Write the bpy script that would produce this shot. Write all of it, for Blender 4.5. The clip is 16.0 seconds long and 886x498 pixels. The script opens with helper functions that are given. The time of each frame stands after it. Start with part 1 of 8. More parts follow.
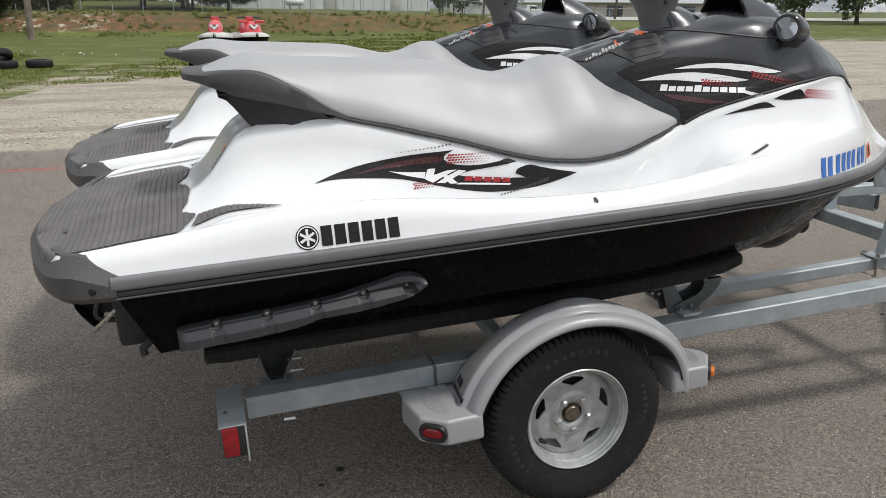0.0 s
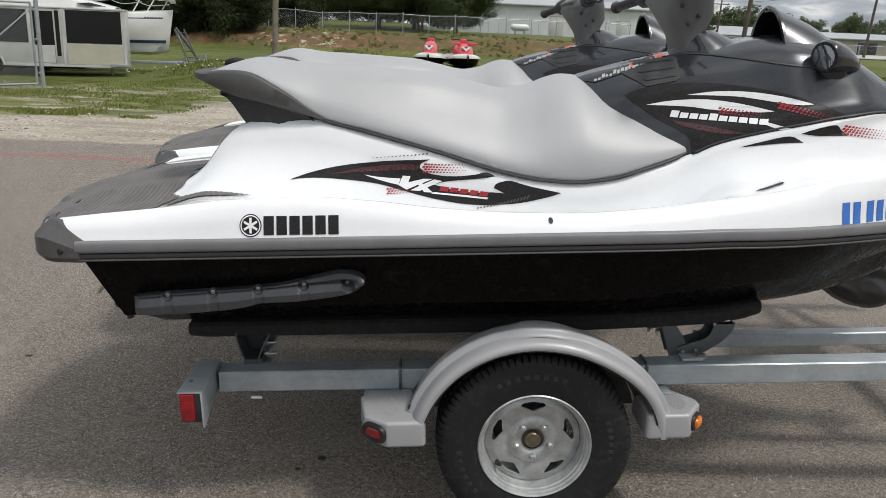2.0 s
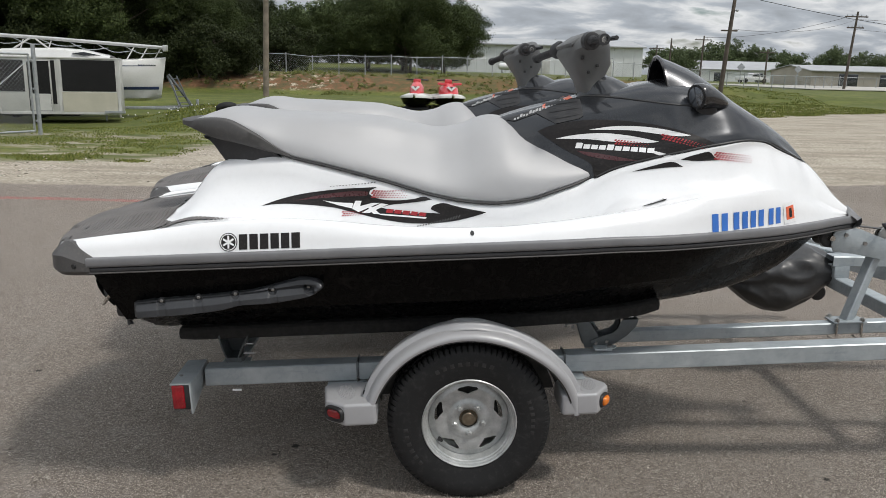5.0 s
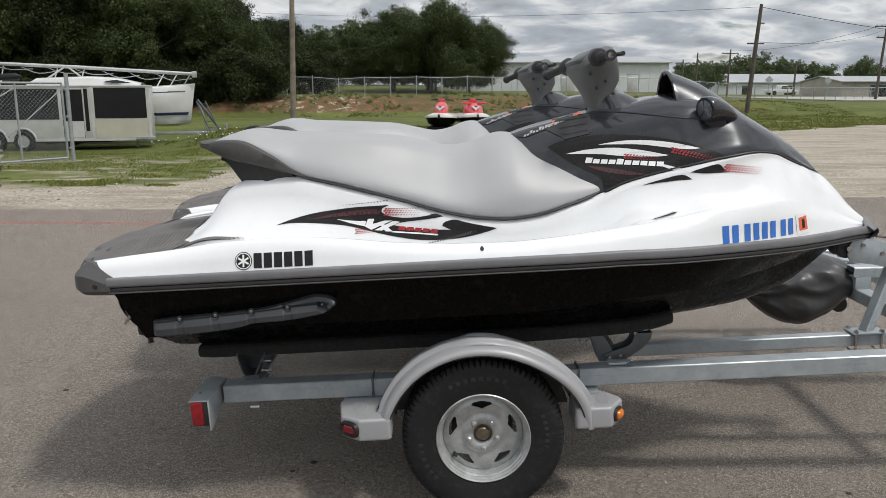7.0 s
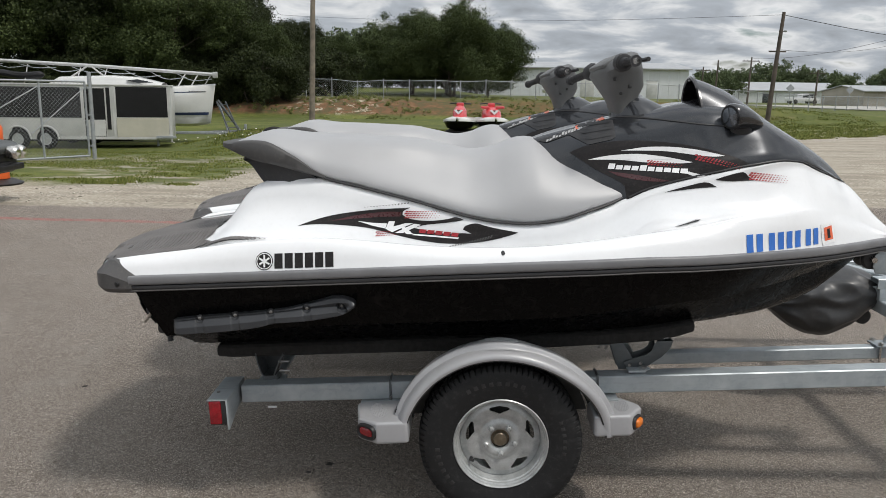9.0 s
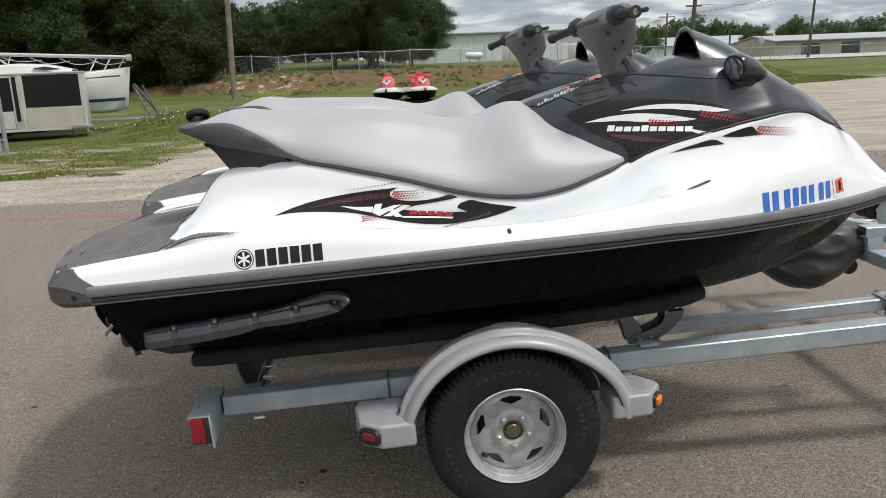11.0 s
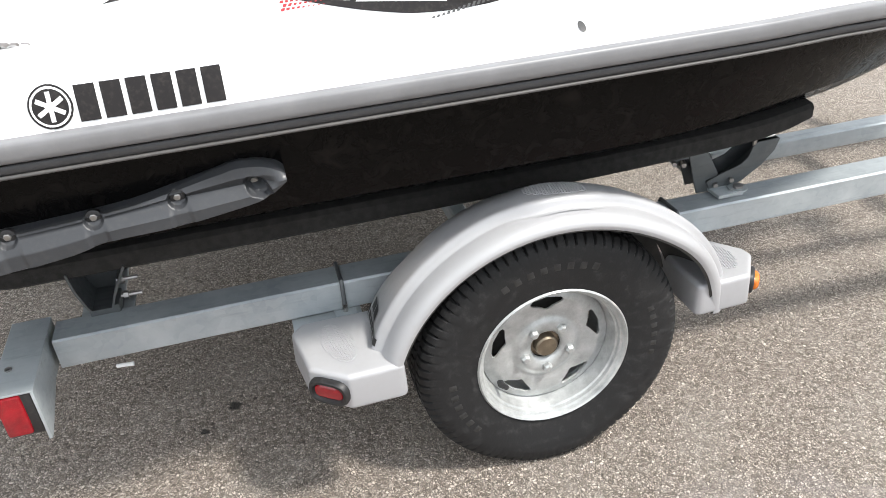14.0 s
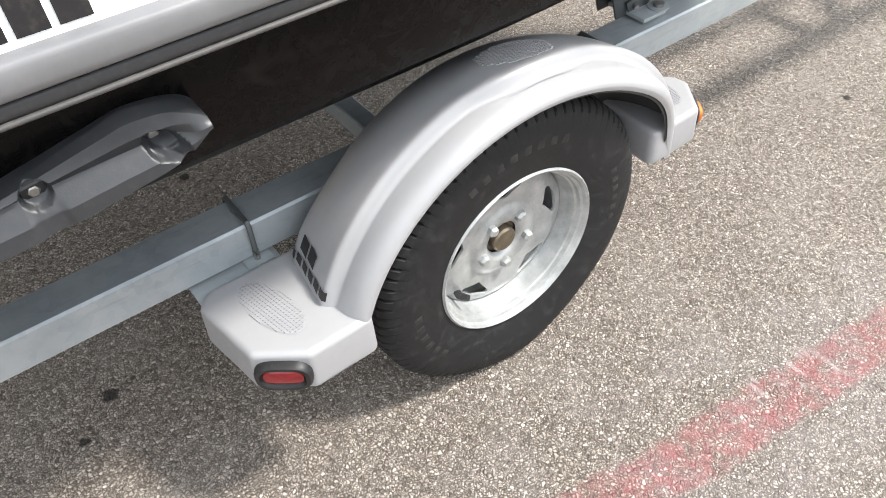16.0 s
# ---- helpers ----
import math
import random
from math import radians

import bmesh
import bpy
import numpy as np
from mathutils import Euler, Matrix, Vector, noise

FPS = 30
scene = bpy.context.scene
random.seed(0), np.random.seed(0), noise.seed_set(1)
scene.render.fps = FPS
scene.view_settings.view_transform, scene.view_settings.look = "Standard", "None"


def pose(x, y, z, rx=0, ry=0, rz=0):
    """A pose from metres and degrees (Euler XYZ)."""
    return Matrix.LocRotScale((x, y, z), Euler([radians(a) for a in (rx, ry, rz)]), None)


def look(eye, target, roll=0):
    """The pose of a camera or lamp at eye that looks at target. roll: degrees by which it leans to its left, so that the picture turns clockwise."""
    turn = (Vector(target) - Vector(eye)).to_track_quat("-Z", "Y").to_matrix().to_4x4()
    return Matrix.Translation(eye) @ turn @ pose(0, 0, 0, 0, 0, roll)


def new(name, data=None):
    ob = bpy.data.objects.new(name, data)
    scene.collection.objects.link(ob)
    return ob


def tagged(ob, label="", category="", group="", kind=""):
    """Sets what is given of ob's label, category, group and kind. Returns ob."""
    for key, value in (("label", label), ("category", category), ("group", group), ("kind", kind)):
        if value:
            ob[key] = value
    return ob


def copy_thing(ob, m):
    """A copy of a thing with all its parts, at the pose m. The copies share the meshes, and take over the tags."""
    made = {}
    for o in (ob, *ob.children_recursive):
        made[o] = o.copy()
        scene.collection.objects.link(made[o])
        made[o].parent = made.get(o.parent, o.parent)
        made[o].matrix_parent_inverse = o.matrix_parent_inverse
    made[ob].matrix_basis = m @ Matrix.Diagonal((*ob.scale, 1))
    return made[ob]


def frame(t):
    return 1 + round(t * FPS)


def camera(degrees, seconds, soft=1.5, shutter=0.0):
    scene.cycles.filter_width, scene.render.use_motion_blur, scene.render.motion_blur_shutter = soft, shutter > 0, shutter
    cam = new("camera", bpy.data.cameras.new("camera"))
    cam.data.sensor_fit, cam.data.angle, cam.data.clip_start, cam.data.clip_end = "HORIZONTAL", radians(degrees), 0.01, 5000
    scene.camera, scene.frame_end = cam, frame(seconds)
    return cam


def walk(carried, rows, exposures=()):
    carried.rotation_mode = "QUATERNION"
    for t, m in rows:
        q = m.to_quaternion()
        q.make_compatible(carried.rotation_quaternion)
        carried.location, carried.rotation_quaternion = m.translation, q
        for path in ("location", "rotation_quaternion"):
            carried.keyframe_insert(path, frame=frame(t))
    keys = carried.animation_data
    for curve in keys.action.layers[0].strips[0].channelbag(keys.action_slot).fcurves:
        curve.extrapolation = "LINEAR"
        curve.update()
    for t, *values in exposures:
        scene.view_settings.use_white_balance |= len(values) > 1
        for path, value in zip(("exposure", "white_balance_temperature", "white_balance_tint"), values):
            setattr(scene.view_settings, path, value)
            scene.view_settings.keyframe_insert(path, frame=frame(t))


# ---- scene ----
from mathutils.geometry import tessellate_polygon

cam = camera(59.5, 16.0, soft=0.6)
PATH = [
    (0, (-1.1, -2.052, 1.583), (-0.523, -0.231, 0.99), 0.5),
    (0.5, (-0.913, -2.072, 1.569), (-0.411, -0.238, 0.95), -0.4),
    (1, (-0.693, -2.047, 1.566), (-0.286, -0.196, 0.929), 2.6),
    (1.5, (-0.487, -2.09, 1.569), (-0.21, -0.201, 0.975), 1.6),
    (2, (-0.379, -2.218, 1.561), (-0.317, -0.294, 1.016), 2.5),
    (2.5, (-0.362, -2.317, 1.564), (-0.459, -0.403, 0.994), 1.2),
    (3, (-0.417, -2.433, 1.579), (-0.385, -0.509, 1.035), 0.7),
    (3.5, (-0.426, -2.525, 1.601), (-0.298, -0.592, 1.107), 2.1),
    (4, (-0.35, -2.614, 1.602), (-0.237, -0.668, 1.153), 2.6),
    (4.2, (-0.314, -2.663, 1.611), (-0.205, -0.718, 1.161), 2.3),
    (6.5, (-0.14, -2.775, 1.6), (-0.121, -0.823, 1.166), 0.3),
    (7, (-0.146, -2.78, 1.606), (-0.146, -0.821, 1.202), 0.0),
    (7.5, (-0.15, -2.779, 1.608), (-0.157, -0.817, 1.221), -0.4),
    (8, (-0.152, -2.779, 1.612), (-0.162, -0.813, 1.243), 0.9),
    (8.5, (-0.15, -2.789, 1.614), (-0.179, -0.821, 1.259), 0.3),
    (9, (-0.165, -2.772, 1.604), (-0.205, -0.812, 1.209), 0.8),
    (9.2, (-0.167, -2.763, 1.6), (-0.225, -0.81, 1.172), 1.1),
    (11.3, (-0.434, -2.446, 1.585), (-0.273, -0.51, 1.111), -1.8),
    (11.5, (-0.454, -2.403, 1.553), (-0.265, -0.47, 1.077), -0.1),
    (12, (-0.425, -2.179, 1.574), (-0.331, -0.240, 1.088), 0.5),
    (12.5, (-0.391, -1.985, 1.554), (-0.391, -0.041, 1.084), -1.9),
    (13, (-0.425, -1.833, 1.508), (-0.388, 0.056, 0.852), -3.3),
    (13.5, (-0.556, -1.575, 1.441), (-0.293, 0.213, 0.585), -2.5),
    (14, (-0.594, -1.294, 1.395), (-0.134, 0.368, 0.382), -0.9),
    (14.5, (-0.551, -1.034, 1.362), (0.005, 0.565, 0.297), 1.5),
    (15, (-0.612, -0.906, 1.325), (0.016, 0.581, 0.143), -1.4),
    (15.5, (-0.736, -0.784, 1.3), (0.046, 0.495, -0.023), -0.1),
    (16, (-0.742, -0.786, 1.312), (0.135, 0.364, -0.07), 0.4),
]
walk(cam, [(t, look(eye, target, roll)) for t, eye, target, roll in PATH],
     [(0.0, 0.08), (9.2, 0.04), (11.3, 0.20), (12.0, 0.22), (12.5, 0.22), (13.0, 0.18), (13.5, 0.62), (14.0, 1.38), (14.5, 1.47), (15.5, 1.55), (16.0, 1.5)])


# world, sun and sky --------------------------------------------------------
SUN_TO = Vector((0.47, -0.34, 1.0)).normalized()
world = bpy.data.worlds.new("sky")
scene.world = world
world.use_nodes = True
wn, wl = world.node_tree.nodes, world.node_tree.links
wn.clear()
w_out = wn.new("ShaderNodeOutputWorld")
w_bg = wn.new("ShaderNodeBackground")
w_sky = wn.new("ShaderNodeTexSky")
w_sky.sky_type = "NISHITA"
w_sky.sun_disc = False
w_sky.sun_elevation = math.asin(SUN_TO.z)
w_sky.sun_rotation = math.atan2(SUN_TO.x, SUN_TO.y)
w_sky.dust_density = 2.0
w_co = wn.new("ShaderNodeTexCoord")
w_sep = wn.new("ShaderNodeSeparateXYZ")
wl.new(w_co.outputs["Generated"], w_sep.inputs[0])


def w_math(op, a, b):
    n = wn.new("ShaderNodeMath")
    n.operation = op
    for i, v in enumerate((a, b)):
        if isinstance(v, (int, float)):
            n.inputs[i].default_value = v
        else:
            wl.new(v, n.inputs[i])
    return n.outputs[0]


# clouds lie on a flat layer: the direction is divided by its height
w_h = w_math("ADD", w_math("MAXIMUM", w_sep.outputs[2], 0.0), 0.22)
w_comb = wn.new("ShaderNodeCombineXYZ")
wl.new(w_math("DIVIDE", w_sep.outputs[0], w_h), w_comb.inputs[0])
wl.new(w_math("DIVIDE", w_sep.outputs[1], w_h), w_comb.inputs[1])
w_map = wn.new("ShaderNodeMapping")
w_map.inputs["Scale"].default_value = (1.0, 1.1, 1.0)
w_map.inputs["Location"].default_value = (3.1, 1.9, 0.0)
wl.new(w_comb.outputs[0], w_map.inputs[0])
w_n1 = wn.new("ShaderNodeTexNoise")
w_n1.inputs["Scale"].default_value = 2.9
w_n1.inputs["Detail"].default_value = 8.0
w_n1.inputs["Roughness"].default_value = 0.53
w_n1.inputs["Distortion"].default_value = 0.35
wl.new(w_map.outputs[0], w_n1.inputs["Vector"])
w_ramp = wn.new("ShaderNodeValToRGB")
for e, (p, c) in zip([w_ramp.color_ramp.elements[0], w_ramp.color_ramp.elements[1], w_ramp.color_ramp.elements.new(0.5), w_ramp.color_ramp.elements.new(0.6)],
                     [(0.38, (7.9, 8.0, 8.1, 1)), (0.66, (3.3, 3.65, 4.1, 1)), (0.46, (6.3, 6.5, 6.7, 1)), (0.54, (4.3, 4.65, 5.1, 1))]):
    e.position, e.color = p, c
wl.new(w_n1.outputs[0], w_ramp.inputs[0])
w_mask = wn.new("ShaderNodeMapRange")
w_mask.inputs["From Min"].default_value = 0.30
w_mask.inputs["From Max"].default_value = 0.40
wl.new(w_n1.outputs[0], w_mask.inputs["Value"])
w_mix = wn.new("ShaderNodeMixRGB")
wl.new(w_mask.outputs[0], w_mix.inputs[0])
wl.new(w_sky.outputs[0], w_mix.inputs[1])
wl.new(w_ramp.outputs[0], w_mix.inputs[2])
w_dome = wn.new("ShaderNodeMixRGB")
w_dome.blend_type = "MULTIPLY"
w_dome.inputs[0].default_value = 1.0
wl.new(w_mix.outputs[0], w_dome.inputs[1])
w_level = w_math("ADD", w_math("MULTIPLY", w_math("MAXIMUM", w_sep.outputs[2], 0.0), 0.75), 0.66)
wl.new(w_level, w_dome.inputs[2])
wl.new(w_dome.outputs[0], w_bg.inputs[0])
w_bg.inputs["Strength"].default_value = 0.136
wl.new(w_bg.outputs[0], w_out.inputs[0])

sun_data = bpy.data.lights.new("sun", "SUN")
sun_data.energy = 2.0
sun_data.angle = radians(7.0)
sun_data.color = (1.0, 0.96, 0.9)
sun = new("sun", sun_data)
sun.matrix_world = look(SUN_TO * 50, (0, 0, 0))


# materials -------------------------------------------------------------------
class Nodes:
    """A node material, with short ways to add nodes."""

    def __init__(self, name, rough=0.5, metal=0.0, color=(0.5, 0.5, 0.5), coat=0.0, spec=0.5):
        self.mat = bpy.data.materials.new(name)
        self.mat.use_nodes = True
        self.n, self.l = self.mat.node_tree.nodes, self.mat.node_tree.links
        self.b = self.n["Principled BSDF"]
        self.b.inputs["Base Color"].default_value = (*color, 1)
        self.b.inputs["Roughness"].default_value = rough
        self.b.inputs["Metallic"].default_value = metal
        self.b.inputs["Coat Weight"].default_value = coat
        self.b.inputs["Coat Roughness"].default_value = 0.06
        self.b.inputs["Specular IOR Level"].default_value = spec
        self.co = self.n.new("ShaderNodeTexCoord")

    def put(self, v, socket):
        if isinstance(v, (int, float)):
            socket.default_value = v
        elif isinstance(v, tuple):
            socket.default_value = (*v, 1) if len(v) == 3 and socket.type == "RGBA" else v
        else:
            self.l.new(v, socket)

    def pos(self, scale=(1, 1, 1), world_space=False):
        m = self.n.new("ShaderNodeMapping")
        m.inputs["Scale"].default_value = scale
        if world_space:
            g = self.n.new("ShaderNodeNewGeometry")
            self.l.new(g.outputs["Position"], m.inputs[0])
        else:
            self.l.new(self.co.outputs["Object"], m.inputs[0])
        return m.outputs[0]

    def noise(self, vec, scale, detail=4.0, rough=0.55, dist=0.0):
        t = self.n.new("ShaderNodeTexNoise")
        t.inputs["Scale"].default_value, t.inputs["Detail"].default_value = scale, detail
        t.inputs["Roughness"].default_value, t.inputs["Distortion"].default_value = rough, dist
        self.l.new(vec, t.inputs["Vector"])
        return t.outputs[0]

    def voronoi(self, vec, scale, out="Distance", feature="F1", rand=1.0):
        t = self.n.new("ShaderNodeTexVoronoi")
        t.feature = feature
        t.inputs["Scale"].default_value, t.inputs["Randomness"].default_value = scale, rand
        self.l.new(vec, t.inputs["Vector"])
        return t.outputs[out]

    def math(self, op, a, b=0.0, clamp=False):
        m = self.n.new("ShaderNodeMath")
        m.operation, m.use_clamp = op, clamp
        self.put(a, m.inputs[0])
        self.put(b, m.inputs[1])
        return m.outputs[0]

    def rng(self, v, a, b, c=0.0, d=1.0):
        m = self.n.new("ShaderNodeMapRange")
        m.interpolation_type = "SMOOTHSTEP"
        self.put(v, m.inputs["Value"])
        for k, q in zip(("From Min", "From Max", "To Min", "To Max"), (a, b, c, d)):
            m.inputs[k].default_value = q
        return m.outputs[0]

    def ramp(self, v, stops):
        r = self.n.new("ShaderNodeValToRGB")
        el = r.color_ramp.elements
        while len(el) < len(stops):
            el.new(0.5)
        for e, (p, c) in zip(el, stops):
            e.position, e.color = p, (*c, 1)
        self.put(v, r.inputs[0])
        return r.outputs[0]

    def mix(self, f, a, b, mode="MIX"):
        m = self.n.new("ShaderNodeMixRGB")
        m.blend_type = mode
        self.put(f, m.inputs[0])
        self.put(a, m.inputs[1])
        self.put(b, m.inputs[2])
        return m.outputs[0]

    def color(self, v):
        self.put(v, self.b.inputs["Base Color"])
        return self

    def rough(self, v):
        self.put(v, self.b.inputs["Roughness"])
        return self

    def bump(self, v, strength=0.3, dist=0.002):
        m = self.n.new("ShaderNodeBump")
        m.inputs["Strength"].default_value, m.inputs["Distance"].default_value = strength, dist
        self.put(v, m.inputs["Height"])
        self.l.new(m.outputs[0], self.b.inputs["Normal"])
        return self


def soiled(name, color, rough=0.4, metal=0.0, coat=0.0, vary=0.12, scale=9.0, grain=0.0, grain_scale=400.0, dust=(0.3, 0.27, 0.22), dusty=0.06, spec=0.5, rv=0.05):
    """A painted, moulded or metal surface with faint blotches, dust and, if wanted, a fine grain."""
    k = Nodes(name, rough, metal, color, coat, spec)
    v = k.pos()
    big, fine = k.noise(v, scale, 5.0), k.noise(v, scale * 12, 3.0)
    lo, hi = tuple(c * (1 - vary) for c in color), tuple(min(1, c * (1 + vary)) for c in color)
    base = k.mix(k.rng(big, 0.3, 0.7), lo, hi)
    base = k.mix(k.math("MULTIPLY", k.rng(fine, 0.45, 0.8), dusty), base, dust)
    k.color(base).rough(k.rng(fine, 0.25, 0.75, max(0.02, rough - rv), min(1, rough + rv)))
    if grain:
        k.bump(k.noise(v, grain_scale, 2.0), grain, 0.001)
    return k.mat


M_WHITE = soiled("white_gelcoat", (0.78, 0.785, 0.79), 0.22, 0, 0.6, 0.02, 5, dusty=0.04, rv=0.015)
def hull_paint():
    """Black gelcoat with faint scuffs and water marks."""
    k = Nodes("black_hull", 0.2, 0, (0.005, 0.0048, 0.0048), spec=0.11)
    v = k.pos()
    marks = k.noise(v, 26.0, 7.0, 0.68, 1.2)
    k.color(k.mix(k.math("MULTIPLY", k.rng(marks, 0.52, 0.72), 0.35), (0.0022, 0.0021, 0.0022), (0.024, 0.020, 0.018)))
    k.rough(k.rng(marks, 0.35, 0.7, 0.16, 0.42)).bump(k.noise(v, 5.0, 3.0), 0.06, 0.004)
    return k.mat


M_BLACKHULL = hull_paint()
M_RAIL = soiled("grey_rubber_rail", (0.16, 0.16, 0.165), 0.42, 0, 0, 0.08, 12, 0.08, dusty=0.08)
M_DARKRUBBER = soiled("dark_rubber_strip", (0.026, 0.026, 0.028), 0.5, 0, 0, 0.1, 14, 0.1, dusty=0.05)
M_BUMPER = soiled("dark_grey_bumper_rubber", (0.062, 0.059, 0.058), 0.55, 0, 0, 0.1, 10, 0.2, 500, dusty=0.12)
M_GROOVE = soiled("black_rubber", (0.014, 0.014, 0.015), 0.5, 0, 0, 0.2, 12, 0.1)
M_SEAT = soiled("silver_grey_vinyl", (0.365, 0.365, 0.37), 0.50, 0.12, 0.0, 0.03, 2, 0.05, 900, dusty=0.04, rv=0.01)
M_SEATDARK = soiled("dark_grey_vinyl", (0.052, 0.05, 0.049), 0.55, 0, 0, 0.08, 6, 0.2, 700, dusty=0.08)
M_UNDER = soiled("black_plastic_matte", (0.022, 0.022, 0.024), 0.55, 0, 0, 0.15, 8, 0.15)
M_HOOD = soiled("graphite_metallic_paint", (0.026, 0.028, 0.032), 0.26, 0.38, 0.6, 0.04, 3, dusty=0.015, rv=0.01, spec=0.35)
M_CONSOLE = soiled("grey_textured_plastic", (0.098, 0.100, 0.100), 0.5, 0, 0, 0.1, 10, 0.3, 600, dusty=0.06)
M_GRIP = soiled("black_rubber_grip", (0.02, 0.02, 0.022), 0.6, 0, 0, 0.15, 20, 0.4, 500)
M_GLOSSBLACK = soiled("gloss_black_plastic", (0.012, 0.012, 0.013), 0.15, 0, 0.5, 0.1, 8)
M_MAT = soiled("ribbed_rubber_mat", (0.12, 0.112, 0.108), 0.7, 0, 0, 0.15, 10, 0.4, 700, dusty=0.12)
M_SPONSON = soiled("grey_moulded_sponson", (0.032, 0.034, 0.038), 0.40, 0, 0, 0.10, 9, 0.15, 500, dusty=0.04)
M_STEEL = soiled("stainless_steel", (0.55, 0.53, 0.5), 0.25, 1.0, 0, 0.1, 30)
M_BOLT = soiled("dull_steel_bolt", (0.32, 0.31, 0.30), 0.35, 0.9, 0, 0.2, 60)
M_FENDER = soiled("silver_plastic_fender", (0.375, 0.375, 0.385), 0.42, 0.1, 0.05, 0.03, 6, 0.06, 900, dusty=0.06)
# The shade inside arch and wheel is put into this dark colour.
M_SHADEDINSIDE = soiled("shade_dark_underside", (0.05, 0.048, 0.045), 0.8, 0, 0, 0.3, 12)
M_PAD = soiled("non_slip_pad", (0.37, 0.37, 0.38), 0.45, 0.1, 0.03, 0.03, 20, 0.1, 300, dusty=0.06)
M_DEEPRED = soiled("deep_red_lens", (0.23, 0.005, 0.010), 0.18, 0, 0.4, 0.15, 60, dusty=0.03)
M_RED = soiled("red_lens", (0.24, 0.004, 0.010), 0.14, 0, 0.4, 0.2, 40)
M_AMBER = soiled("amber_lens", (0.62, 0.16, 0.015), 0.18, 0, 0.4, 0.2, 40)
M_MIRROR = Nodes("mirror_glass", 0.03, 1.0, (0.8, 0.82, 0.84)).mat
M_MIRRORDARK = Nodes("tinted_mirror_glass", 0.03, 1.0, (0.34, 0.36, 0.39)).mat
M_GLASSY = soiled("dark_gauge_glass", (0.02, 0.022, 0.025), 0.08, 0, 0.6, 0.1, 8)
M_DECALBLACK = soiled("black_vinyl_decal", (0.011, 0.009, 0.009), 0.4, 0, 0.0, 0.1, 10, spec=0.3)
M_DECALRED = soiled("red_vinyl_decal", (0.32, 0.012, 0.018), 0.3, 0, 0.3, 0.1, 10)
M_DECALWHITE = soiled("white_vinyl_decal", (0.78, 0.78, 0.78), 0.3, 0, 0.3, 0.03, 10)
M_DECALMAROON = soiled("maroon_vinyl_decal", (0.05, 0.008, 0.01), 0.3, 0, 0.3, 0.15, 10)
M_DECALBLUE = soiled("blue_vinyl_decal", (0.03, 0.15, 0.52), 0.35, 0, 0.1, 0.1, 10)
M_DECALORANGE = soiled("orange_sticker", (0.72, 0.13, 0.05), 0.4, 0, 0.1, 0.1, 10)
M_GREYPRINT = soiled("grey_print", (0.07, 0.07, 0.07), 0.4, 0, 0, 0.1, 10)
M_PALEPRINT = soiled("pale_print", (0.42, 0.42, 0.42), 0.4, 0, 0, 0.1, 10)
M_CARPET = soiled("black_bunk_carpet", (0.014, 0.0135, 0.013), 0.95, 0, 0, 0.4, 60, 0.9, 350)
M_COVER = soiled("black_vinyl_cover", (0.03, 0.03, 0.031), 0.42, 0, 0.1, 0.2, 5, 0.1, 300)


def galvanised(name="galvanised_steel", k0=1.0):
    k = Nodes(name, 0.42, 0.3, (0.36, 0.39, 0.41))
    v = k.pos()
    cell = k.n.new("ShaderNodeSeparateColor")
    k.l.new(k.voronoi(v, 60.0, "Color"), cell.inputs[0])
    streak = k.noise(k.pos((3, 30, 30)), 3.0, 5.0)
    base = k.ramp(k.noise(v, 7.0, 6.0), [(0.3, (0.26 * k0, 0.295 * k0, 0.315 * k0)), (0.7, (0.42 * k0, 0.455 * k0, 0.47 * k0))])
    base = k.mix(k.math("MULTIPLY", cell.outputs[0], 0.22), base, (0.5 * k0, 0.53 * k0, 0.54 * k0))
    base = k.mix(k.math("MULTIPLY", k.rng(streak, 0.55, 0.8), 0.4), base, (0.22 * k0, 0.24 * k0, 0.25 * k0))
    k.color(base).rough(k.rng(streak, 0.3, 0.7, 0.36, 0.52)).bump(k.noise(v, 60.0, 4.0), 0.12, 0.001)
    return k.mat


def galvanised_rim():
    k = Nodes("galvanised_wheel", 0.36, 0.40, (0.5, 0.5, 0.49))
    v = k.pos()
    base = k.ramp(k.noise(v, 22.0, 8.0, 0.65), [(0.3, (0.29, 0.30, 0.295)), (0.55, (0.44, 0.45, 0.445)), (0.75, (0.57, 0.58, 0.575))])
    base = k.mix(k.math("MULTIPLY", k.rng(k.noise(v, 90.0, 3.0), 0.60, 0.74), 0.35), base, (0.30, 0.30, 0.285))
    k.color(base).rough(k.rng(k.noise(v, 40.0), 0.3, 0.7, 0.28, 0.46)).bump(k.noise(v, 120.0, 4.0), 0.2, 0.001)
    return k.mat


def tyre_rubber():
    k = Nodes("dusty_tyre_rubber", 0.75, 0, (0.02, 0.02, 0.02), spec=0.3)
    v = k.pos()
    scuff = k.noise(v, 46.0, 9.0, 0.76, 0.15)
    base = k.mix(k.math("MULTIPLY", k.rng(scuff, 0.46, 0.72), 0.26), (0.012, 0.012, 0.0125), (0.10, 0.098, 0.095))
    k.color(base).rough(k.rng(scuff, 0.4, 0.7, 0.6, 0.85)).bump(k.noise(v, 240.0, 3.0), 0.25, 0.001)
    return k.mat


M_GALV, M_RIM, M_TYRE = galvanised(), galvanised_rim(), tyre_rubber()
M_SCUFFED = soiled("scuffed_raised_rubber", (0.016, 0.016, 0.016), 0.6, 0, 0, 0.5, 60)
# Galvanised steel darkened for the shade under the hulls; also on ladder and bolts.
M_DARKGALV = galvanised("dark_and_shaded_galvanised_steel", 0.24)


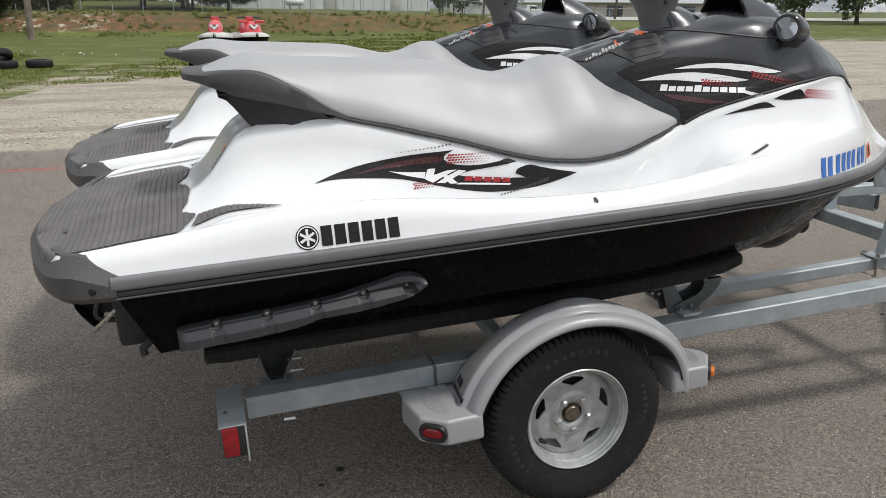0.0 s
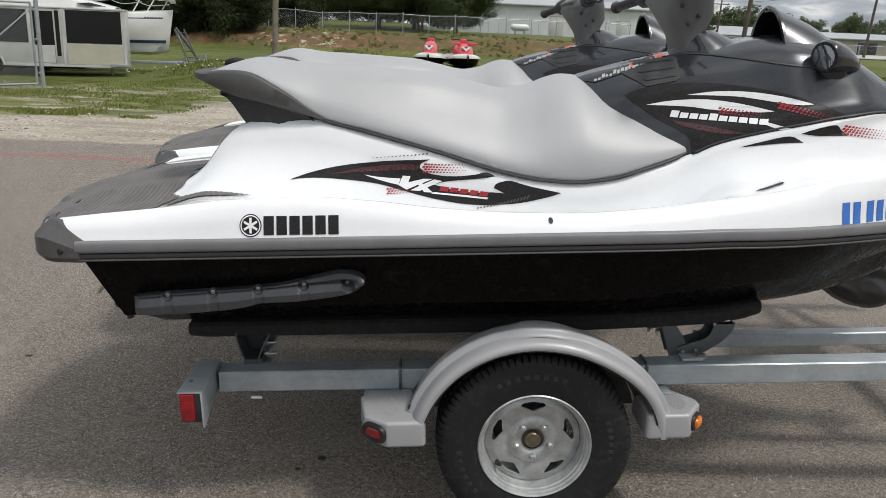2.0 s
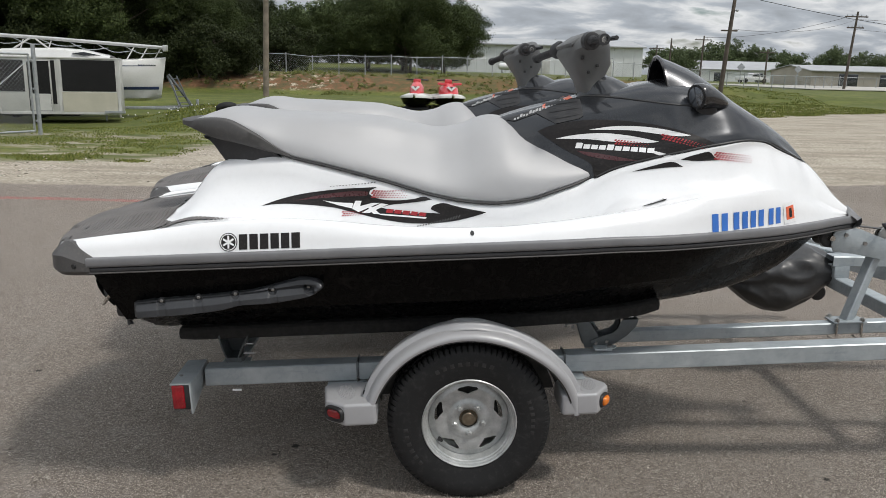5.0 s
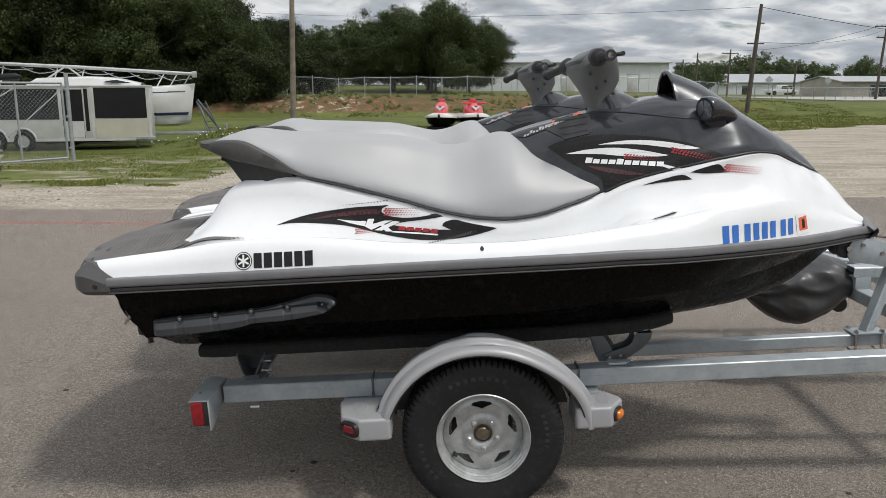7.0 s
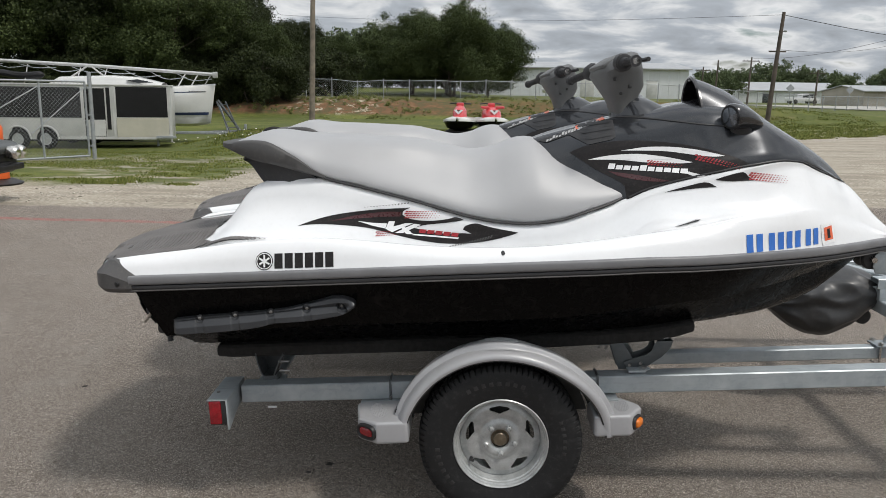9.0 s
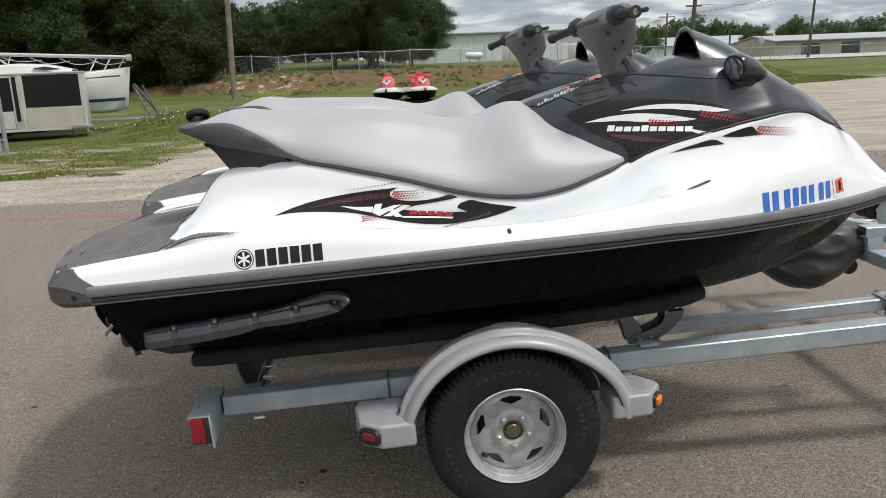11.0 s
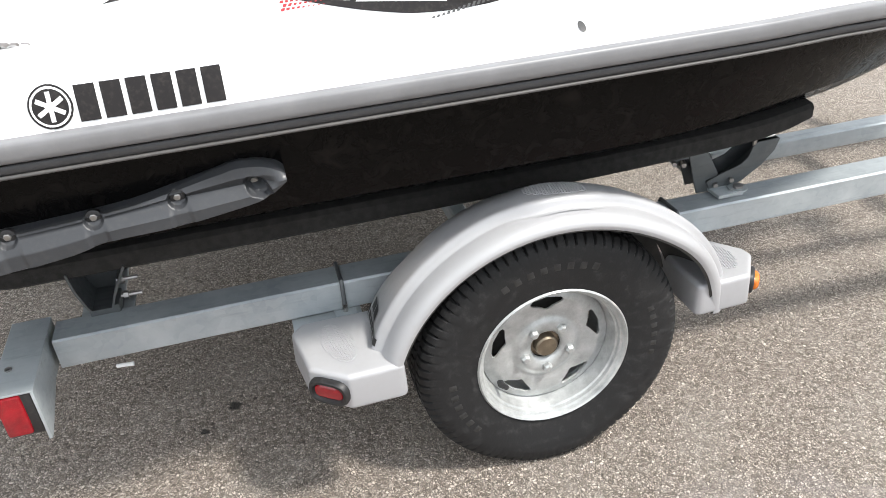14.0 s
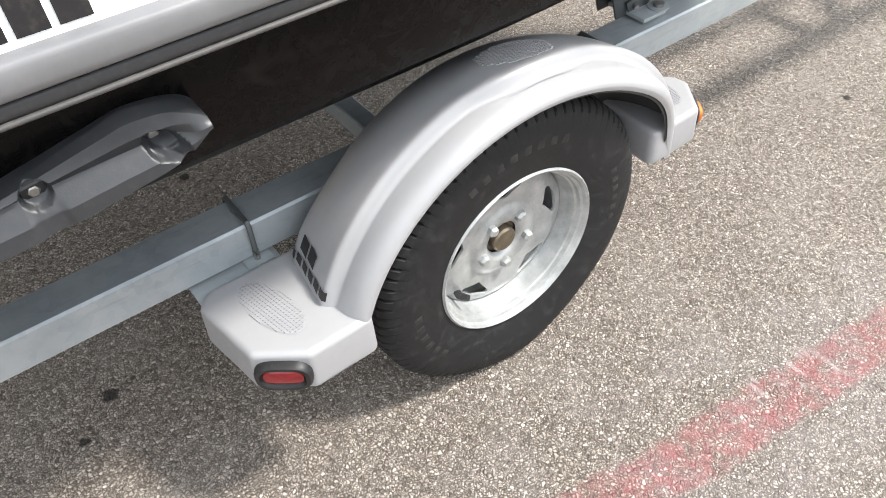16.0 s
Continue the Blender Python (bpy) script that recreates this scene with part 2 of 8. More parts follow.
def ground_material():
    """Chip-seal pavement, then gravel, then patchy grass and a clay bank, by place in the plan."""
    k = Nodes("ground", 0.9, 0, (0.2, 0.2, 0.2), spec=0.3)
    p = k.pos(world_space=True)
    s = k.n.new("ShaderNodeSeparateXYZ")
    k.l.new(p, s.inputs[0])
    x, y, z = s.outputs
    # pavement: broken limestone chips of two sizes in a dark binder
    jit = k.n.new("ShaderNodeTexNoise")
    jit.inputs["Scale"].default_value, jit.inputs["Detail"].default_value = 170.0, 1.0
    k.l.new(p, jit.inputs["Vector"])
    shove = k.n.new("ShaderNodeVectorMath")
    shove.operation = "MULTIPLY_ADD"
    k.l.new(jit.outputs["Color"], shove.inputs[0])
    shove.inputs[1].default_value = (0.007, 0.007, 0.0)
    k.l.new(p, shove.inputs[2])
    pj = shove.outputs[0]

    def chips(scale):
        c = k.n.new("ShaderNodeSeparateColor")
        k.l.new(k.voronoi(pj, scale, "Color"), c.inputs[0])
        e = k.voronoi(pj, scale, "Distance", "DISTANCE_TO_EDGE")
        tone = k.ramp(c.outputs[0], [(0.0, (0.21, 0.178, 0.146)), (0.3, (0.375, 0.330, 0.280)), (0.7, (0.570, 0.508, 0.436)), (1.0, (0.740, 0.672, 0.590))])
        tone = k.mix(k.rng(e, 0.015, 0.20, 0.95, 0.0), tone, (0.075, 0.062, 0.050))
        return tone, k.math("MULTIPLY", k.rng(e, 0.0, 0.32), k.math("ADD", k.math("MULTIPLY", c.outputs[1], 0.7), 0.3))

    big_tone, big_h = chips(132.0)
    small_tone, small_h = chips(240.0)
    which = k.rng(k.noise(p, 60.0, 3.0, 0.6), 0.47, 0.55)
    pave = k.mix(which, big_tone, small_tone)
    relief = k.math("ADD", k.math("MULTIPLY", big_h, k.math("SUBTRACT", 1.0, which)), k.math("MULTIPLY", k.math("MULTIPLY", small_h, 0.6), which))
    wear = k.noise(p, 0.55, 5.0)
    wear2 = k.noise(p, 3.5, 5.0)
    pave = k.mix(k.rng(wear, 0.35, 0.7, 0.0, 0.35), pave, k.mix(1.0, pave, (0.62, 0.6, 0.57), "MULTIPLY"))
    pave = k.mix(k.rng(wear2, 0.47, 0.74, 0.0, 0.22), pave, (0.36, 0.34, 0.30))
    clump = k.noise(p, 54.0, 4.0, 0.65)
    pave = k.mix(k.rng(clump, 0.36, 0.5, 0.30, 0.0), pave, (0.12, 0.105, 0.088))
    pave = k.mix(k.rng(clump, 0.53, 0.66, 0.0, 0.26), pave, (0.42, 0.390, 0.345))
    spot = k.voronoi(p, 1.3, "Distance")
    pave = k.mix(k.rng(spot, 0.012, 0.03, 0.9, 0.0), pave, (0.02, 0.018, 0.016))
    for sx, sy, sr in ((-0.713, 0.368, 0.016), (-0.794, 0.29, 0.010), (-0.30, 0.95, 0.014), (-1.6, -0.3, 0.012), (0.9, -0.5, 0.010), (1.5, 0.1, 0.013), (-2.2, 1.2, 0.015), (2.4, 1.0, 0.012)):
        d = k.n.new("ShaderNodeVectorMath")
        d.operation = "DISTANCE"
        k.l.new(p, d.inputs[0])
        d.inputs[1].default_value = (sx, sy, 0.0)
        pave = k.mix(k.rng(k.math("ADD", d.outputs["Value"], k.math("MULTIPLY", k.math("SUBTRACT", k.noise(p, 90.0, 2.0), 0.5), 0.02)), sr * 0.7, sr * 1.3, 0.9, 0.0), pave, (0.02, 0.018, 0.016))
    pave = k.mix(1.0, pave, (1.085, 1.065, 1.075), "MULTIPLY")
    # faded red painted lines
    wob = k.math("MULTIPLY", k.math("SUBTRACT", k.noise(p, 1.2, 3.0), 0.5), 0.12)

    def line(ax, ay, bx, by, half, strength):
        dx, dy = bx - ax, by - ay
        n = math.hypot(dx, dy)
        d = k.math("ADD", k.math("MULTIPLY", k.math("SUBTRACT", x, ax), -dy / n), k.math("MULTIPLY", k.math("SUBTRACT", y, ay), dx / n))
        d = k.math("ABSOLUTE", k.math("ADD", d, wob))
        return k.math("MULTIPLY", k.rng(d, half * 0.75, half * 1.25, 1.0, 0.0), strength)

    flake = k.math("MULTIPLY", k.rng(k.noise(p, 26.0, 5.0, 0.7), 0.30, 0.66), k.rng(k.noise(p, 5.0, 4.0, 0.6), 0.28, 0.55, 0.35, 1.0))
    near_line = k.math("MULTIPLY", k.math("MULTIPLY", line(-0.06, -0.40, 0.74, -0.49, 0.055, 0.62), k.rng(y, 1.0, 1.4, 1.0, 0.0)), flake)
    far_line = k.math("MULTIPLY", k.math("MULTIPLY", line(-5.5, 6.62, -3.8, 6.55, 0.085, 0.85), k.rng(x, -2.4, -1.6, 1.0, 0.0)), flake)
    # pale overspray and tyre scuffs about the painted line
    haze = k.math("MULTIPLY", line(-0.06, -0.40, 0.74, -0.49, 0.22, 0.16), k.rng(k.noise(p, 4.5, 4.0, 0.6), 0.42, 0.60))
    pave = k.mix(haze, pave, (0.42, 0.385, 0.40))
    pave = k.mix(near_line, pave, (0.40, 0.13, 0.14))
    scuffs = k.math("MULTIPLY", line(-0.06, -0.40, 0.74, -0.49, 0.075, 0.6), k.math("MULTIPLY", k.rng(k.noise(k.pos((42.0, 11.0, 1.0), True), 1.0, 3.0, 0.6), 0.54, 0.64), k.rng(k.noise(p, 3.0, 2.0), 0.50, 0.58)))
    pave = k.mix(scuffs, pave, (0.50, 0.43, 0.42))
    pave = k.mix(far_line, pave, (0.50, 0.14, 0.13))
    # gravel
    g1 = k.voronoi(p, 34.0, "Color")
    gs = k.n.new("ShaderNodeSeparateColor")
    k.l.new(g1, gs.inputs[0])
    gravel = k.ramp(gs.outputs[1], [(0.0, (0.15, 0.127, 0.098)), (0.5, (0.30, 0.265, 0.212)), (1.0, (0.50, 0.455, 0.385))])
    gravel = k.mix(k.rng(k.noise(p, 1.1, 6.0), 0.35, 0.7, 0.1, 0.6), gravel, (0.42, 0.375, 0.30))
    gravel = k.mix(k.rng(k.noise(k.pos((0.5, 1.0, 1), True), 0.5, 7.0, 0.65), 0.42, 0.68, 0.0, 0.42), gravel, (0.27, 0.235, 0.18))
    gravel = k.mix(k.rng(k.noise(k.pos((0.35, 1.6, 1), True), 0.9, 6.0, 0.62), 0.46, 0.64, 0.0, 0.55), gravel, (0.175, 0.145, 0.108))
    # grass and bare patches
    gn = k.noise(p, 1.6, 7.0, 0.65)
    grass = k.ramp(k.noise(p, 11.0, 5.0, 0.7), [(0.25, (0.040, 0.062, 0.010)), (0.5, (0.070, 0.095, 0.016)), (0.75, (0.122, 0.136, 0.032))])
    grass = k.mix(k.rng(k.noise(p, 45.0, 3.0, 0.6), 0.4, 0.62, 0.0, 0.45), grass, (0.15, 0.172, 0.038))
    grass = k.mix(k.rng(gn, 0.46, 0.74, 0.0, 0.5), k.mix(1.0, grass, (0.84, 0.82, 0.84), "MULTIPLY"), (0.155, 0.14, 0.06))
    grass = k.mix(k.rng(k.noise(k.pos((0.6, 1.0, 1), True), 0.55, 6.0, 0.68), 0.45, 0.62, 0.0, 0.6), grass, k.mix(1.0, grass, (1.75, 1.6, 1.5), "MULTIPLY"))
    grass = k.mix(k.rng(k.noise(k.pos((0.8, 1.6, 1), True), 2.6, 5.0, 0.7), 0.52, 0.66, 0.0, 0.5), grass, (0.022, 0.034, 0.008))
    # clay and limestone cut of the bank
    clay = k.ramp(k.noise(p, 1.5, 7.0, 0.72), [(0.32, (0.050, 0.058, 0.020)), (0.45, (0.095, 0.075, 0.034)), (0.54, (0.150, 0.075, 0.036)), (0.66, (0.215, 0.125, 0.070))])
    lime = k.math("MULTIPLY", k.rng(k.noise(k.pos((1.0, 1.0, 2.2), True), 1.5, 7.0, 0.7), 0.54, 0.62), k.math("MULTIPLY", k.rng(x, -11.5, -10.0), k.rng(x, -6.3, -4.6, 1.0, 0.0)))
    clay = k.mix(lime, clay, (0.40, 0.35, 0.27))
    # borders
    yl = k.math("ADD", y, k.math("MULTIPLY", k.math("SUBTRACT", k.noise(p, 0.9, 5.0), 0.5), 2.2))
    slope = k.math("MAXIMUM", k.math("SUBTRACT", x, -2.0), 0.0)
    edge_pave = k.math("SUBTRACT", k.math("ADD", y, k.math("MULTIPLY", k.math("SUBTRACT", k.noise(p, 1.8, 5.0), 0.5), 0.5)), k.math("MULTIPLY", slope, 0.15))
    to_gravel = k.rng(edge_pave, 7.55, 7.85)
    right = k.math("ADD", k.rng(x, -4.9, -3.6, 0.0, 6.2), k.math("MULTIPLY", k.math("MINIMUM", k.math("MAXIMUM", k.math("ADD", x, 3.2), 0.0), 24.0), 0.74))
    eg = k.math("SUBTRACT", yl, right)
    to_grass = k.rng(eg, 9.7, 10.8)
    bare = k.math("MULTIPLY", k.rng(k.noise(k.pos((0.55, 1.1, 1), True), 0.7, 7.0, 0.65, 0.5), 0.47, 0.57), k.rng(eg, 12.5, 19.0, 0.85, 0.0))
    to_grass = k.math("SUBTRACT", to_grass, k.math("MULTIPLY", bare, to_grass))
    on_bank = k.math("MULTIPLY", k.rng(z, 0.12, 0.35), k.rng(z, 1.0, 1.35, 1.0, 0.0))
    on_bank = k.math("MULTIPLY", on_bank, k.rng(x, 14.0, 22.0, 1.0, 0.0))
    on_bank = k.math("MULTIPLY", on_bank, k.rng(k.noise(p, 0.45, 5.0), 0.26, 0.42))
    on_bank = k.math("MULTIPLY", on_bank, k.rng(x, -4.0, 1.0, 1.0, 0.75))
    col = k.mix(to_gravel, pave, gravel)
    col = k.mix(to_grass, col, grass)
    col = k.mix(on_bank, col, clay)
    k.color(col)
    k.bump(k.math("MULTIPLY", relief, k.math("SUBTRACT", 1.0, to_gravel)), 1.0, 0.0085)
    return k.mat


M_GROUND = ground_material()


# helpers for shapes --------------------------------------------------------------
RIG = Matrix.Translation((0, 0, 0.303)) @ pose(0, 0, 0, 0, -2.85, 0)


def smooth_table(*pairs):
    """A smooth function through the given (place, value) pairs, without overshoot."""
    xs = np.array([p[0] for p in pairs], float)
    ys = np.array([p[1] for p in pairs], float)
    h, d = np.diff(xs), np.diff(ys) / np.diff(xs)
    m = np.zeros(len(xs))
    for i in range(1, len(xs) - 1):
        if d[i - 1] * d[i] > 0:
            w1, w2 = 2 * h[i] + h[i - 1], h[i] + 2 * h[i - 1]
            m[i] = (w1 + w2) / (w1 / d[i - 1] + w2 / d[i])
    m[0], m[-1] = d[0], d[-1]

    def f(x):
        x = min(max(x, xs[0]), xs[-1])
        i = min(max(int(np.searchsorted(xs, x)) - 1, 0), len(h) - 1)
        t = (x - xs[i]) / h[i]
        return float((1 + 2 * t) * (1 - t) ** 2 * ys[i] + t * (1 - t) ** 2 * h[i] * m[i] + t * t * (3 - 2 * t) * ys[i + 1] + t * t * (t - 1) * h[i] * m[i + 1])

    return f


def smoothstep(a, b, v):
    t = min(max((v - a) / (b - a), 0), 1)
    return t * t * (3 - 2 * t)


def catmull(pts, n):
    """A smooth run through points, n steps to each stretch."""
    p = [Vector(q) for q in pts]
    out = []
    for i in range(len(p) - 1):
        a, b, c, d = p[max(i - 1, 0)], p[i], p[i + 1], p[min(i + 2, len(p) - 1)]
        for j in range(n):
            t = j / n
            out.append(0.5 * ((2 * b) + (c - a) * t + (2 * a - 5 * b + 4 * c - d) * t * t + (3 * b - a - 3 * c + d) * t ** 3))
    out.append(p[-1])
    return out


def part(name, bm, material, parent, label="", sharp=40):
    """Links a bmesh as one mesh object under a thing or a part."""
    me = bpy.data.meshes.new(name)
    bm.to_mesh(me)
    bm.free()
    me.materials.append(material)
    for poly in me.polygons:
        poly.use_smooth = True
    me.set_sharp_from_angle(angle=radians(sharp))
    ob = new(name, me)
    ob.parent = parent
    if label:
        tagged(ob, label)
    return ob


def thing(name, m, label, category, group="", kind=""):
    """An Empty at the base of a thing."""
    ob = new(name)
    ob.empty_display_size = 0.1
    ob.matrix_basis = m
    return tagged(ob, label, category, group, kind)


def solid(name, bm, material, m, label, category, group="", kind="", sharp=40):
    ob = part(name, bm, material, None, sharp=sharp)
    ob.matrix_basis = m
    return tagged(ob, label, category, group, kind)


def loft(rows, close_rows=False, cap=False, bm=None):
    """A skin over rows of points of equal length."""
    bm = bm or bmesh.new()
    v = [[bm.verts.new(p) for p in r] for r in rows]
    n = len(rows[0])
    for a, b in zip(v[:-1], v[1:]):
        for j in range(n if close_rows else n - 1):
            k = (j + 1) % n
            try:
                bm.faces.new((a[j], a[k], b[k], b[j]))
            except ValueError:
                pass
    if cap:
        for r in (v[0][::-1], v[-1]):
            bm.faces.new(r)
    return bm


def tidy(bm, merge=1e-5):
    bmesh.ops.remove_doubles(bm, verts=bm.verts, dist=merge)
    bmesh.ops.dissolve_degenerate(bm, edges=bm.edges, dist=1e-6)
    bmesh.ops.recalc_face_normals(bm, faces=bm.faces)
    return bm


def box(sx, sy, sz, bevel=0.0, at=(0, 0, 0), rot=None, bm=None, seg=2):
    """A bevelled block, its centre at `at`."""
    b = bmesh.new()
    bmesh.ops.create_cube(b, size=1.0)
    bmesh.ops.scale(b, vec=(sx, sy, sz), verts=b.verts)
    if bevel:
        bmesh.ops.bevel(b, geom=b.edges[:], offset=bevel, segments=seg, profile=0.5, affect="EDGES")
    m = Matrix.Translation(at) @ (rot.to_4x4() if rot else Matrix())
    b.transform(m)
    return join(bm, b)


def join(into, b):
    if into is None:
        return b
    me = bpy.data.meshes.new("join")
    b.to_mesh(me)
    b.free()
    into.from_mesh(me)
    bpy.data.meshes.remove(me)
    return into


def tube(points, radius, sides=8, bm=None, caps=True):
    """A round bar along points; radius is one number or one for each point."""
    pts = [Vector(p) for p in points]
    rad = radius if isinstance(radius, (list, tuple)) else [radius] * len(pts)
    rows, side = [], None
    for i, p in enumerate(pts):
        d = (pts[min(i + 1, len(pts) - 1)] - pts[max(i - 1, 0)]).normalized()
        if side is None:
            side = d.cross(Vector((0, 0, 1)) if abs(d.z) < 0.9 else Vector((1, 0, 0))).normalized()
        side = (side - d * side.dot(d)).normalized()
        up = d.cross(side)
        rows.append([p + (side * math.cos(a) + up * math.sin(a)) * rad[i] for a in (2 * math.pi * j / sides for j in range(sides))])
    return join(bm, loft(rows, True, caps))


def lathe(profile, steps=64, axis_y=True, bm=None, arc=2 * math.pi):
    """Turns (radius, along) pairs round the y axis."""
    closed = arc >= 2 * math.pi - 1e-6
    n = steps if closed else steps + 1
    rows = [[(r * math.cos(arc * i / steps), w, r * math.sin(arc * i / steps)) for r, w in profile] for i in range(n)]
    if closed:
        rows.append(rows[0])
    b = loft(rows)
    return join(bm, tidy(b))


def prism(outline, a, b, axis="y", bevel=0.0, seg=2, bm=None):
    """A flat outline drawn out from a to b along an axis. The outline is in the two other axes, in order."""
    def place(u, v, w):
        return {"x": (w, u, v), "y": (u, w, v), "z": (u, v, w)}[axis]
    q = bmesh.new()
    lo = [q.verts.new(place(u, v, a)) for u, v in outline]
    hi = [q.verts.new(place(u, v, b)) for u, v in outline]
    n = len(outline)
    q.faces.new(lo[::-1])
    q.faces.new(hi)
    for i in range(n):
        q.faces.new((lo[i], lo[(i + 1) % n], hi[(i + 1) % n], hi[i]))
    bmesh.ops.recalc_face_normals(q, faces=q.faces)
    if bevel:
        bmesh.ops.bevel(q, geom=q.edges[:], offset=bevel, segments=seg, profile=0.5, affect="EDGES")
    return join(bm, q)


# the watercraft: its own frame has x to the bow, y to port, z up from the axle's height -------------
HALF = smooth_table((-1.54, 0.0), (-1.535, 0.14), (-1.52, 0.25), (-1.48, 0.41), (-1.44, 0.52), (-1.38, 0.59), (-1.28, 0.607), (-0.8, 0.607), (0.3, 0.60), (0.6, 0.575), (0.75, 0.545), (0.95, 0.485), (1.22, 0.36), (1.48, 0.185), (1.6, 0.09), (1.68, 0.035), (1.72, 0.0))
RAIL_Z = smooth_table((-1.54, 0.71), (0.5, 0.716), (0.73, 0.708), (0.96, 0.70), (1.22, 0.685), (1.48, 0.667), (1.72, 0.648))
RIDGE_IN = smooth_table((-1.54, 0.03), (-1.4, 0.05), (0.3, 0.055), (0.75, 0.06), (0.95, 0.045), (1.12, 0.035), (1.48, 0.06), (1.72, 0.0))
RIDGE_Z = smooth_table((-1.54, 0.725), (-1.45, 0.745), (-1.36, 0.765), (-1.09, 0.79), (-0.88, 0.81), (-0.68, 0.815), (-0.48, 0.80), (-0.28, 0.775), (-0.08, 0.76), (0.13, 0.755), (0.33, 0.766), (0.53, 0.786), (0.75, 0.806), (0.95, 0.828), (1.12, 0.828), (1.3, 0.80), (1.48, 0.745), (1.6, 0.69), (1.72, 0.648))
FLOOR_Z = smooth_table((-1.54, 0.73), (-1.36, 0.768), (-1.0, 0.798), (-0.8, 0.79), (-0.5, 0.715), (-0.2, 0.64), (0.2, 0.61), (0.4, 0.64), (0.55, 0.73), (0.75, 0.83), (1.72, 0.83))
PED_Y = smooth_table((-1.54, 0.17), (-1.10, 0.19), (-0.905, 0.215), (-0.65, 0.25), (-0.29, 0.272), (0.0, 0.285), (0.15, 0.287), (0.264, 0.28), (0.376, 0.262), (0.51, 0.235), (0.6, 0.24), (0.763, 0.268), (0.9, 0.285), (1.0, 0.285), (1.108, 0.262), (1.195, 0.22), (1.306, 0.145), (1.4, 0.075), (1.484, 0.0), (1.72, 0.0))
PED_Z = smooth_table((-1.54, 0.735), (-1.36, 0.772), (-1.12, 0.80), (-1.06, 0.835), (-0.945, 0.96), (-0.89, 0.985), (-0.65, 1.0), (-0.5, 0.962), (-0.288, 0.90), (-0.069, 0.832), (0.041, 0.81), (0.153, 0.80), (0.264, 0.81), (0.376, 0.838), (0.51, 0.872), (0.6, 0.912), (0.763, 0.957), (0.85, 0.975), (0.98, 0.998), (1.108, 1.01), (1.195, 1.0), (1.306, 0.955), (1.4, 0.918), (1.484, 0.883), (1.55, 0.82), (1.616, 0.742), (1.72, 0.648))


def deck_section(x):
    """Half a cross-section of the white deck, from the rail to the middle: (y, z) points."""
    w, zr, rz = HALF(x), RAIL_Z(x), RIDGE_Z(x)
    rw = max(w - RIDGE_IN(x), 0.0)
    py, pz = min(PED_Y(x), rw), PED_Z(x)
    aft = smoothstep(-0.98, -1.12, x)
    fl = FLOOR_Z(x) + (min(FLOOR_Z(x), rz - 0.002 - 0.016 * smoothstep(-1.48, -1.34, x)) - FLOOR_Z(x)) * aft
    rim = [0.035 - 0.013 * aft, 0.075 - 0.043 * aft, 0.10 - 0.062 * aft]
    well = [(rw - rim[0], rz - 0.002), (rw - rim[1], fl + 0.5 * max(rz - fl, 0)), (max(rw - rim[2], 0), fl), (min(0.36, rw * 0.7), fl), (min(0.335, rw * 0.62), fl + 0.04 * max(pz - fl, 0)), (py + 0.3 * (min(0.335, rw * 0.62) - py), fl + 0.55 * (pz - fl))]
    open_ = []
    for f in (0.1, 0.28, 0.45, 0.6, 0.75, 0.9):
        sag = -0.018 * math.sin(math.pi * f) * smoothstep(1.3, 0.9, x) if x < 1.3 else 0.012 * math.sin(math.pi * f)
        hollow = smoothstep(0.45, 0.72, x) * smoothstep(1.22, 0.9, x)
        g = f ** (1 + 2.0 * hollow)
        open_.append((rw + (py - rw) * f, rz + (pz - rz) * g + sag * (1 - 0.4 * hollow)))
    k = smoothstep(0.42, 0.78, x)
    mid = [(a[0] + (b[0] - a[0]) * k, a[1] + (b[1] - a[1]) * k) for a, b in zip(well, open_)]
    return [(w - 0.004, zr - 0.006), (w - 0.012, zr + 0.2 * (rz - zr)), (w - 0.4 * (w - rw) - 0.004, zr + 0.62 * (rz - zr)), (rw, rz), *mid, (py, pz), (py * 0.5, pz + 0.002), (0.0, pz + 0.003)]


def both_sides(half, n=3):
    """The whole section from half of it, smoothed."""
    run = [(p.x, p.y) for p in (Vector((q.x, q.y)) for q in catmull([(a, b, 0) for a, b in half], n))]
    run = [(max(a, 0.0), b) for a, b in run]
    return [(-a, b) for a, b in run] + [(a, b) for a, b in run[::-1][1:]]


def stations(a, b, n, *extra):
    return sorted(set([a + (b - a) * i / n for i in range(n + 1)] + list(extra)))


def tree_of(ob):
    """A search tree of an object's mesh, in the thing's frame."""
    return BVHTree.FromPolygons([v.co.copy() for v in ob.data.vertices], [tuple(p.vertices) for p in ob.data.polygons])


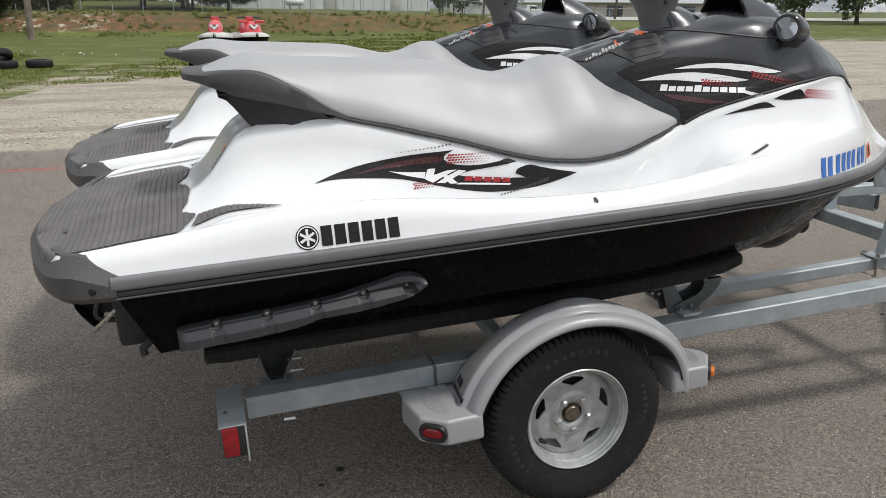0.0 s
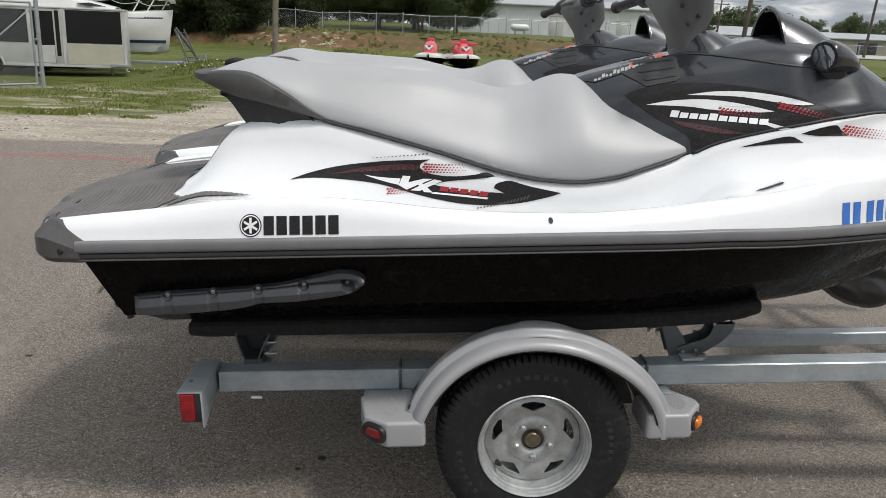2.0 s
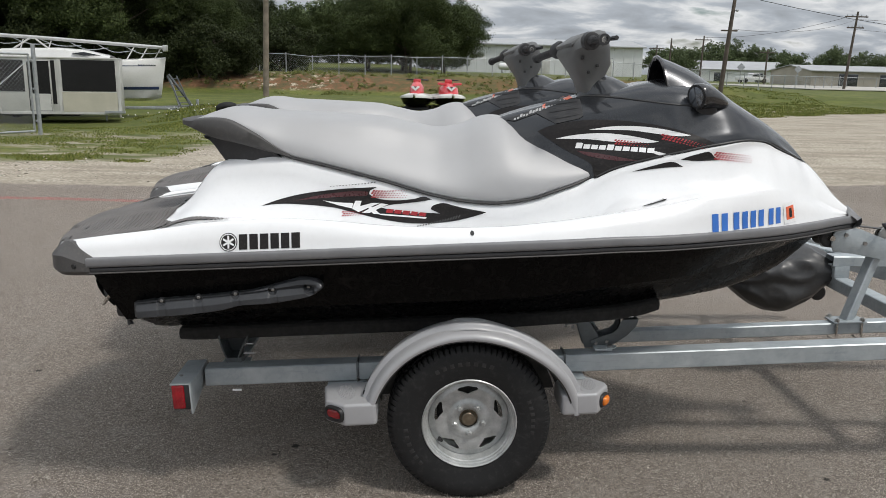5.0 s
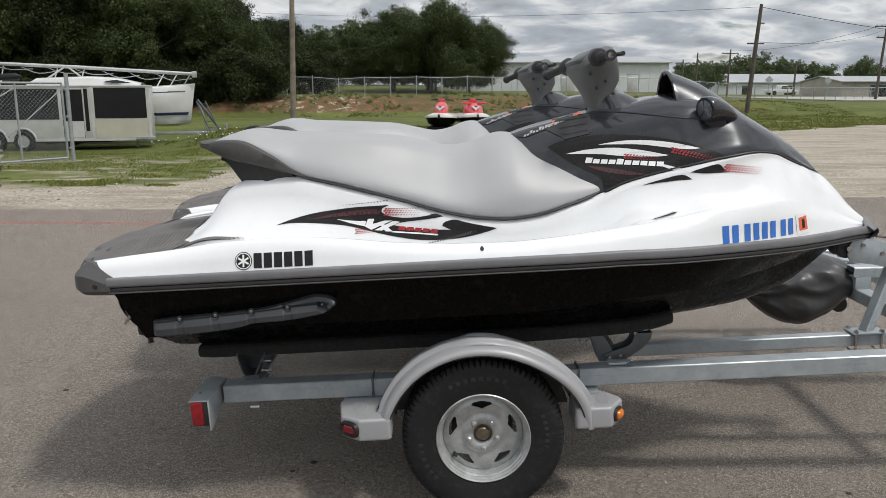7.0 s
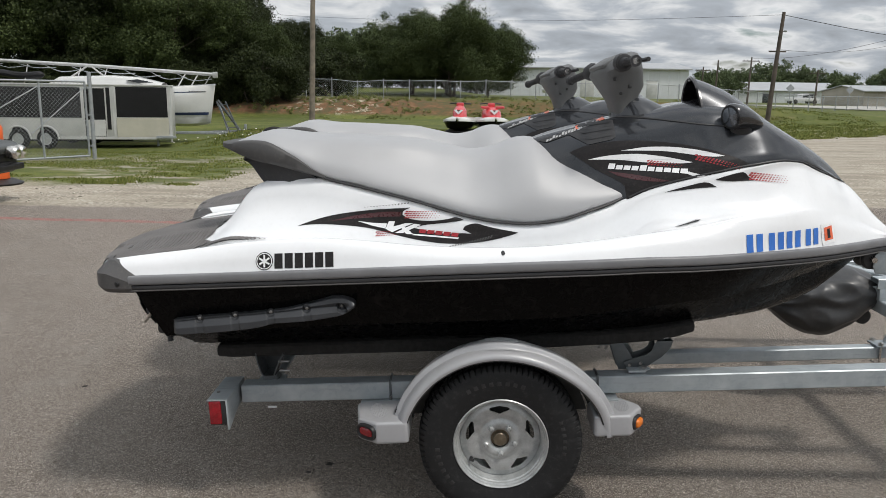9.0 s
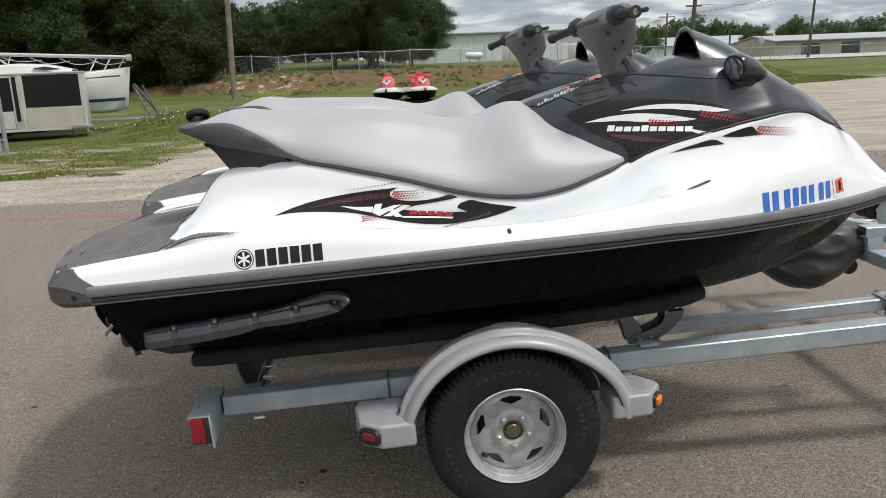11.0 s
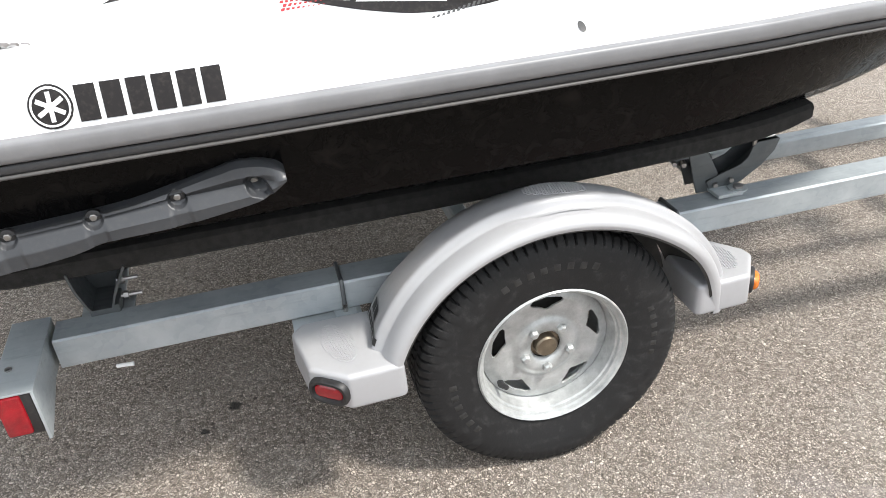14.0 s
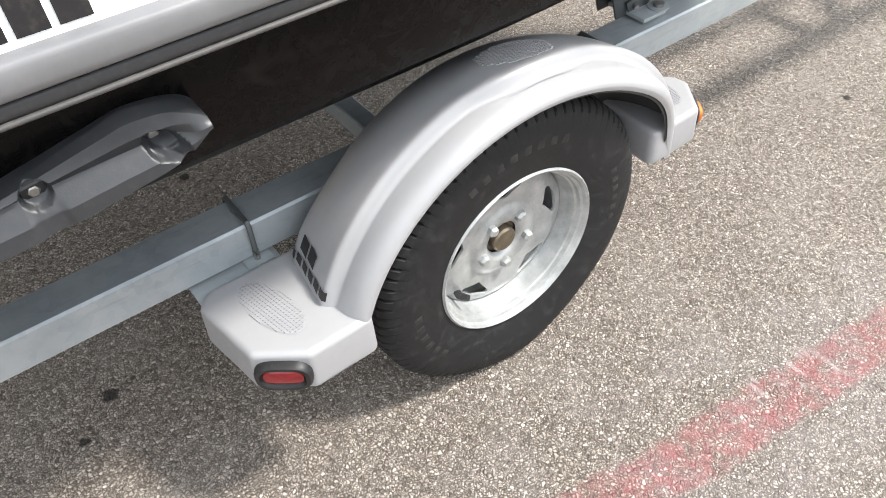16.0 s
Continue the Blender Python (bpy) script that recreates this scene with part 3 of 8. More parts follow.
def stick(name, outline, trees, material, parent, label="", lift=0.0018, fine=0.03, side=-1, start=2.0):
    """A thin decal: an outline in side view (x, z), laid on the flank that faces -y (or +y)."""
    bm = bmesh.new()
    shapes = outline if isinstance(outline[0][0], (tuple, list)) else [outline]
    for shape in shapes:
        vs = [bm.verts.new((x, 0, z)) for x, z in shape]
        for tri in tessellate_polygon([[Vector((x, z, 0)) for x, z in shape]]):
            try:
                bm.faces.new([vs[i] for i in tri])
            except ValueError:
                pass
    for _ in range(5):
        long = [e for e in bm.edges if e.calc_length() > fine]
        if not long:
            break
        bmesh.ops.subdivide_edges(bm, edges=long, cuts=1)
        bmesh.ops.triangulate(bm, faces=[f for f in bm.faces if len(f.verts) > 3])
    for v in list(bm.verts):
        best = None
        for t in trees:
            hit, nrm, _, _ = t.ray_cast(Vector((v.co.x, side * start, v.co.z)), Vector((0, -side, 0)))
            if hit and (best is None or abs(hit.y) > abs(best[0].y)):
                best = (hit, nrm)
        if best is None:
            bm.verts.remove(v)
            continue
        n = best[1] if best[1].y * side > 0 else -best[1]
        v.co = best[0] + n * lift
    for f in bm.faces:
        if f.normal.y * side < 0:
            f.normal_flip()
    return part(name, bm, material, parent, label, sharp=180)


def flowing(pts, n=4, corner=48.0):
    """A closed outline with smooth runs between its sharp corners."""
    v = [Vector((a, b, 0)) for a, b in pts]
    m = len(v)
    sharp = [i for i in range(m) if (v[i] - v[i - 1]).angle(v[(i + 1) % m] - v[i]) > radians(corner)] or [0]
    out = []
    for k, i in enumerate(sharp):
        j = sharp[(k + 1) % len(sharp)]
        j = j if j > i else j + m
        out += catmull([v[q % m] for q in range(i, j + 1)], n)[:-1]
    return [(q.x, q.y) for q in out]


def drape(name, outline, tree, material, parent, label="", lift=0.003):
    """A thin piece: an outline in the plan (x, y), let down on a surface from above."""
    bm = bmesh.new()
    vs = []
    for x, y in outline:
        q, _, _, _ = tree.ray_cast(Vector((x, y, 3)), Vector((0, 0, -1)))
        vs.append(bm.verts.new(q + Vector((0, 0, lift))))
    f = bm.faces.new(vs)
    f.normal_update()
    if f.normal.z < 0:
        f.normal_flip()
    bmesh.ops.triangulate(bm, faces=[f])
    return part(name, bm, material, parent, label, sharp=180)


def slanted(x, z, w, h, lean=0.0, rise=0.0):
    """A letter-sized block, its lower corner at (x, z)."""
    return [(x, z), (x + w, z + rise * w), (x + w + lean * h, z + h + rise * w), (x + lean * h, z + h)]


def dots(x0, z0, nx, nz, dx, dz, size, rise=0.0):
    """A halftone of small slanted dashes that thins out along x."""
    out = []
    for i in range(nx):
        s = size * (1 - 0.75 * i / nx)
        for j in range(nz):
            x, z = x0 + i * dx + (j % 2) * dx * 0.5, z0 + j * dz + rise * i * dx
            out.append([(x, z), (x + s * 1.15, z), (x + s * 1.45, z + s * 0.75), (x + s * 0.3, z + s * 0.75)])
    return out


def disc(cx, cz, r, n=24, ring=0.0):
    if not ring:
        return [(cx + r * math.cos(a), cz + r * math.sin(a)) for a in (2 * math.pi * i / n for i in range(n))]
    q = []
    for i in range(n):
        a, b = 2 * math.pi * i / n, 2 * math.pi * (i + 1) / n
        q.append([(cx + r * math.cos(a), cz + r * math.sin(a)), (cx + r * math.cos(b), cz + r * math.sin(b)), (cx + ring * math.cos(b), cz + ring * math.sin(b)), (cx + ring * math.cos(a), cz + ring * math.sin(a))])
    return q


def build_watercraft():
    ski = thing("personal_watercraft", RIG @ pose(0, 0.49, 0), "white and graphite personal watercraft with silver-grey seat on a trailer", "jet ski", "watercraft on the trailer")

    # deck
    xs = stations(-1.54, 1.72, 110, -1.535, -1.53, -1.52, -1.50, 1.69, 1.705, 1.715)
    deck = part("deck", tidy(loft([[(x, y, z) for y, z in both_sides(deck_section(x))] for x in xs])), M_WHITE, ski, "glossy white deck", sharp=50)

    # hull
    chine_y = smooth_table((-1.32, 0.50), (0.3, 0.50), (0.8, 0.40), (1.1, 0.27), (1.4, 0.12), (1.6, 0.03), (1.70, 0.0))
    chine_z = smooth_table((-1.32, 0.452), (-1.0, 0.465), (-0.6, 0.478), (0.15, 0.481), (0.55, 0.506), (0.8, 0.51), (1.1, 0.532), (1.4, 0.578), (1.6, 0.618), (1.70, 0.632))
    keel_z = smooth_table((-1.32, 0.30), (0.6, 0.295), (0.85, 0.305), (1.02, 0.318), (1.146, 0.338), (1.389, 0.43), (1.48, 0.505), (1.56, 0.570), (1.64, 0.612), (1.70, 0.632))
    rows = []
    for x in stations(-1.30, 1.70, 60):
        w, zb = HALF(x) - 0.022, RAIL_Z(x) - 0.05
        cy, cz, kz = min(chine_y(x), w), min(chine_z(x), zb), keel_z(x)
        w = max(w, 0)
        half = [(w, zb + 0.03), (w, zb), (w - 0.25 * (w - cy), zb - 0.4 * (zb - cz)), (cy + 0.03 * (w > 0.1), cz + 0.05 * (zb - cz)), (cy, cz), (cy - 0.05 * cy / 0.5, cz - 0.012 * cy / 0.5), (cy * 0.62, kz + 0.42 * (cz - kz)), (cy * 0.5, kz + 0.27 * (cz - kz)), (cy * 0.1, kz + 0.06 * (cz - kz)), (0, kz)]
        half = [(max(a, 0), b) for a, b in half]
        rake = 0.10 * smoothstep(-1.1, -1.30, x)
        rows.append([(x + rake * (0.66 - b) / 0.25, -a, b) for a, b in half] + [(x + rake * (0.66 - b) / 0.25, a, b) for a, b in half[::-1][1:]])
    bm = loft(rows)
    bm.verts.ensure_lookup_table()
    bm.faces.new([bm.verts[i] for i in range(len(rows[0]))])
    part("hull", tidy(bm), M_BLACKHULL, ski, "glossy black lower hull", sharp=25)

    # rub rail: a broad grey band, a black strip and a thin lip
    def rail(lo, hi, out, depth, name, mat, x_from=-1.30, x_to=1.70, n=80):
        rows = []
        xs = [x_to - (x_to - x_from) * (1 - (i / n)) ** 1.0 for i in range(n + 1)]
        path = [(x, -HALF(x)) for x in xs] + [(1.722, 0.0)] + [(x, HALF(x)) for x in xs[::-1]]
        for i, (x, y) in enumerate(path):
            a, b = path[max(i - 1, 0)], path[min(i + 1, len(path) - 1)]
            t = Vector((b[0] - a[0], b[1] - a[1])).normalized()
            nx, ny = t.y, -t.x
            z = RAIL_Z(x)
            prof = [(-depth, hi), (out * 0.62, hi), (out * 0.80, hi - 0.06 * (hi - lo)), (out * 0.92, hi - 0.18 * (hi - lo)), (out * 0.99, hi - 0.40 * (hi - lo)), (out, lo + 0.3 * (hi - lo)), (out * 0.93, lo + 0.10 * (hi - lo)), (out * 0.75, lo), (-depth, lo)]
            rows.append([(x + nx * o, y + ny * o, z + h) for o, h in prof])
        return part(name, tidy(loft(rows, True, True)), mat, ski, sharp=50)

    rail(-0.030, 0.002, 0.016, 0.03, "rub_rail", M_RAIL)
    rail(-0.0325, -0.030, 0.004, 0.03, "rail_joint", M_GROOVE)
    rail(-0.048, -0.0325, 0.011, 0.03, "rail_strip", M_DARKRUBBER)
    rail(-0.054, -0.048, 0.0135, 0.03, "rail_lip", M_BUMPER)

    # stern bumper: wraps round the back, deeper at the corners
    rows = []
    path = []
    for i in range(41):
        a = i / 40
        x = -1.285 - 0.255 * math.sin(math.pi * a) ** 0.55 if 0 < a < 1 else -1.285
        path.append((x, (-1 if a < 0.5 else 1) * HALF(x) if 0.0 <= a <= 1.0 else 0))
    path = [(x, y) for x, y in path]
    aft_t = tree_of(deck)
    for i, (x, y) in enumerate(path):
        f = abs(y) / 0.6
        corner = smoothstep(0.35, 0.75, f) * smoothstep(-1.285, -1.40, x)
        top = RAIL_Z(x) + 0.002 + (RIDGE_Z(x) - RAIL_Z(x) + 0.004) * corner + 0.012 * (1 - f)
        r = Vector((x + 1.0, y)).normalized()
        q, _, _, _ = aft_t.ray_cast(Vector((x - 0.03 * r.x, y - 0.03 * r.y, 3)), Vector((0, 0, -1)))
        top = max(top, q.z + 0.001 if q and x < -1.43 else 0.0)
        prof = [(-0.05, top + 0.001), (-0.028 * corner - 0.004, top), (0.016, top - 0.022 - 0.02 * corner), (0.018, 0.668), (0.004, 0.652), (-0.05, 0.652)]
        rows.append([(x + r.x * o, y + r.y * o, h) for o, h in prof])
    part("stern_bumper", tidy(loft(rows, True, True)), M_BUMPER, ski, "grey rubber stern bumper", sharp=35)
    # Flush black discs: the shade inside each bumper hole is put into the colour.
    for x, y in ((-1.345, -0.617), (-1.47, -0.47)):
        part("hole_shade_disc", tube([Vector((x, y, 0.686)) - Vector((x + 1.0, y, 0)).normalized() * 0.02, Vector((x, y, 0.686)) + Vector((x + 1.0, y, 0)).normalized() * 0.0015], 0.0085, 16), M_GROOVE, ski)
    # bow guard
    part("bow_guard", tidy(loft([[(x - 2.6 * y * y, y, z - 0.6 * abs(y) * (z > 0.66)) for y in (-0.06, -0.045, -0.025, 0, 0.025, 0.045, 0.06)] for x, z in ((1.700, 0.604), (1.724, 0.612), (1.732, 0.628), (1.728, 0.648), (1.712, 0.672), (1.684, 0.694), (1.672, 0.688))])), M_RAIL, ski, sharp=60)

    # stern: pump tunnel, nozzle and reverse bucket
    part("pump_tunnel", box(0.10, 0.62, 0.20, 0.02, (-1.30, 0, 0.50)), M_UNDER, ski)
    part("jet_nozzle", tidy(lathe([(0.045, 0.0), (0.075, 0.0), (0.085, 0.05), (0.10, 0.16), (0.10, 0.17), (0.085, 0.16), (0.06, 0.03), (0.0, 0.03)], 24)), M_UNDER, ski).matrix_basis = pose(-1.49, 0.0, 0.50, 0, 0, -90)
    part("reverse_bucket", tidy(loft([[(-1.42 - 0.06 * math.sin(math.pi * i / 8), -0.14 + 0.28 * j / 6, 0.40 + 0.22 * i / 8) for j in range(7)] for i in range(9)])), M_UNDER, ski)
    part("ride_plate", box(0.16, 0.34, 0.03, 0.008, (-1.18, 0, 0.335)), M_UNDER, ski)
    part("drain_plug", tube([(-1.25, -0.33, 0.43), (-1.285, -0.34, 0.405), (-1.28, -0.345, 0.385)], 0.012), M_UNDER, ski)
    part("cable", tube(catmull([(-1.30, -0.20, 0.57), (-1.38, -0.22, 0.54), (-1.40, -0.24, 0.48), (-1.30, -0.26, 0.47)], 6), 0.009), M_GROOVE, ski)
    part("linkage_rod", tube([(-1.34, -0.30, 0.52), (-1.42, -0.24, 0.44)], 0.007), M_STEEL, ski)

    # sponsons with five bolts
    for side in (-1, 1):
        rows = []
        s_up = smooth_table((-1.17, 0.540), (-1.1, 0.547), (-0.9, 0.558), (-0.76, 0.570), (-0.68, 0.588), (-0.61, 0.606), (-0.575, 0.614), (-0.545, 0.611), (-0.522, 0.604), (-0.510, 0.596), (-0.503, 0.588))
        s_bot = smooth_table((-1.17, 0.488), (-1.05, 0.491), (-0.94, 0.497), (-0.86, 0.506), (-0.79, 0.520), (-0.69, 0.524), (-0.62, 0.532), (-0.558, 0.543), (-0.532, 0.553), (-0.515, 0.564), (-0.503, 0.573))
        s_mid = smooth_table((-1.17, 0.536), (-1.071, 0.543), (-0.811, 0.559), (-0.679, 0.569), (-0.556, 0.575), (-0.503, 0.580))
        holes = ((-1.071, 0.543), (-0.941, 0.551), (-0.811, 0.559), (-0.679, 0.569), (-0.554, 0.571))
        yb = 0.565
        close_to = [hx + 0.0016 * i for hx, _ in holes[:4] for i in range(-13, 14)]
        for x in stations(-1.17, -0.503, 110, *close_to, *[-0.59 + 0.0021 * i for i in range(42)]):
            full = smoothstep(-1.185, -1.15, x) * (1 + 0.12 * smoothstep(-0.60, -0.52, x))
            top, bot, zv = s_up(x), s_bot(x), s_mid(x)
            low = bot + 0.50 * (zv - bot)
            # ahead of the foremost bolt the channel closes into a pointed nose
            nose = smoothstep(-0.545, -0.512, x)
            vy = 0.022 + 0.020 * nose
            rise = top - zv
            prof = [(yb - 0.035, top), (yb + 0.012 * full, top - 0.002), (yb + (0.024 + 0.010 * nose) * full, top - 0.26 * rise), (yb + (0.028 + 0.010 * nose) * full, top - 0.66 * rise), (yb + vy * full, zv), (yb + (0.039 + 0.003 * nose) * full, low), (yb + 0.040 * full, bot + 0.003), (yb + 0.034 * full, bot), (yb - 0.035, bot)]
            row = []
            for a, b in zip(prof, prof[1:]):
                for f in range(12):
                    y, z = a[0] + (b[0] - a[0]) * f / 12, a[1] + (b[1] - a[1]) * f / 12
                    if y > yb:
                        sink = max(smoothstep(0.0165, 0.0125, math.hypot(x - hx, z - hz)) * 0.010 for hx, hz in holes)
                        # a rounded groove runs down from each bolt through the lower flange
                        for hx, hz in holes[:4]:
                            if z < hz:
                                sink = max(sink, smoothstep(0.020, 0.010, abs(x - hx - 0.10 * (hz - z))) * 0.28 * max(y - yb - 0.027, 0.0))
                        # the open scoop ahead of the foremost bolt
                        du, dv = x + 0.550, z - 0.569
                        u, v = 0.80 * du - 0.60 * dv, 0.60 * du + 0.80 * dv
                        sink = max(sink, 0.020 * smoothstep(1.12, 0.62, math.hypot(u / 0.024, v / 0.0135)))
                        y = max(y - sink, yb - 0.004)
                    row.append((x, side * y, z))
            row.append((x, side * prof[-1][0], prof[-1][1]))
            rows.append(row)
        sp = part("sponson", tidy(loft(rows, True, True)), M_SPONSON, ski, "grey moulded side sponson with bolts", sharp=34)
        turn_ = 180 if side < 0 else 0
        for x, z in holes:
            yy = 0.5805 if x < -0.6 else 0.571
            d = part("washer", tidy(lathe([(0.0, 0.0014), (0.0105, 0.0014), (0.0122, 0.0004), (0.0122, -0.008)], 18)), M_GROOVE, sp)
            d.matrix_basis = pose(x, side * yy, z, 0, 0, turn_)
            b = part("bolt", tidy(lathe([(0.0, 0.0048), (0.0048, 0.0048), (0.0064, 0.0036), (0.0064, -0.002)], 6)), M_BOLT, sp)
            b.matrix_basis = pose(x, side * yy, z, 0, 0, turn_)

    # seat
    s_top = smooth_table((-1.02, 1.148), (-0.93, 1.178), (-0.88, 1.186), (-0.76, 1.17), (-0.6, 1.158), (-0.41, 1.142), (-0.29, 1.13), (-0.17, 1.102), (-0.055, 1.078), (0.03, 1.09), (0.09, 1.112), (0.14, 1.122), (0.18, 1.119), (0.22, 1.1), (0.271, 1.068), (0.423, 0.992), (0.51, 0.952), (0.537, 0.93), (0.545, 0.90))
    s_low = smooth_table((-1.02, 1.144), (-0.97, 1.15), (-0.87, 1.132), (-0.76, 1.075), (-0.65, 1.0), (-0.5, 0.958), (-0.288, 0.896), (-0.069, 0.828), (0.041, 0.806), (0.153, 0.797), (0.264, 0.806), (0.376, 0.833), (0.48, 0.862), (0.53, 0.885), (0.545, 0.893))
    s_wid = smooth_table((-1.02, 0.12), (-0.95, 0.19), (-0.8, 0.245), (-0.65, 0.262), (-0.29, 0.285), (0.0, 0.30), (0.15, 0.302), (0.3, 0.292), (0.42, 0.265), (0.5, 0.24), (0.532, 0.225), (0.545, 0.215))
    s_flat = smooth_table((-1.02, 0.10), (-0.8, 0.17), (-0.4, 0.15), (-0.2, 0.115), (-0.05, 0.115), (0.17, 0.11), (0.27, 0.12), (0.42, 0.15), (0.545, 0.18))
    rows = []
    for x in stations(-1.02, 0.545, 90, 0.538, 0.53):
        t, b, w, fl = s_top(x), s_low(x), s_wid(x), s_flat(x)
        h = t - b
        hip = smoothstep(-0.75, -0.2, x) * smoothstep(0.22, -0.1, x)
        half = [(w - 0.03, b + 0.002), (w - 0.004, b + 0.012 * min(1, h / 0.1)), (w, b + 0.16 * h), (w - 0.10 * (w - fl) - 0.018 * hip, b + 0.36 * h), (w - 0.42 * (w - fl) - 0.026 * hip, b + 0.62 * h), (fl + 0.12 * (w - fl), b + 0.87 * h), (fl * 0.72, t - 0.03 * h), (fl * 0.3, t), (0, t + 0.002)]
        rows.append([(x, y, z) for y, z in both_sides(half, 3)])
    seat = part("seat", tidy(loft(rows)), M_SEAT, ski, "silver-grey vinyl saddle seat", sharp=60)
    # seam round the seat's foot
    part("seat_piping", tube([(x, -s_wid(x) + 0.004, s_low(x) + 0.006) for x in stations(-0.66, 0.53, 50)], 0.006, 6), M_GROOVE, seat)

    # dark rear of the seat, with its drooping lip and tapered neck
    rows = []
    for x in stations(-1.08, -0.62, 34):
        f = (x + 1.08) / 0.46
        top = s_low(x) + 0.004 + 0.014 * smoothstep(-0.98, -0.86, x) if x > -1.02 else 1.148 + 0.02 * (-1.02 - x)
        bot = 1.124 - 0.058 * smoothstep(0.0, 0.45, f) - 0.066 * smoothstep(0.35, 1.0, f)
        bot = min(bot, top - 0.006)
        w = smooth_table((0, 0.09), (0.04, 0.15), (0.12, 0.20), (0.3, 0.245), (0.6, 0.268), (0.9, 0.268), (1.0, 0.258))(f)
        half = [(0.0, bot), (w - 0.06, bot), (w - 0.012, bot + 0.006), (w, bot + 0.3 * (top - bot)), (w - 0.002, top - 0.12 * (top - bot)), (w - 0.012, top), (0.0, top)]
        rows.append([(x, -y, z) for y, z in half] + [(x, y, z) for y, z in half[::-1][1:-1]])
    part("seat_tail", tidy(loft(rows, True, True)), M_SEATDARK, ski, "dark grey rear seat lip", sharp=50)
    rows = []
    for x in stations(-0.985, -0.55, 22):
        f = (x + 0.985) / 0.435
        back = smoothstep(0.0, 0.25, f)
        top = min(1.085, s_low(x) - 0.012)
        bot = 1.075 - 0.105 * back + 0.01 * f
        w = 0.15 + 0.09 * smoothstep(0.0, 0.5, f)
        rows.append([(x, -w, bot), (x, -w + 0.006, 0.5 * (bot + top)), (x, -w - 0.01, top), (x, w + 0.01, top), (x, w - 0.006, 0.5 * (bot + top)), (x, w, bot)])
    part("seat_neck", tidy(loft(rows, True, True)), M_UNDER, ski, sharp=50)

    # hood
    h_c = smooth_table((0.12, 1.085), (0.196, 1.122), (0.53, 1.197), (0.632, 1.214), (0.773, 1.236), (0.87, 1.248), (0.95, 1.246), (1.03, 1.222), (1.196, 1.112), (1.365, 0.995), (1.484, 0.884))
    h1y = smooth_table((0.12, 0.06), (0.35, 0.08), (0.53, 0.095), (0.8, 0.11), (1.03, 0.12), (1.2, 0.10), (1.365, 0.055), (1.484, 0.0))
    h1z = smooth_table((0.12, 1.07), (0.196, 1.108), (0.35, 1.145), (0.53, 1.187), (0.66, 1.206), (0.8, 1.232), (0.95, 1.224), (1.03, 1.194), (1.2, 1.10), (1.365, 0.99), (1.484, 0.884))
    h2y = smooth_table((0.12, 0.12), (0.35, 0.145), (0.53, 0.165), (0.86, 0.195), (1.03, 0.20), (1.2, 0.165), (1.365, 0.085), (1.484, 0.0))
    h2z = smooth_table((0.12, 0.98), (0.35, 1.08), (0.53, 1.117), (0.70, 1.142), (0.86, 1.186), (1.03, 1.152), (1.2, 1.075), (1.365, 0.975), (1.484, 0.884))
    h3y = smooth_table((0.12, 0.15), (0.35, 0.175), (0.53, 0.203), (0.75, 0.242), (0.86, 0.262), (1.03, 0.262), (1.2, 0.205), (1.365, 0.10), (1.484, 0.0))
    h3z = smooth_table((0.12, 0.88), (0.35, 0.985), (0.53, 1.0), (0.75, 1.01), (0.86, 1.045), (1.03, 1.06), (1.2, 1.035), (1.365, 0.948), (1.484, 0.884))
    rows = []
    for x in stations(0.12, 1.484, 70, 1.478):
        ey, ez = (PED_Y(x), PED_Z(x)) if x > 0.53 else (0.2 + 0.03 * (x - 0.12) / 0.41, 0.82 + 0.055 * (x - 0.12) / 0.41)
        k = 0.006 * smoothstep(1.484, 1.40, x)
        half = [(ey + k, ez - 0.012), (ey + k, ez + 0.004), (0.5 * (ey + h3y(x)) + 0.008 * (ey > 0.02), 0.5 * (ez + h3z(x))), (h3y(x), h3z(x)), (h2y(x), h2z(x)), (h1y(x), h1z(x)), (h1y(x) * 0.5, 0.4 * h1z(x) + 0.6 * h_c(x)), (0, h_c(x))]
        rows.append([(x, y, z) for y, z in both_sides(half, 3)])
    hood = part("hood", tidy(loft(rows)), M_HOOD, ski, "graphite metallic hood", sharp=60)
    deck_t, seat_t, hood_t = tree_of(deck), tree_of(seat), tree_of(hood)

    # cowl in front of the bars: an arched hollow with gauges in it, blended into the hood
    up = smooth_table((0.845, 0.094), (0.89, 0.078), (0.95, 0.054), (1.02, 0.032), (1.09, 0.015), (1.20, 0.0))
    wid = smooth_table((0.845, 0.140), (0.95, 0.148), (1.05, 0.152), (1.20, 0.14))

    def cowl_row(x, thick=0.0, lift=1.0):
        r = []
        for i in range(25):
            c = -1 + 2 * i / 24
            y = (wid(x) - thick) * c
            q, _, _, _ = hood_t.ray_cast(Vector((x, y, 3)), Vector((0, 0, -1)))
            lean = -0.006 * (1 - c * c) * smoothstep(1.2, 0.9, x)
            r.append((x + lean, y, (q.z if q else 1.1) - 0.006 + max(up(x) * lift - thick, 0.0) * (1 - abs(c) ** 2.4)))
        return r
    outer = [cowl_row(x) for x in stations(0.845, 1.20, 24)]
    inner = [cowl_row(x, 0.012, 1.0 if x < 0.92 else 1.15) for x in stations(0.845, 1.0, 10)]
    part("cowl_lining", tidy(loft(inner)), M_GLOSSBLACK, hood)
    part("cowl", tidy(loft([inner[0]] + outer)), M_HOOD, hood, "graphite cowl over the gauges", sharp=60)
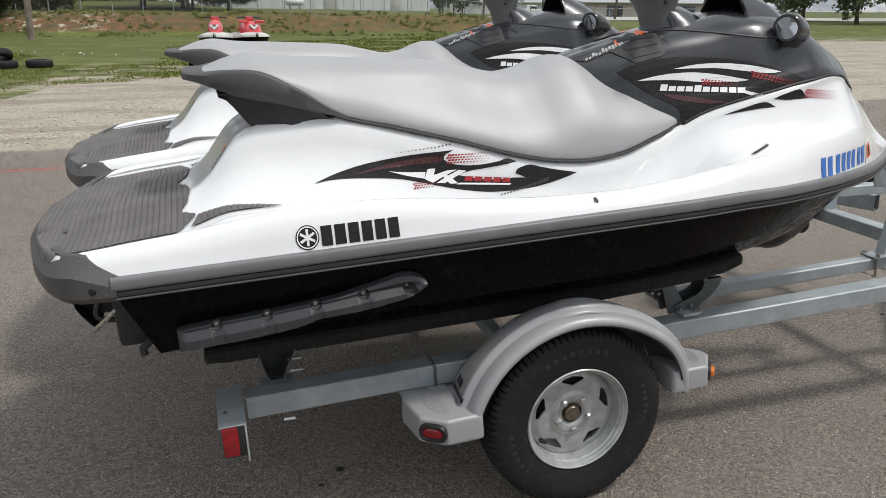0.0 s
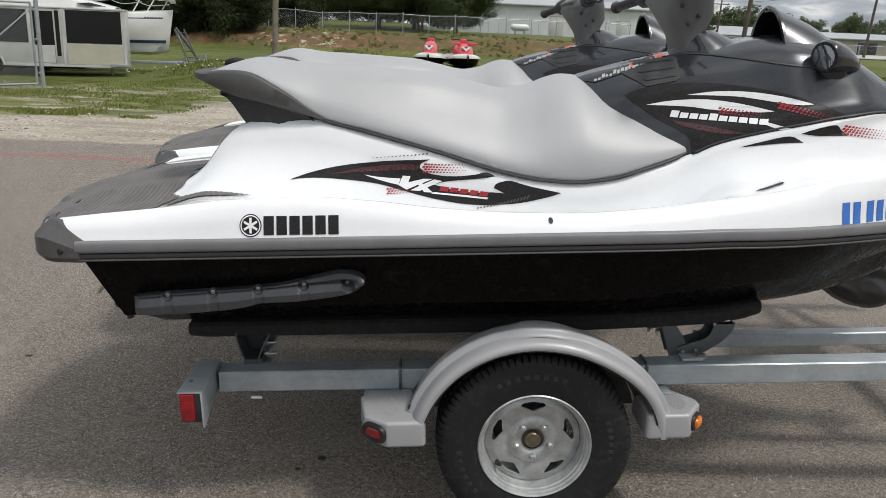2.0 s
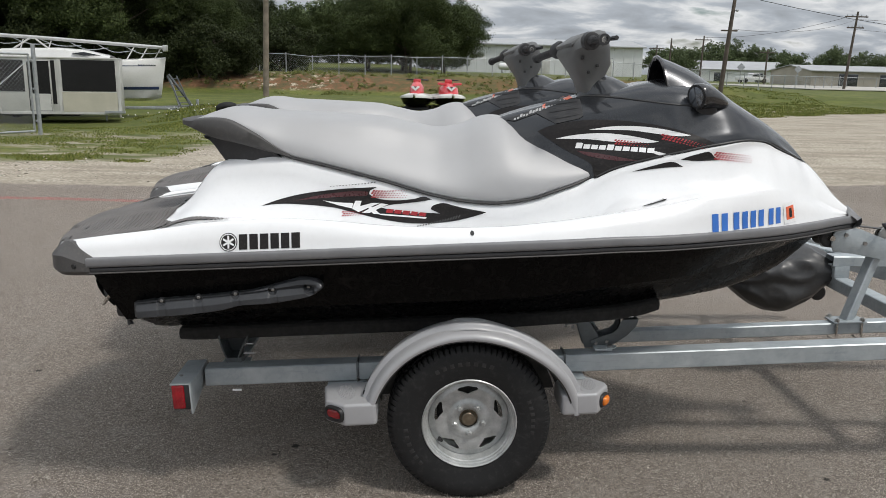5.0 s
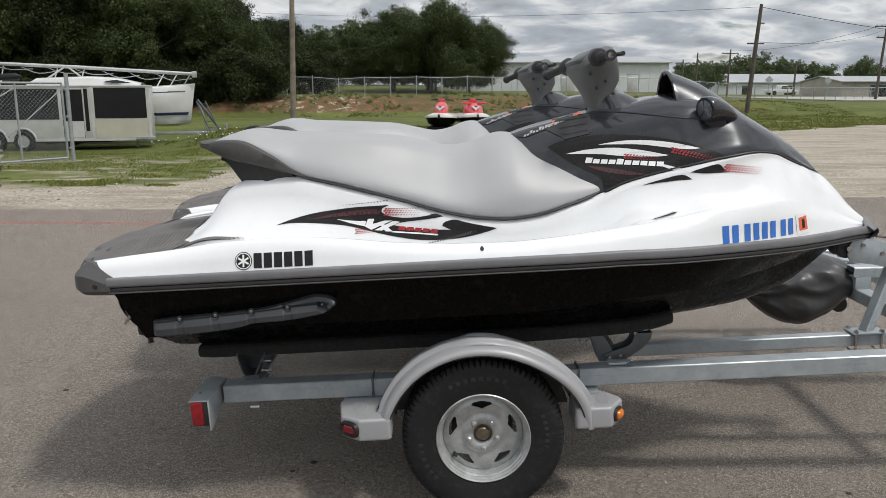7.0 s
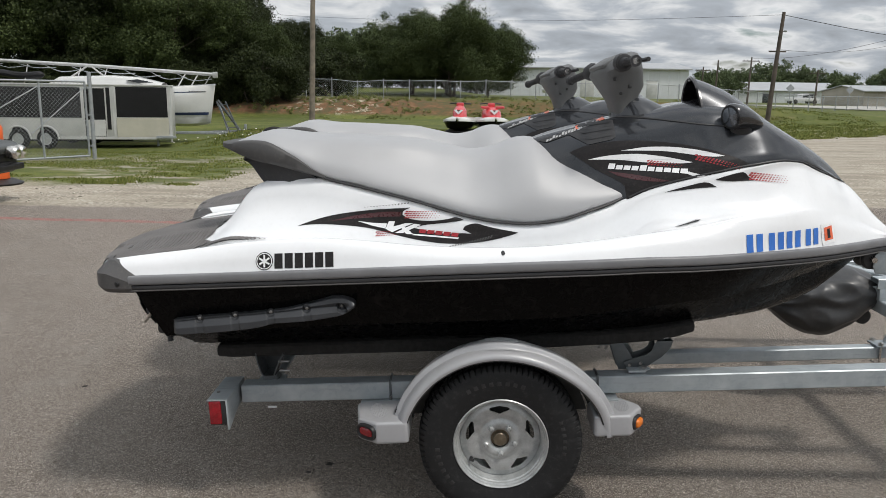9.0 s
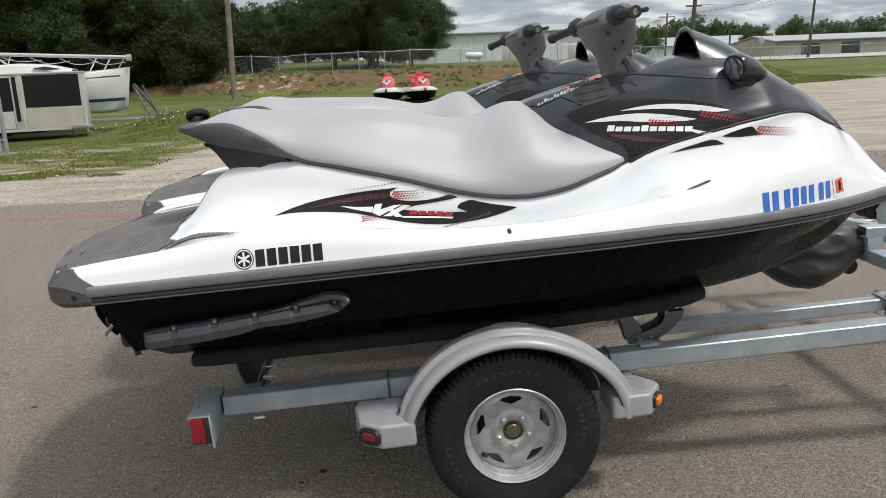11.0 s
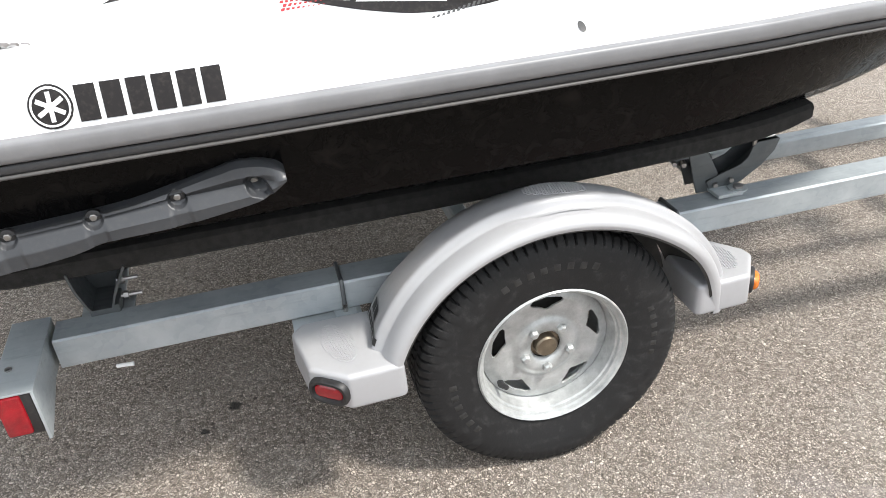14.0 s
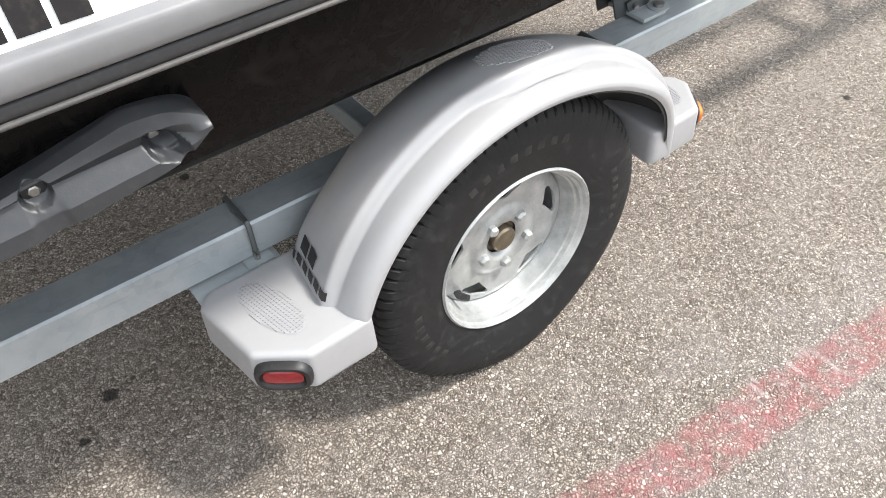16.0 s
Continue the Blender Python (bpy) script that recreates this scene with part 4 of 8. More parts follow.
    part("gauge_panel", prism([(-0.10, 1.19), (-0.085, 1.23), (-0.05, 1.252), (0.05, 1.252), (0.085, 1.23), (0.10, 1.19)], 0.955, 0.975, "x", 0.004), M_GLOSSBLACK, hood)
    part("gauge_glass", box(0.006, 0.10, 0.045, 0.003, (0.952, 0, 1.225)), M_GLASSY, hood)
    part("cowl_lip", tube([(p[0] - 0.002, p[1], p[2]) for p in outer[0]], 0.008, 6), M_GLOSSBLACK, hood)
    part("glove_lid", prism([(-0.09, 1.195), (-0.10, 1.215), (0.10, 1.215), (0.09, 1.195)], 0.68, 0.80, "x", 0.006), M_CONSOLE, hood)

    # side vents, label strip and joint lines on the hood
    for side in (-1, 1):
        vent = stick("vent", [(0.318, 1.132), (0.396, 1.088), (0.488, 1.106), (0.503, 1.115), (0.503, 1.178), (0.476, 1.178)], [hood_t], M_UNDER, hood, "black slatted air vent", 0.003, side=side)
        for i in range(3):
            z = 1.104 + 0.024 * i
            stick("slat", [(0.395 - 0.014 * i, z), (0.490, z + 0.016), (0.490, z + 0.026), (0.388 - 0.014 * i, z + 0.009)], [hood_t], M_UNDER, vent, lift=0.005, side=side)
        strip = stick("warning_label", [(0.205, 1.104), (0.24, 1.098), (0.50, 1.182), (0.478, 1.192)], [hood_t], M_GROOVE, hood, "warning label strip with small print", 0.0025, side=side)
        rng = random.Random(4)
        for i in range(20):
            u = 0.238 + 0.0125 * i
            tall = 0.006 + 0.006 * rng.random()
            stick("print_line", slanted(u, 1.1005 + 0.328 * (u - 0.242) + 0.004 * rng.random(), 0.007 + 0.004 * rng.random(), tall, 0.3, 0.33), [hood_t], M_PALEPRINT, strip, lift=0.004, side=side)
        for bar in (slanted(0.355, 1.143, 0.014, 0.012, 0.3, 0.33), slanted(0.445, 1.171, 0.032, 0.006, 0.3, 0.33)):
            stick("print_bar", bar, [hood_t], M_DECALORANGE, strip, lift=0.0042, side=side)
    part("hood_seam", tube([(x, -PED_Y(x) - 0.008, PED_Z(x) + 0.002) for x in stations(0.54, 1.36, 40)], 0.0035, 5), M_GROOVE, hood)
    seam = []
    for i in range(22):
        x = 0.52 + 0.45 * i / 21
        z = 1.19 - 0.045 * smoothstep(0.52, 0.97, x)
        q, _, _, _ = hood_t.ray_cast(Vector((x, -2, z)), Vector((0, 1, 0)))
        if q:
            seam.append(q)
    part("upper_seam", tube(seam, 0.004, 5), M_GROOVE, hood)

    # steering column, bars turned to port
    col = []
    for cxx, cz, wx, wy in ((0.545, 1.17, 0.035, 0.055), (0.545, 1.20, 0.035, 0.055), (0.552, 1.25, 0.055, 0.064), (0.558, 1.295, 0.080, 0.080), (0.545, 1.345, 0.085, 0.105), (0.527, 1.385, 0.086, 0.135), (0.525, 1.412, 0.072, 0.13), (0.532, 1.428, 0.045, 0.10), (0.535, 1.432, 0.02, 0.06)):
        col.append([(cxx + wx * math.copysign(abs(math.cos(a)) ** 0.75, math.cos(a)), wy * math.copysign(abs(math.sin(a)) ** 0.75, math.sin(a)), cz + 0.35 * wx * math.cos(a) * smoothstep(1.25, 1.35, cz)) for a in (2 * math.pi * j / 24 for j in range(24))])
    turn = Matrix.Translation((0.54, 0, 1.37)) @ pose(0, 0, 0, -5, 0, 14) @ Matrix.Translation((-0.54, 0, -1.37))
    bm = tidy(loft(col, True, True))
    bm.transform(turn)
    bars = part("steering_column", bm, M_CONSOLE, ski, "grey plastic steering column with handlebars", sharp=50)
    for i, (dx, dz) in enumerate(((-0.045, 1.37), (-0.05, 1.33), (0.02, 1.30), (-0.02, 1.275))):
        p = turn @ Vector((0.53 + dx, -0.088 - 0.012 * (i < 2), dz))
        part("screw", box(0.014, 0.012, 0.014, 0.004, p), M_GROOVE, bars)
    for side in (-1, 1):
        a, b, c = (turn @ Vector(p) for p in ((0.50, side * 0.10, 1.395), (0.49, side * 0.17, 1.385), (0.462, side * 0.325, 1.372)))
        part("handlebar", tube([a, b, c], 0.0125), M_STEEL, bars)
        g = part("grip", tube([b, b.lerp(c, 0.05), b.lerp(c, 0.12), b.lerp(c, 0.9), b.lerp(c, 0.93), c], [0.021, 0.022, 0.0155, 0.0155, 0.022, 0.021], 14), M_GRIP, bars, "black rubber grip")
        for k in range(7):
            part("grip_ridge", tube([b.lerp(c, 0.2 + 0.09 * k), b.lerp(c, 0.235 + 0.09 * k)], 0.0168, 12), M_GRIP, g)
        part("switch_pod", tube([a.lerp(b, 0.35), a.lerp(b, 0.5), a.lerp(b, 0.95), b], [0.028, 0.036, 0.034, 0.026], 14), M_UNDER, bars)
        p = turn @ Vector((0.55, side * 0.15, 1.392))
        q = turn @ Vector((0.545, side * 0.26, 1.385))
        part("lever", tube([p, p.lerp(q, 0.5), q], [0.011, 0.008, 0.009], 8), M_GROOVE, bars)
    part("bar_pad", box(0.09, 0.15, 0.02, 0.009, turn @ Vector((0.485, 0, 1.405)), (turn.to_3x3() @ Euler((0, -0.5, 0)).to_matrix())), M_CONSOLE, bars, "grey padded bar cover")
    part("steering_neck", tidy(loft([[(0.60 + dx + r * math.cos(a) * 1.25, r * math.sin(a), z) for a in (2 * math.pi * j / 20 for j in range(20))] for r, z, dx in ((0.115, 1.185, 0.045), (0.095, 1.212, 0.03), (0.072, 1.242, 0.005), (0.055, 1.262, -0.015))], True, True)), M_HOOD, hood, sharp=60)

    # mirrors: drop-shaped shells, glass turned to the rear and outwards
    for side in (-1, 1):
        place = Matrix.Translation((0.925, side * 0.25, 1.182)) @ pose(0, 0, 0, 0, -7, -side * 24)
        rows = []
        for f in [i / 12 for i in range(13)]:
            r = (1 - f ** 1.7) ** 0.6 + 0.02
            rows.append([place @ Vector((0.150 * f, 0.050 * r * math.cos(a), -0.058 * f ** 1.6 + 0.050 * r * math.sin(a))) for a in (2 * math.pi * j / 24 for j in range(24))])
        rows.insert(0, [place @ Vector((-0.008, 0.049 * math.cos(a), 0.046 * math.sin(a))) for a in (2 * math.pi * j / 24 for j in range(24))])
        mir = part("mirror", tidy(loft(rows, True, True)), M_GLOSSBLACK, hood, "gloss black rear-view mirror", sharp=50)
        part("mirror_glass", tidy(loft([[place @ Vector((-0.0095 - 0.002 * (1 - q), 0.039 * q * math.cos(a), 0.037 * q * math.sin(a))) for a in (2 * math.pi * j / 24 for j in range(24))] for q in (1.0, 0.02)], True, True)), M_MIRRORDARK, mir)
        part("mirror_foot", tidy(loft([[(x + wx * math.cos(a), side * (y + 0.022 * math.sin(a)), z) for a in (2 * math.pi * j / 14 for j in range(14))] for wx, x, y, z in ((0.05, 0.975, 0.205, 1.08), (0.045, 0.97, 0.215, 1.12), (0.04, 0.965, 0.23, 1.155))], True, True)), M_UNDER, mir)

    # ribbed mats
    def mat_piece(inside, x0, x1, y0, y1, pitch=0.0165, rise=0.0030):
        bm = bmesh.new()
        sub = 6
        nx = int((x1 - x0) / pitch * sub)
        ny = max(12, int((y1 - y0) / 0.007))
        grid = []
        for i in range(nx + 1):
            x = x0 + (x1 - x0) * i / nx
            up = 0.0016 + rise * (0.0, 0.9, 1.0, 1.0, 1.0, 0.9)[i % sub] + 0.004 * smoothstep(-1.45, -1.50, x)
            row = []
            ys = [y0 + (y1 - y0) * j / ny for j in range(ny + 1)]
            ins = [inside(x, y) for y in ys]
            for j in range(ny + 1):
                y, keep = ys[j], ins[j]
                near = [k for k in (j - 1, j + 1) if 0 <= k <= ny and ins[k]]
                if not keep and near:
                    # the cut edge of the mat runs through here
                    a, b, keep = ys[near[0]], y, True
                    for _ in range(8):
                        m = 0.5 * (a + b)
                        a, b = (m, b) if inside(x, m) else (a, m)
                    y = a
                q, _, _, _ = deck_t.ray_cast(Vector((x, y, 3)), Vector((0, 0, -1)))
                row.append(bm.verts.new((x, y, q.z + up)) if q and keep else None)
            grid.append(row)
        for i in range(nx):
            for j in range(ny):
                c = (grid[i][j], grid[i + 1][j], grid[i + 1][j + 1], grid[i][j + 1])
                if all(c):
                    bm.faces.new(c)
        return bm

    def in_rear(x, y):
        a = abs(y)
        # the front edge has two lobes a side and a blunt outer corner
        if a < 0.28:
            front = -1.150 + 0.015 * a / 0.28 + 0.042 * math.sin(math.pi * a / 0.28) ** 0.6
        elif a < 0.33:
            front = -1.135 + 0.047 * (a - 0.28) / 0.05
        else:
            front = -1.088 - 0.042 * (a - 0.33) / 0.125
        margin = 0.012 + 0.118 * smoothstep(-1.47, -1.34, x)
        return x < front and a < min(HALF(x) - margin, 0.47 + 0.04 * smoothstep(-1.42, -1.46, x)) and x > -1.534
    rear_mat = part("rear_mat", mat_piece(in_rear, -1.536, -1.07, -0.48, 0.48), M_MAT, ski, "dark grey ribbed boarding mat", sharp=30)
    mat_t = tree_of(rear_mat)
    drape("mat_mark", [(-1.450, -0.225), (-1.446, -0.265), (-1.434, -0.265), (-1.438, -0.225)], mat_t, M_BUMPER, rear_mat, "dark embossed mark")
    for side in (-1, 1):
        inner_edge = smooth_table((-1.11, 0.338), (-1.08, 0.340), (-0.978, 0.360), (-0.92, 0.376), (-0.852, 0.398))

        def in_well(x, y, s=side):
            a = abs(y)
            return y * s > 0 and inner_edge(x) < a < 0.445 - 0.045 * (x + 1.104) / 0.252 and x > -1.104 + 0.024 * (0.445 - a) / 0.12
        part("footwell_mat", mat_piece(in_well, -1.108, -0.852, -0.45 if side < 0 else 0.29, -0.29 if side < 0 else 0.45), M_MAT, ski, sharp=30)

    # decals on both flanks
    for side in (-1, 1):
        d = [deck_t]
        emblem = stick("emblem", disc(-0.816, 0.748, 0.031), d, M_DECALBLACK, ski, "round black emblem decal", side=side)
        stick("emblem_ring", disc(-0.816, 0.748, 0.028, 24, 0.025), d, M_DECALWHITE, emblem, lift=0.0028, side=side)
        for i in range(3):
            a = math.pi * i / 3 + math.pi / 2
            c, s = math.cos(a), math.sin(a)
            stick("emblem_bar", [(-0.816 + 0.021 * c - 0.0032 * s, 0.748 + 0.021 * s + 0.0032 * c), (-0.816 - 0.021 * c - 0.0032 * s, 0.748 - 0.021 * s + 0.0032 * c), (-0.816 - 0.021 * c + 0.0032 * s, 0.748 - 0.021 * s - 0.0032 * c), (-0.816 + 0.021 * c + 0.0032 * s, 0.748 + 0.021 * s - 0.0032 * c)], d, M_DECALWHITE, emblem, lift=0.0028, side=side)
        for i in range(6):
            stick("maker_block", slanted(-0.780 + 0.0362 * i, 0.722, 0.029, 0.051, 0.0), d, M_DECALBLACK, ski, "black maker's mark block", side=side)
        sw = stick("swoosh_decal", flowing([(-0.75, 0.825), (-0.695, 0.842), (-0.623, 0.858), (-0.544, 0.868), (-0.441, 0.876), (-0.311, 0.879), (-0.338, 0.867), (-0.343, 0.853), (-0.323, 0.839), (-0.282, 0.829), (-0.225, 0.826), (-0.167, 0.831), (-0.135, 0.836), (-0.104, 0.824), (-0.167, 0.817), (-0.217, 0.813), (-0.263, 0.809), (-0.30, 0.80), (-0.20, 0.776), (-0.115, 0.774), (-0.075, 0.770), (-0.110, 0.788), (-0.099, 0.803), (-0.06, 0.810), (-0.01, 0.796), (0.104, 0.770), (0.063, 0.757), (-0.013, 0.741), (-0.094, 0.734), (-0.19, 0.737), (-0.274, 0.751), (-0.347, 0.769), (-0.419, 0.790), (-0.481, 0.807), (-0.552, 0.818), (-0.636, 0.827), (-0.697, 0.829)]), d, M_DECALBLACK, ski, "black and red swoosh decal", side=side, start=0.41)
        stick("red_flash", flowing([(-0.627, 0.838), (-0.506, 0.858), (-0.40, 0.866), (-0.345, 0.862), (-0.352, 0.846), (-0.43, 0.846), (-0.54, 0.842)]), d, M_DECALMAROON, sw, lift=0.0028, side=side, start=0.41)
        stick("white_flash", flowing([(-0.52, 0.834), (-0.463, 0.825), (-0.405, 0.820), (-0.411, 0.801), (-0.464, 0.815)]), d, M_DECALWHITE, sw, lift=0.0028, side=side, start=0.41)
        stick("model_block", [[(-0.397, 0.829), (-0.373, 0.828), (-0.380, 0.808), (-0.333, 0.819), (-0.303, 0.818), (-0.386, 0.786), (-0.411, 0.800)], [(-0.374, 0.784), (-0.345, 0.781), (-0.272, 0.811), (-0.298, 0.8165)], [(-0.352, 0.804), (-0.338, 0.8065), (-0.303, 0.775), (-0.331, 0.777)]], d, M_DECALWHITE, sw, "white slanted model mark", lift=0.0034, side=side, start=0.41)
        for i in range(5):
            stick("model_bar", slanted(-0.283 + 0.0312 * i, 0.7805 - 0.0042 * i, 0.026, 0.0145, 0.45, -0.13), d, M_DECALRED, sw, "red bar block", lift=0.0034, side=side, start=0.41)
        stick("model_line", [(-0.309, 0.7725), (-0.131, 0.7515), (-0.126, 0.7575), (-0.30, 0.7765)], d, M_DECALWHITE, sw, lift=0.0034, side=side, start=0.41)
        tagged(stick("halftone", dots(-0.336, 0.838, 13, 4, 0.0108, 0.0078, 0.0078, -0.02) + dots(-0.45, 0.774, 9, 3, 0.0100, 0.0066, 0.006, 0.02), d, M_DECALRED, sw, lift=0.0024, fine=0.05, side=side, start=0.41), kind="stuff")
        tagged(stick("edge_dashes", [slanted(-0.165 + 0.0105 * i, 0.7235 + 0.0012 * i + 0.00004 * i * i, 0.0055, 0.004 + 0.0006 * i, 0.5) for i in range(16)] + [slanted(-0.492 + 0.012 * i, 0.885 + 0.0006 * i, 0.0055, 0.0015 + 0.0002 * i, 0.5) for i in range(15)], d, M_GREYPRINT, sw, lift=0.0024, fine=0.05, side=side, start=0.41), kind="stuff")
        stick("drain_dot", disc(0.03, 0.746, 0.007, 10), d, M_GROOVE, ski, side=side)
        # registration characters are plain blocks
        x = 0.914
        for i in range(8):
            x += (0.012 if i in (2, 6) else 0)
            f = i / 7
            stick("registration_block", slanted(x, 0.703 - 0.005 * f, 0.027 - 0.003 * f, 0.064 - 0.003 * f, 0.0), d, M_DECALBLUE, ski, "blue registration block", side=side)
            x += 0.0405 - 0.0035 * f
        st = stick("sticker", [(1.256, 0.690), (1.322, 0.693), (1.314, 0.770), (1.249, 0.767)], d, M_DECALWHITE, ski, "white and orange validation sticker", side=side)
        stick("sticker_field", [(1.268, 0.704), (1.311, 0.706), (1.306, 0.757), (1.263, 0.754)], d, M_DECALORANGE, st, lift=0.003, side=side)
        stick("sticker_block", [(1.282, 0.712), (1.297, 0.713), (1.293, 0.748), (1.279, 0.747)], d, M_DECALBLACK, st, lift=0.004, side=side)
        vent = drape("side_vent", [(x, side * y) for x, y in ((0.667, 0.435), (0.690, 0.423), (0.718, 0.408), (0.766, 0.386), (0.776, 0.388), (0.766, 0.396), (0.718, 0.420), (0.694, 0.433), (0.676, 0.438))], deck_t, M_GROOVE, deck, "black slotted air outlet")
        for i in range(7):
            cx, cy = 0.683 + 0.0124 * i, 0.430 - 0.0066 * i
            drape("outlet_rib", [(cx + a, side * (cy + b)) for a, b in ((-0.008, 0.005), (-0.003, 0.006), (0.008, -0.005), (0.003, -0.006))], deck_t, M_PALEPRINT, vent, lift=0.006)
        h = [hood_t, deck_t]
        hd = stick("hood_decal", flowing([(0.325, 1.060), (0.377, 1.081), (0.479, 1.098), (0.59, 1.100), (0.711, 1.088), (0.816, 1.068), (0.908, 1.040), (0.985, 1.006), (0.90, 0.986), (0.786, 0.960), (0.65, 0.926), (0.60, 0.908), (0.535, 0.877), (0.53, 0.905), (0.515, 0.940), (0.42, 0.993)]), [hood_t], M_DECALBLACK, hood, "black, red and white hood decal", side=side)
        stick("white_flash", [flowing([(0.393, 1.031), (0.474, 1.045), (0.58, 1.049), (0.683, 1.036), (0.782, 1.014), (0.741, 1.010), (0.613, 1.016), (0.517, 1.027)]), flowing([(0.52, 1.063), (0.609, 1.074), (0.705, 1.073), (0.804, 1.060), (0.897, 1.036), (0.854, 1.034), (0.786, 1.042), (0.687, 1.057), (0.609, 1.061)]), flowing([(0.744, 0.987), (0.762, 0.980), (0.826, 0.964), (0.808, 0.957), (0.756, 0.972)])], [hood_t], M_DECALWHITE, hd, lift=0.003, side=side)
        tagged(stick("halftone", dots(0.79, 1.022, 14, 3, 0.0118, 0.0075, 0.0085, -0.24) + dots(0.615, 1.006, 11, 3, 0.0118, 0.0065, 0.0075, -0.09), [hood_t], M_DECALRED, hd, lift=0.0036, fine=0.05, side=side), kind="stuff")
        stick("red_flash", flowing([(0.47, 0.985), (0.58, 0.968), (0.70, 0.945), (0.62, 0.945), (0.52, 0.962)]), [hood_t], M_DECALMAROON, hd, lift=0.003, side=side)
        for i in range(10):
            stick("name_block", slanted(0.466 + 0.0295 * i, 0.994 - 0.0022 * i, 0.0245, 0.021 if i in (0, 4) else 0.0165, 0.35, -0.07), [hood_t], M_DECALWHITE, hd, "white slanted maker's block", lift=0.0038, side=side)
        dd = stick("deck_flash", [flowing([(0.852, 0.949), (0.886, 0.961), (0.946, 0.975), (0.966, 0.972), (0.979, 0.957), (0.999, 0.943), (0.917, 0.942)]), flowing([(0.672, 0.904), (0.741, 0.924), (0.819, 0.941), (0.859, 0.922), (0.773, 0.917)])], d, M_DECALBLACK, deck, side=side)
        tagged(stick("halftone", dots(0.978, 0.945, 13, 4, 0.0118, 0.0078, 0.0085, -0.13), d, M_DECALRED, dd, lift=0.003, fine=0.05, side=side), kind="stuff")
    def back_piece(name, y0, y1, z0, z1, lift, mat, parent, label=""):
        """A small label on the back of the pedestal."""
        bm = bmesh.new()
        rows = []
        for z in (z0, 0.5 * (z0 + z1), z1):
            row = []
            for y in (y0, y1):
                q, nn, _, _ = deck_t.ray_cast(Vector((-1.6, y, z)), Vector((1, 0, 0)))
                row.append(q + (nn if nn.x < 0 else -nn) * lift)
            rows.append(row)
        return part(name, loft(rows, bm=bm), mat, parent, label, sharp=180)
    note = back_piece("service_label", -0.175, -0.135, 0.865, 0.935, 0.002, M_DECALWHITE, deck, "small service label with orange heading")
    back_piece("label_heading", -0.173, -0.137, 0.917, 0.933, 0.003, M_DECALORANGE, note)
    for i in range(4):
        back_piece("print_line", -0.171, -0.141, 0.870 + 0.011 * i, 0.874 + 0.011 * i, 0.003, M_GREYPRINT, note)
    return ski


from mathutils.bvhtree import BVHTree

ski = build_watercraft()
second = copy_thing(ski, RIG @ pose(-0.08, 0.49 + 1.28, 0))
tagged(second, "white and graphite personal watercraft, second on the shared trailer")


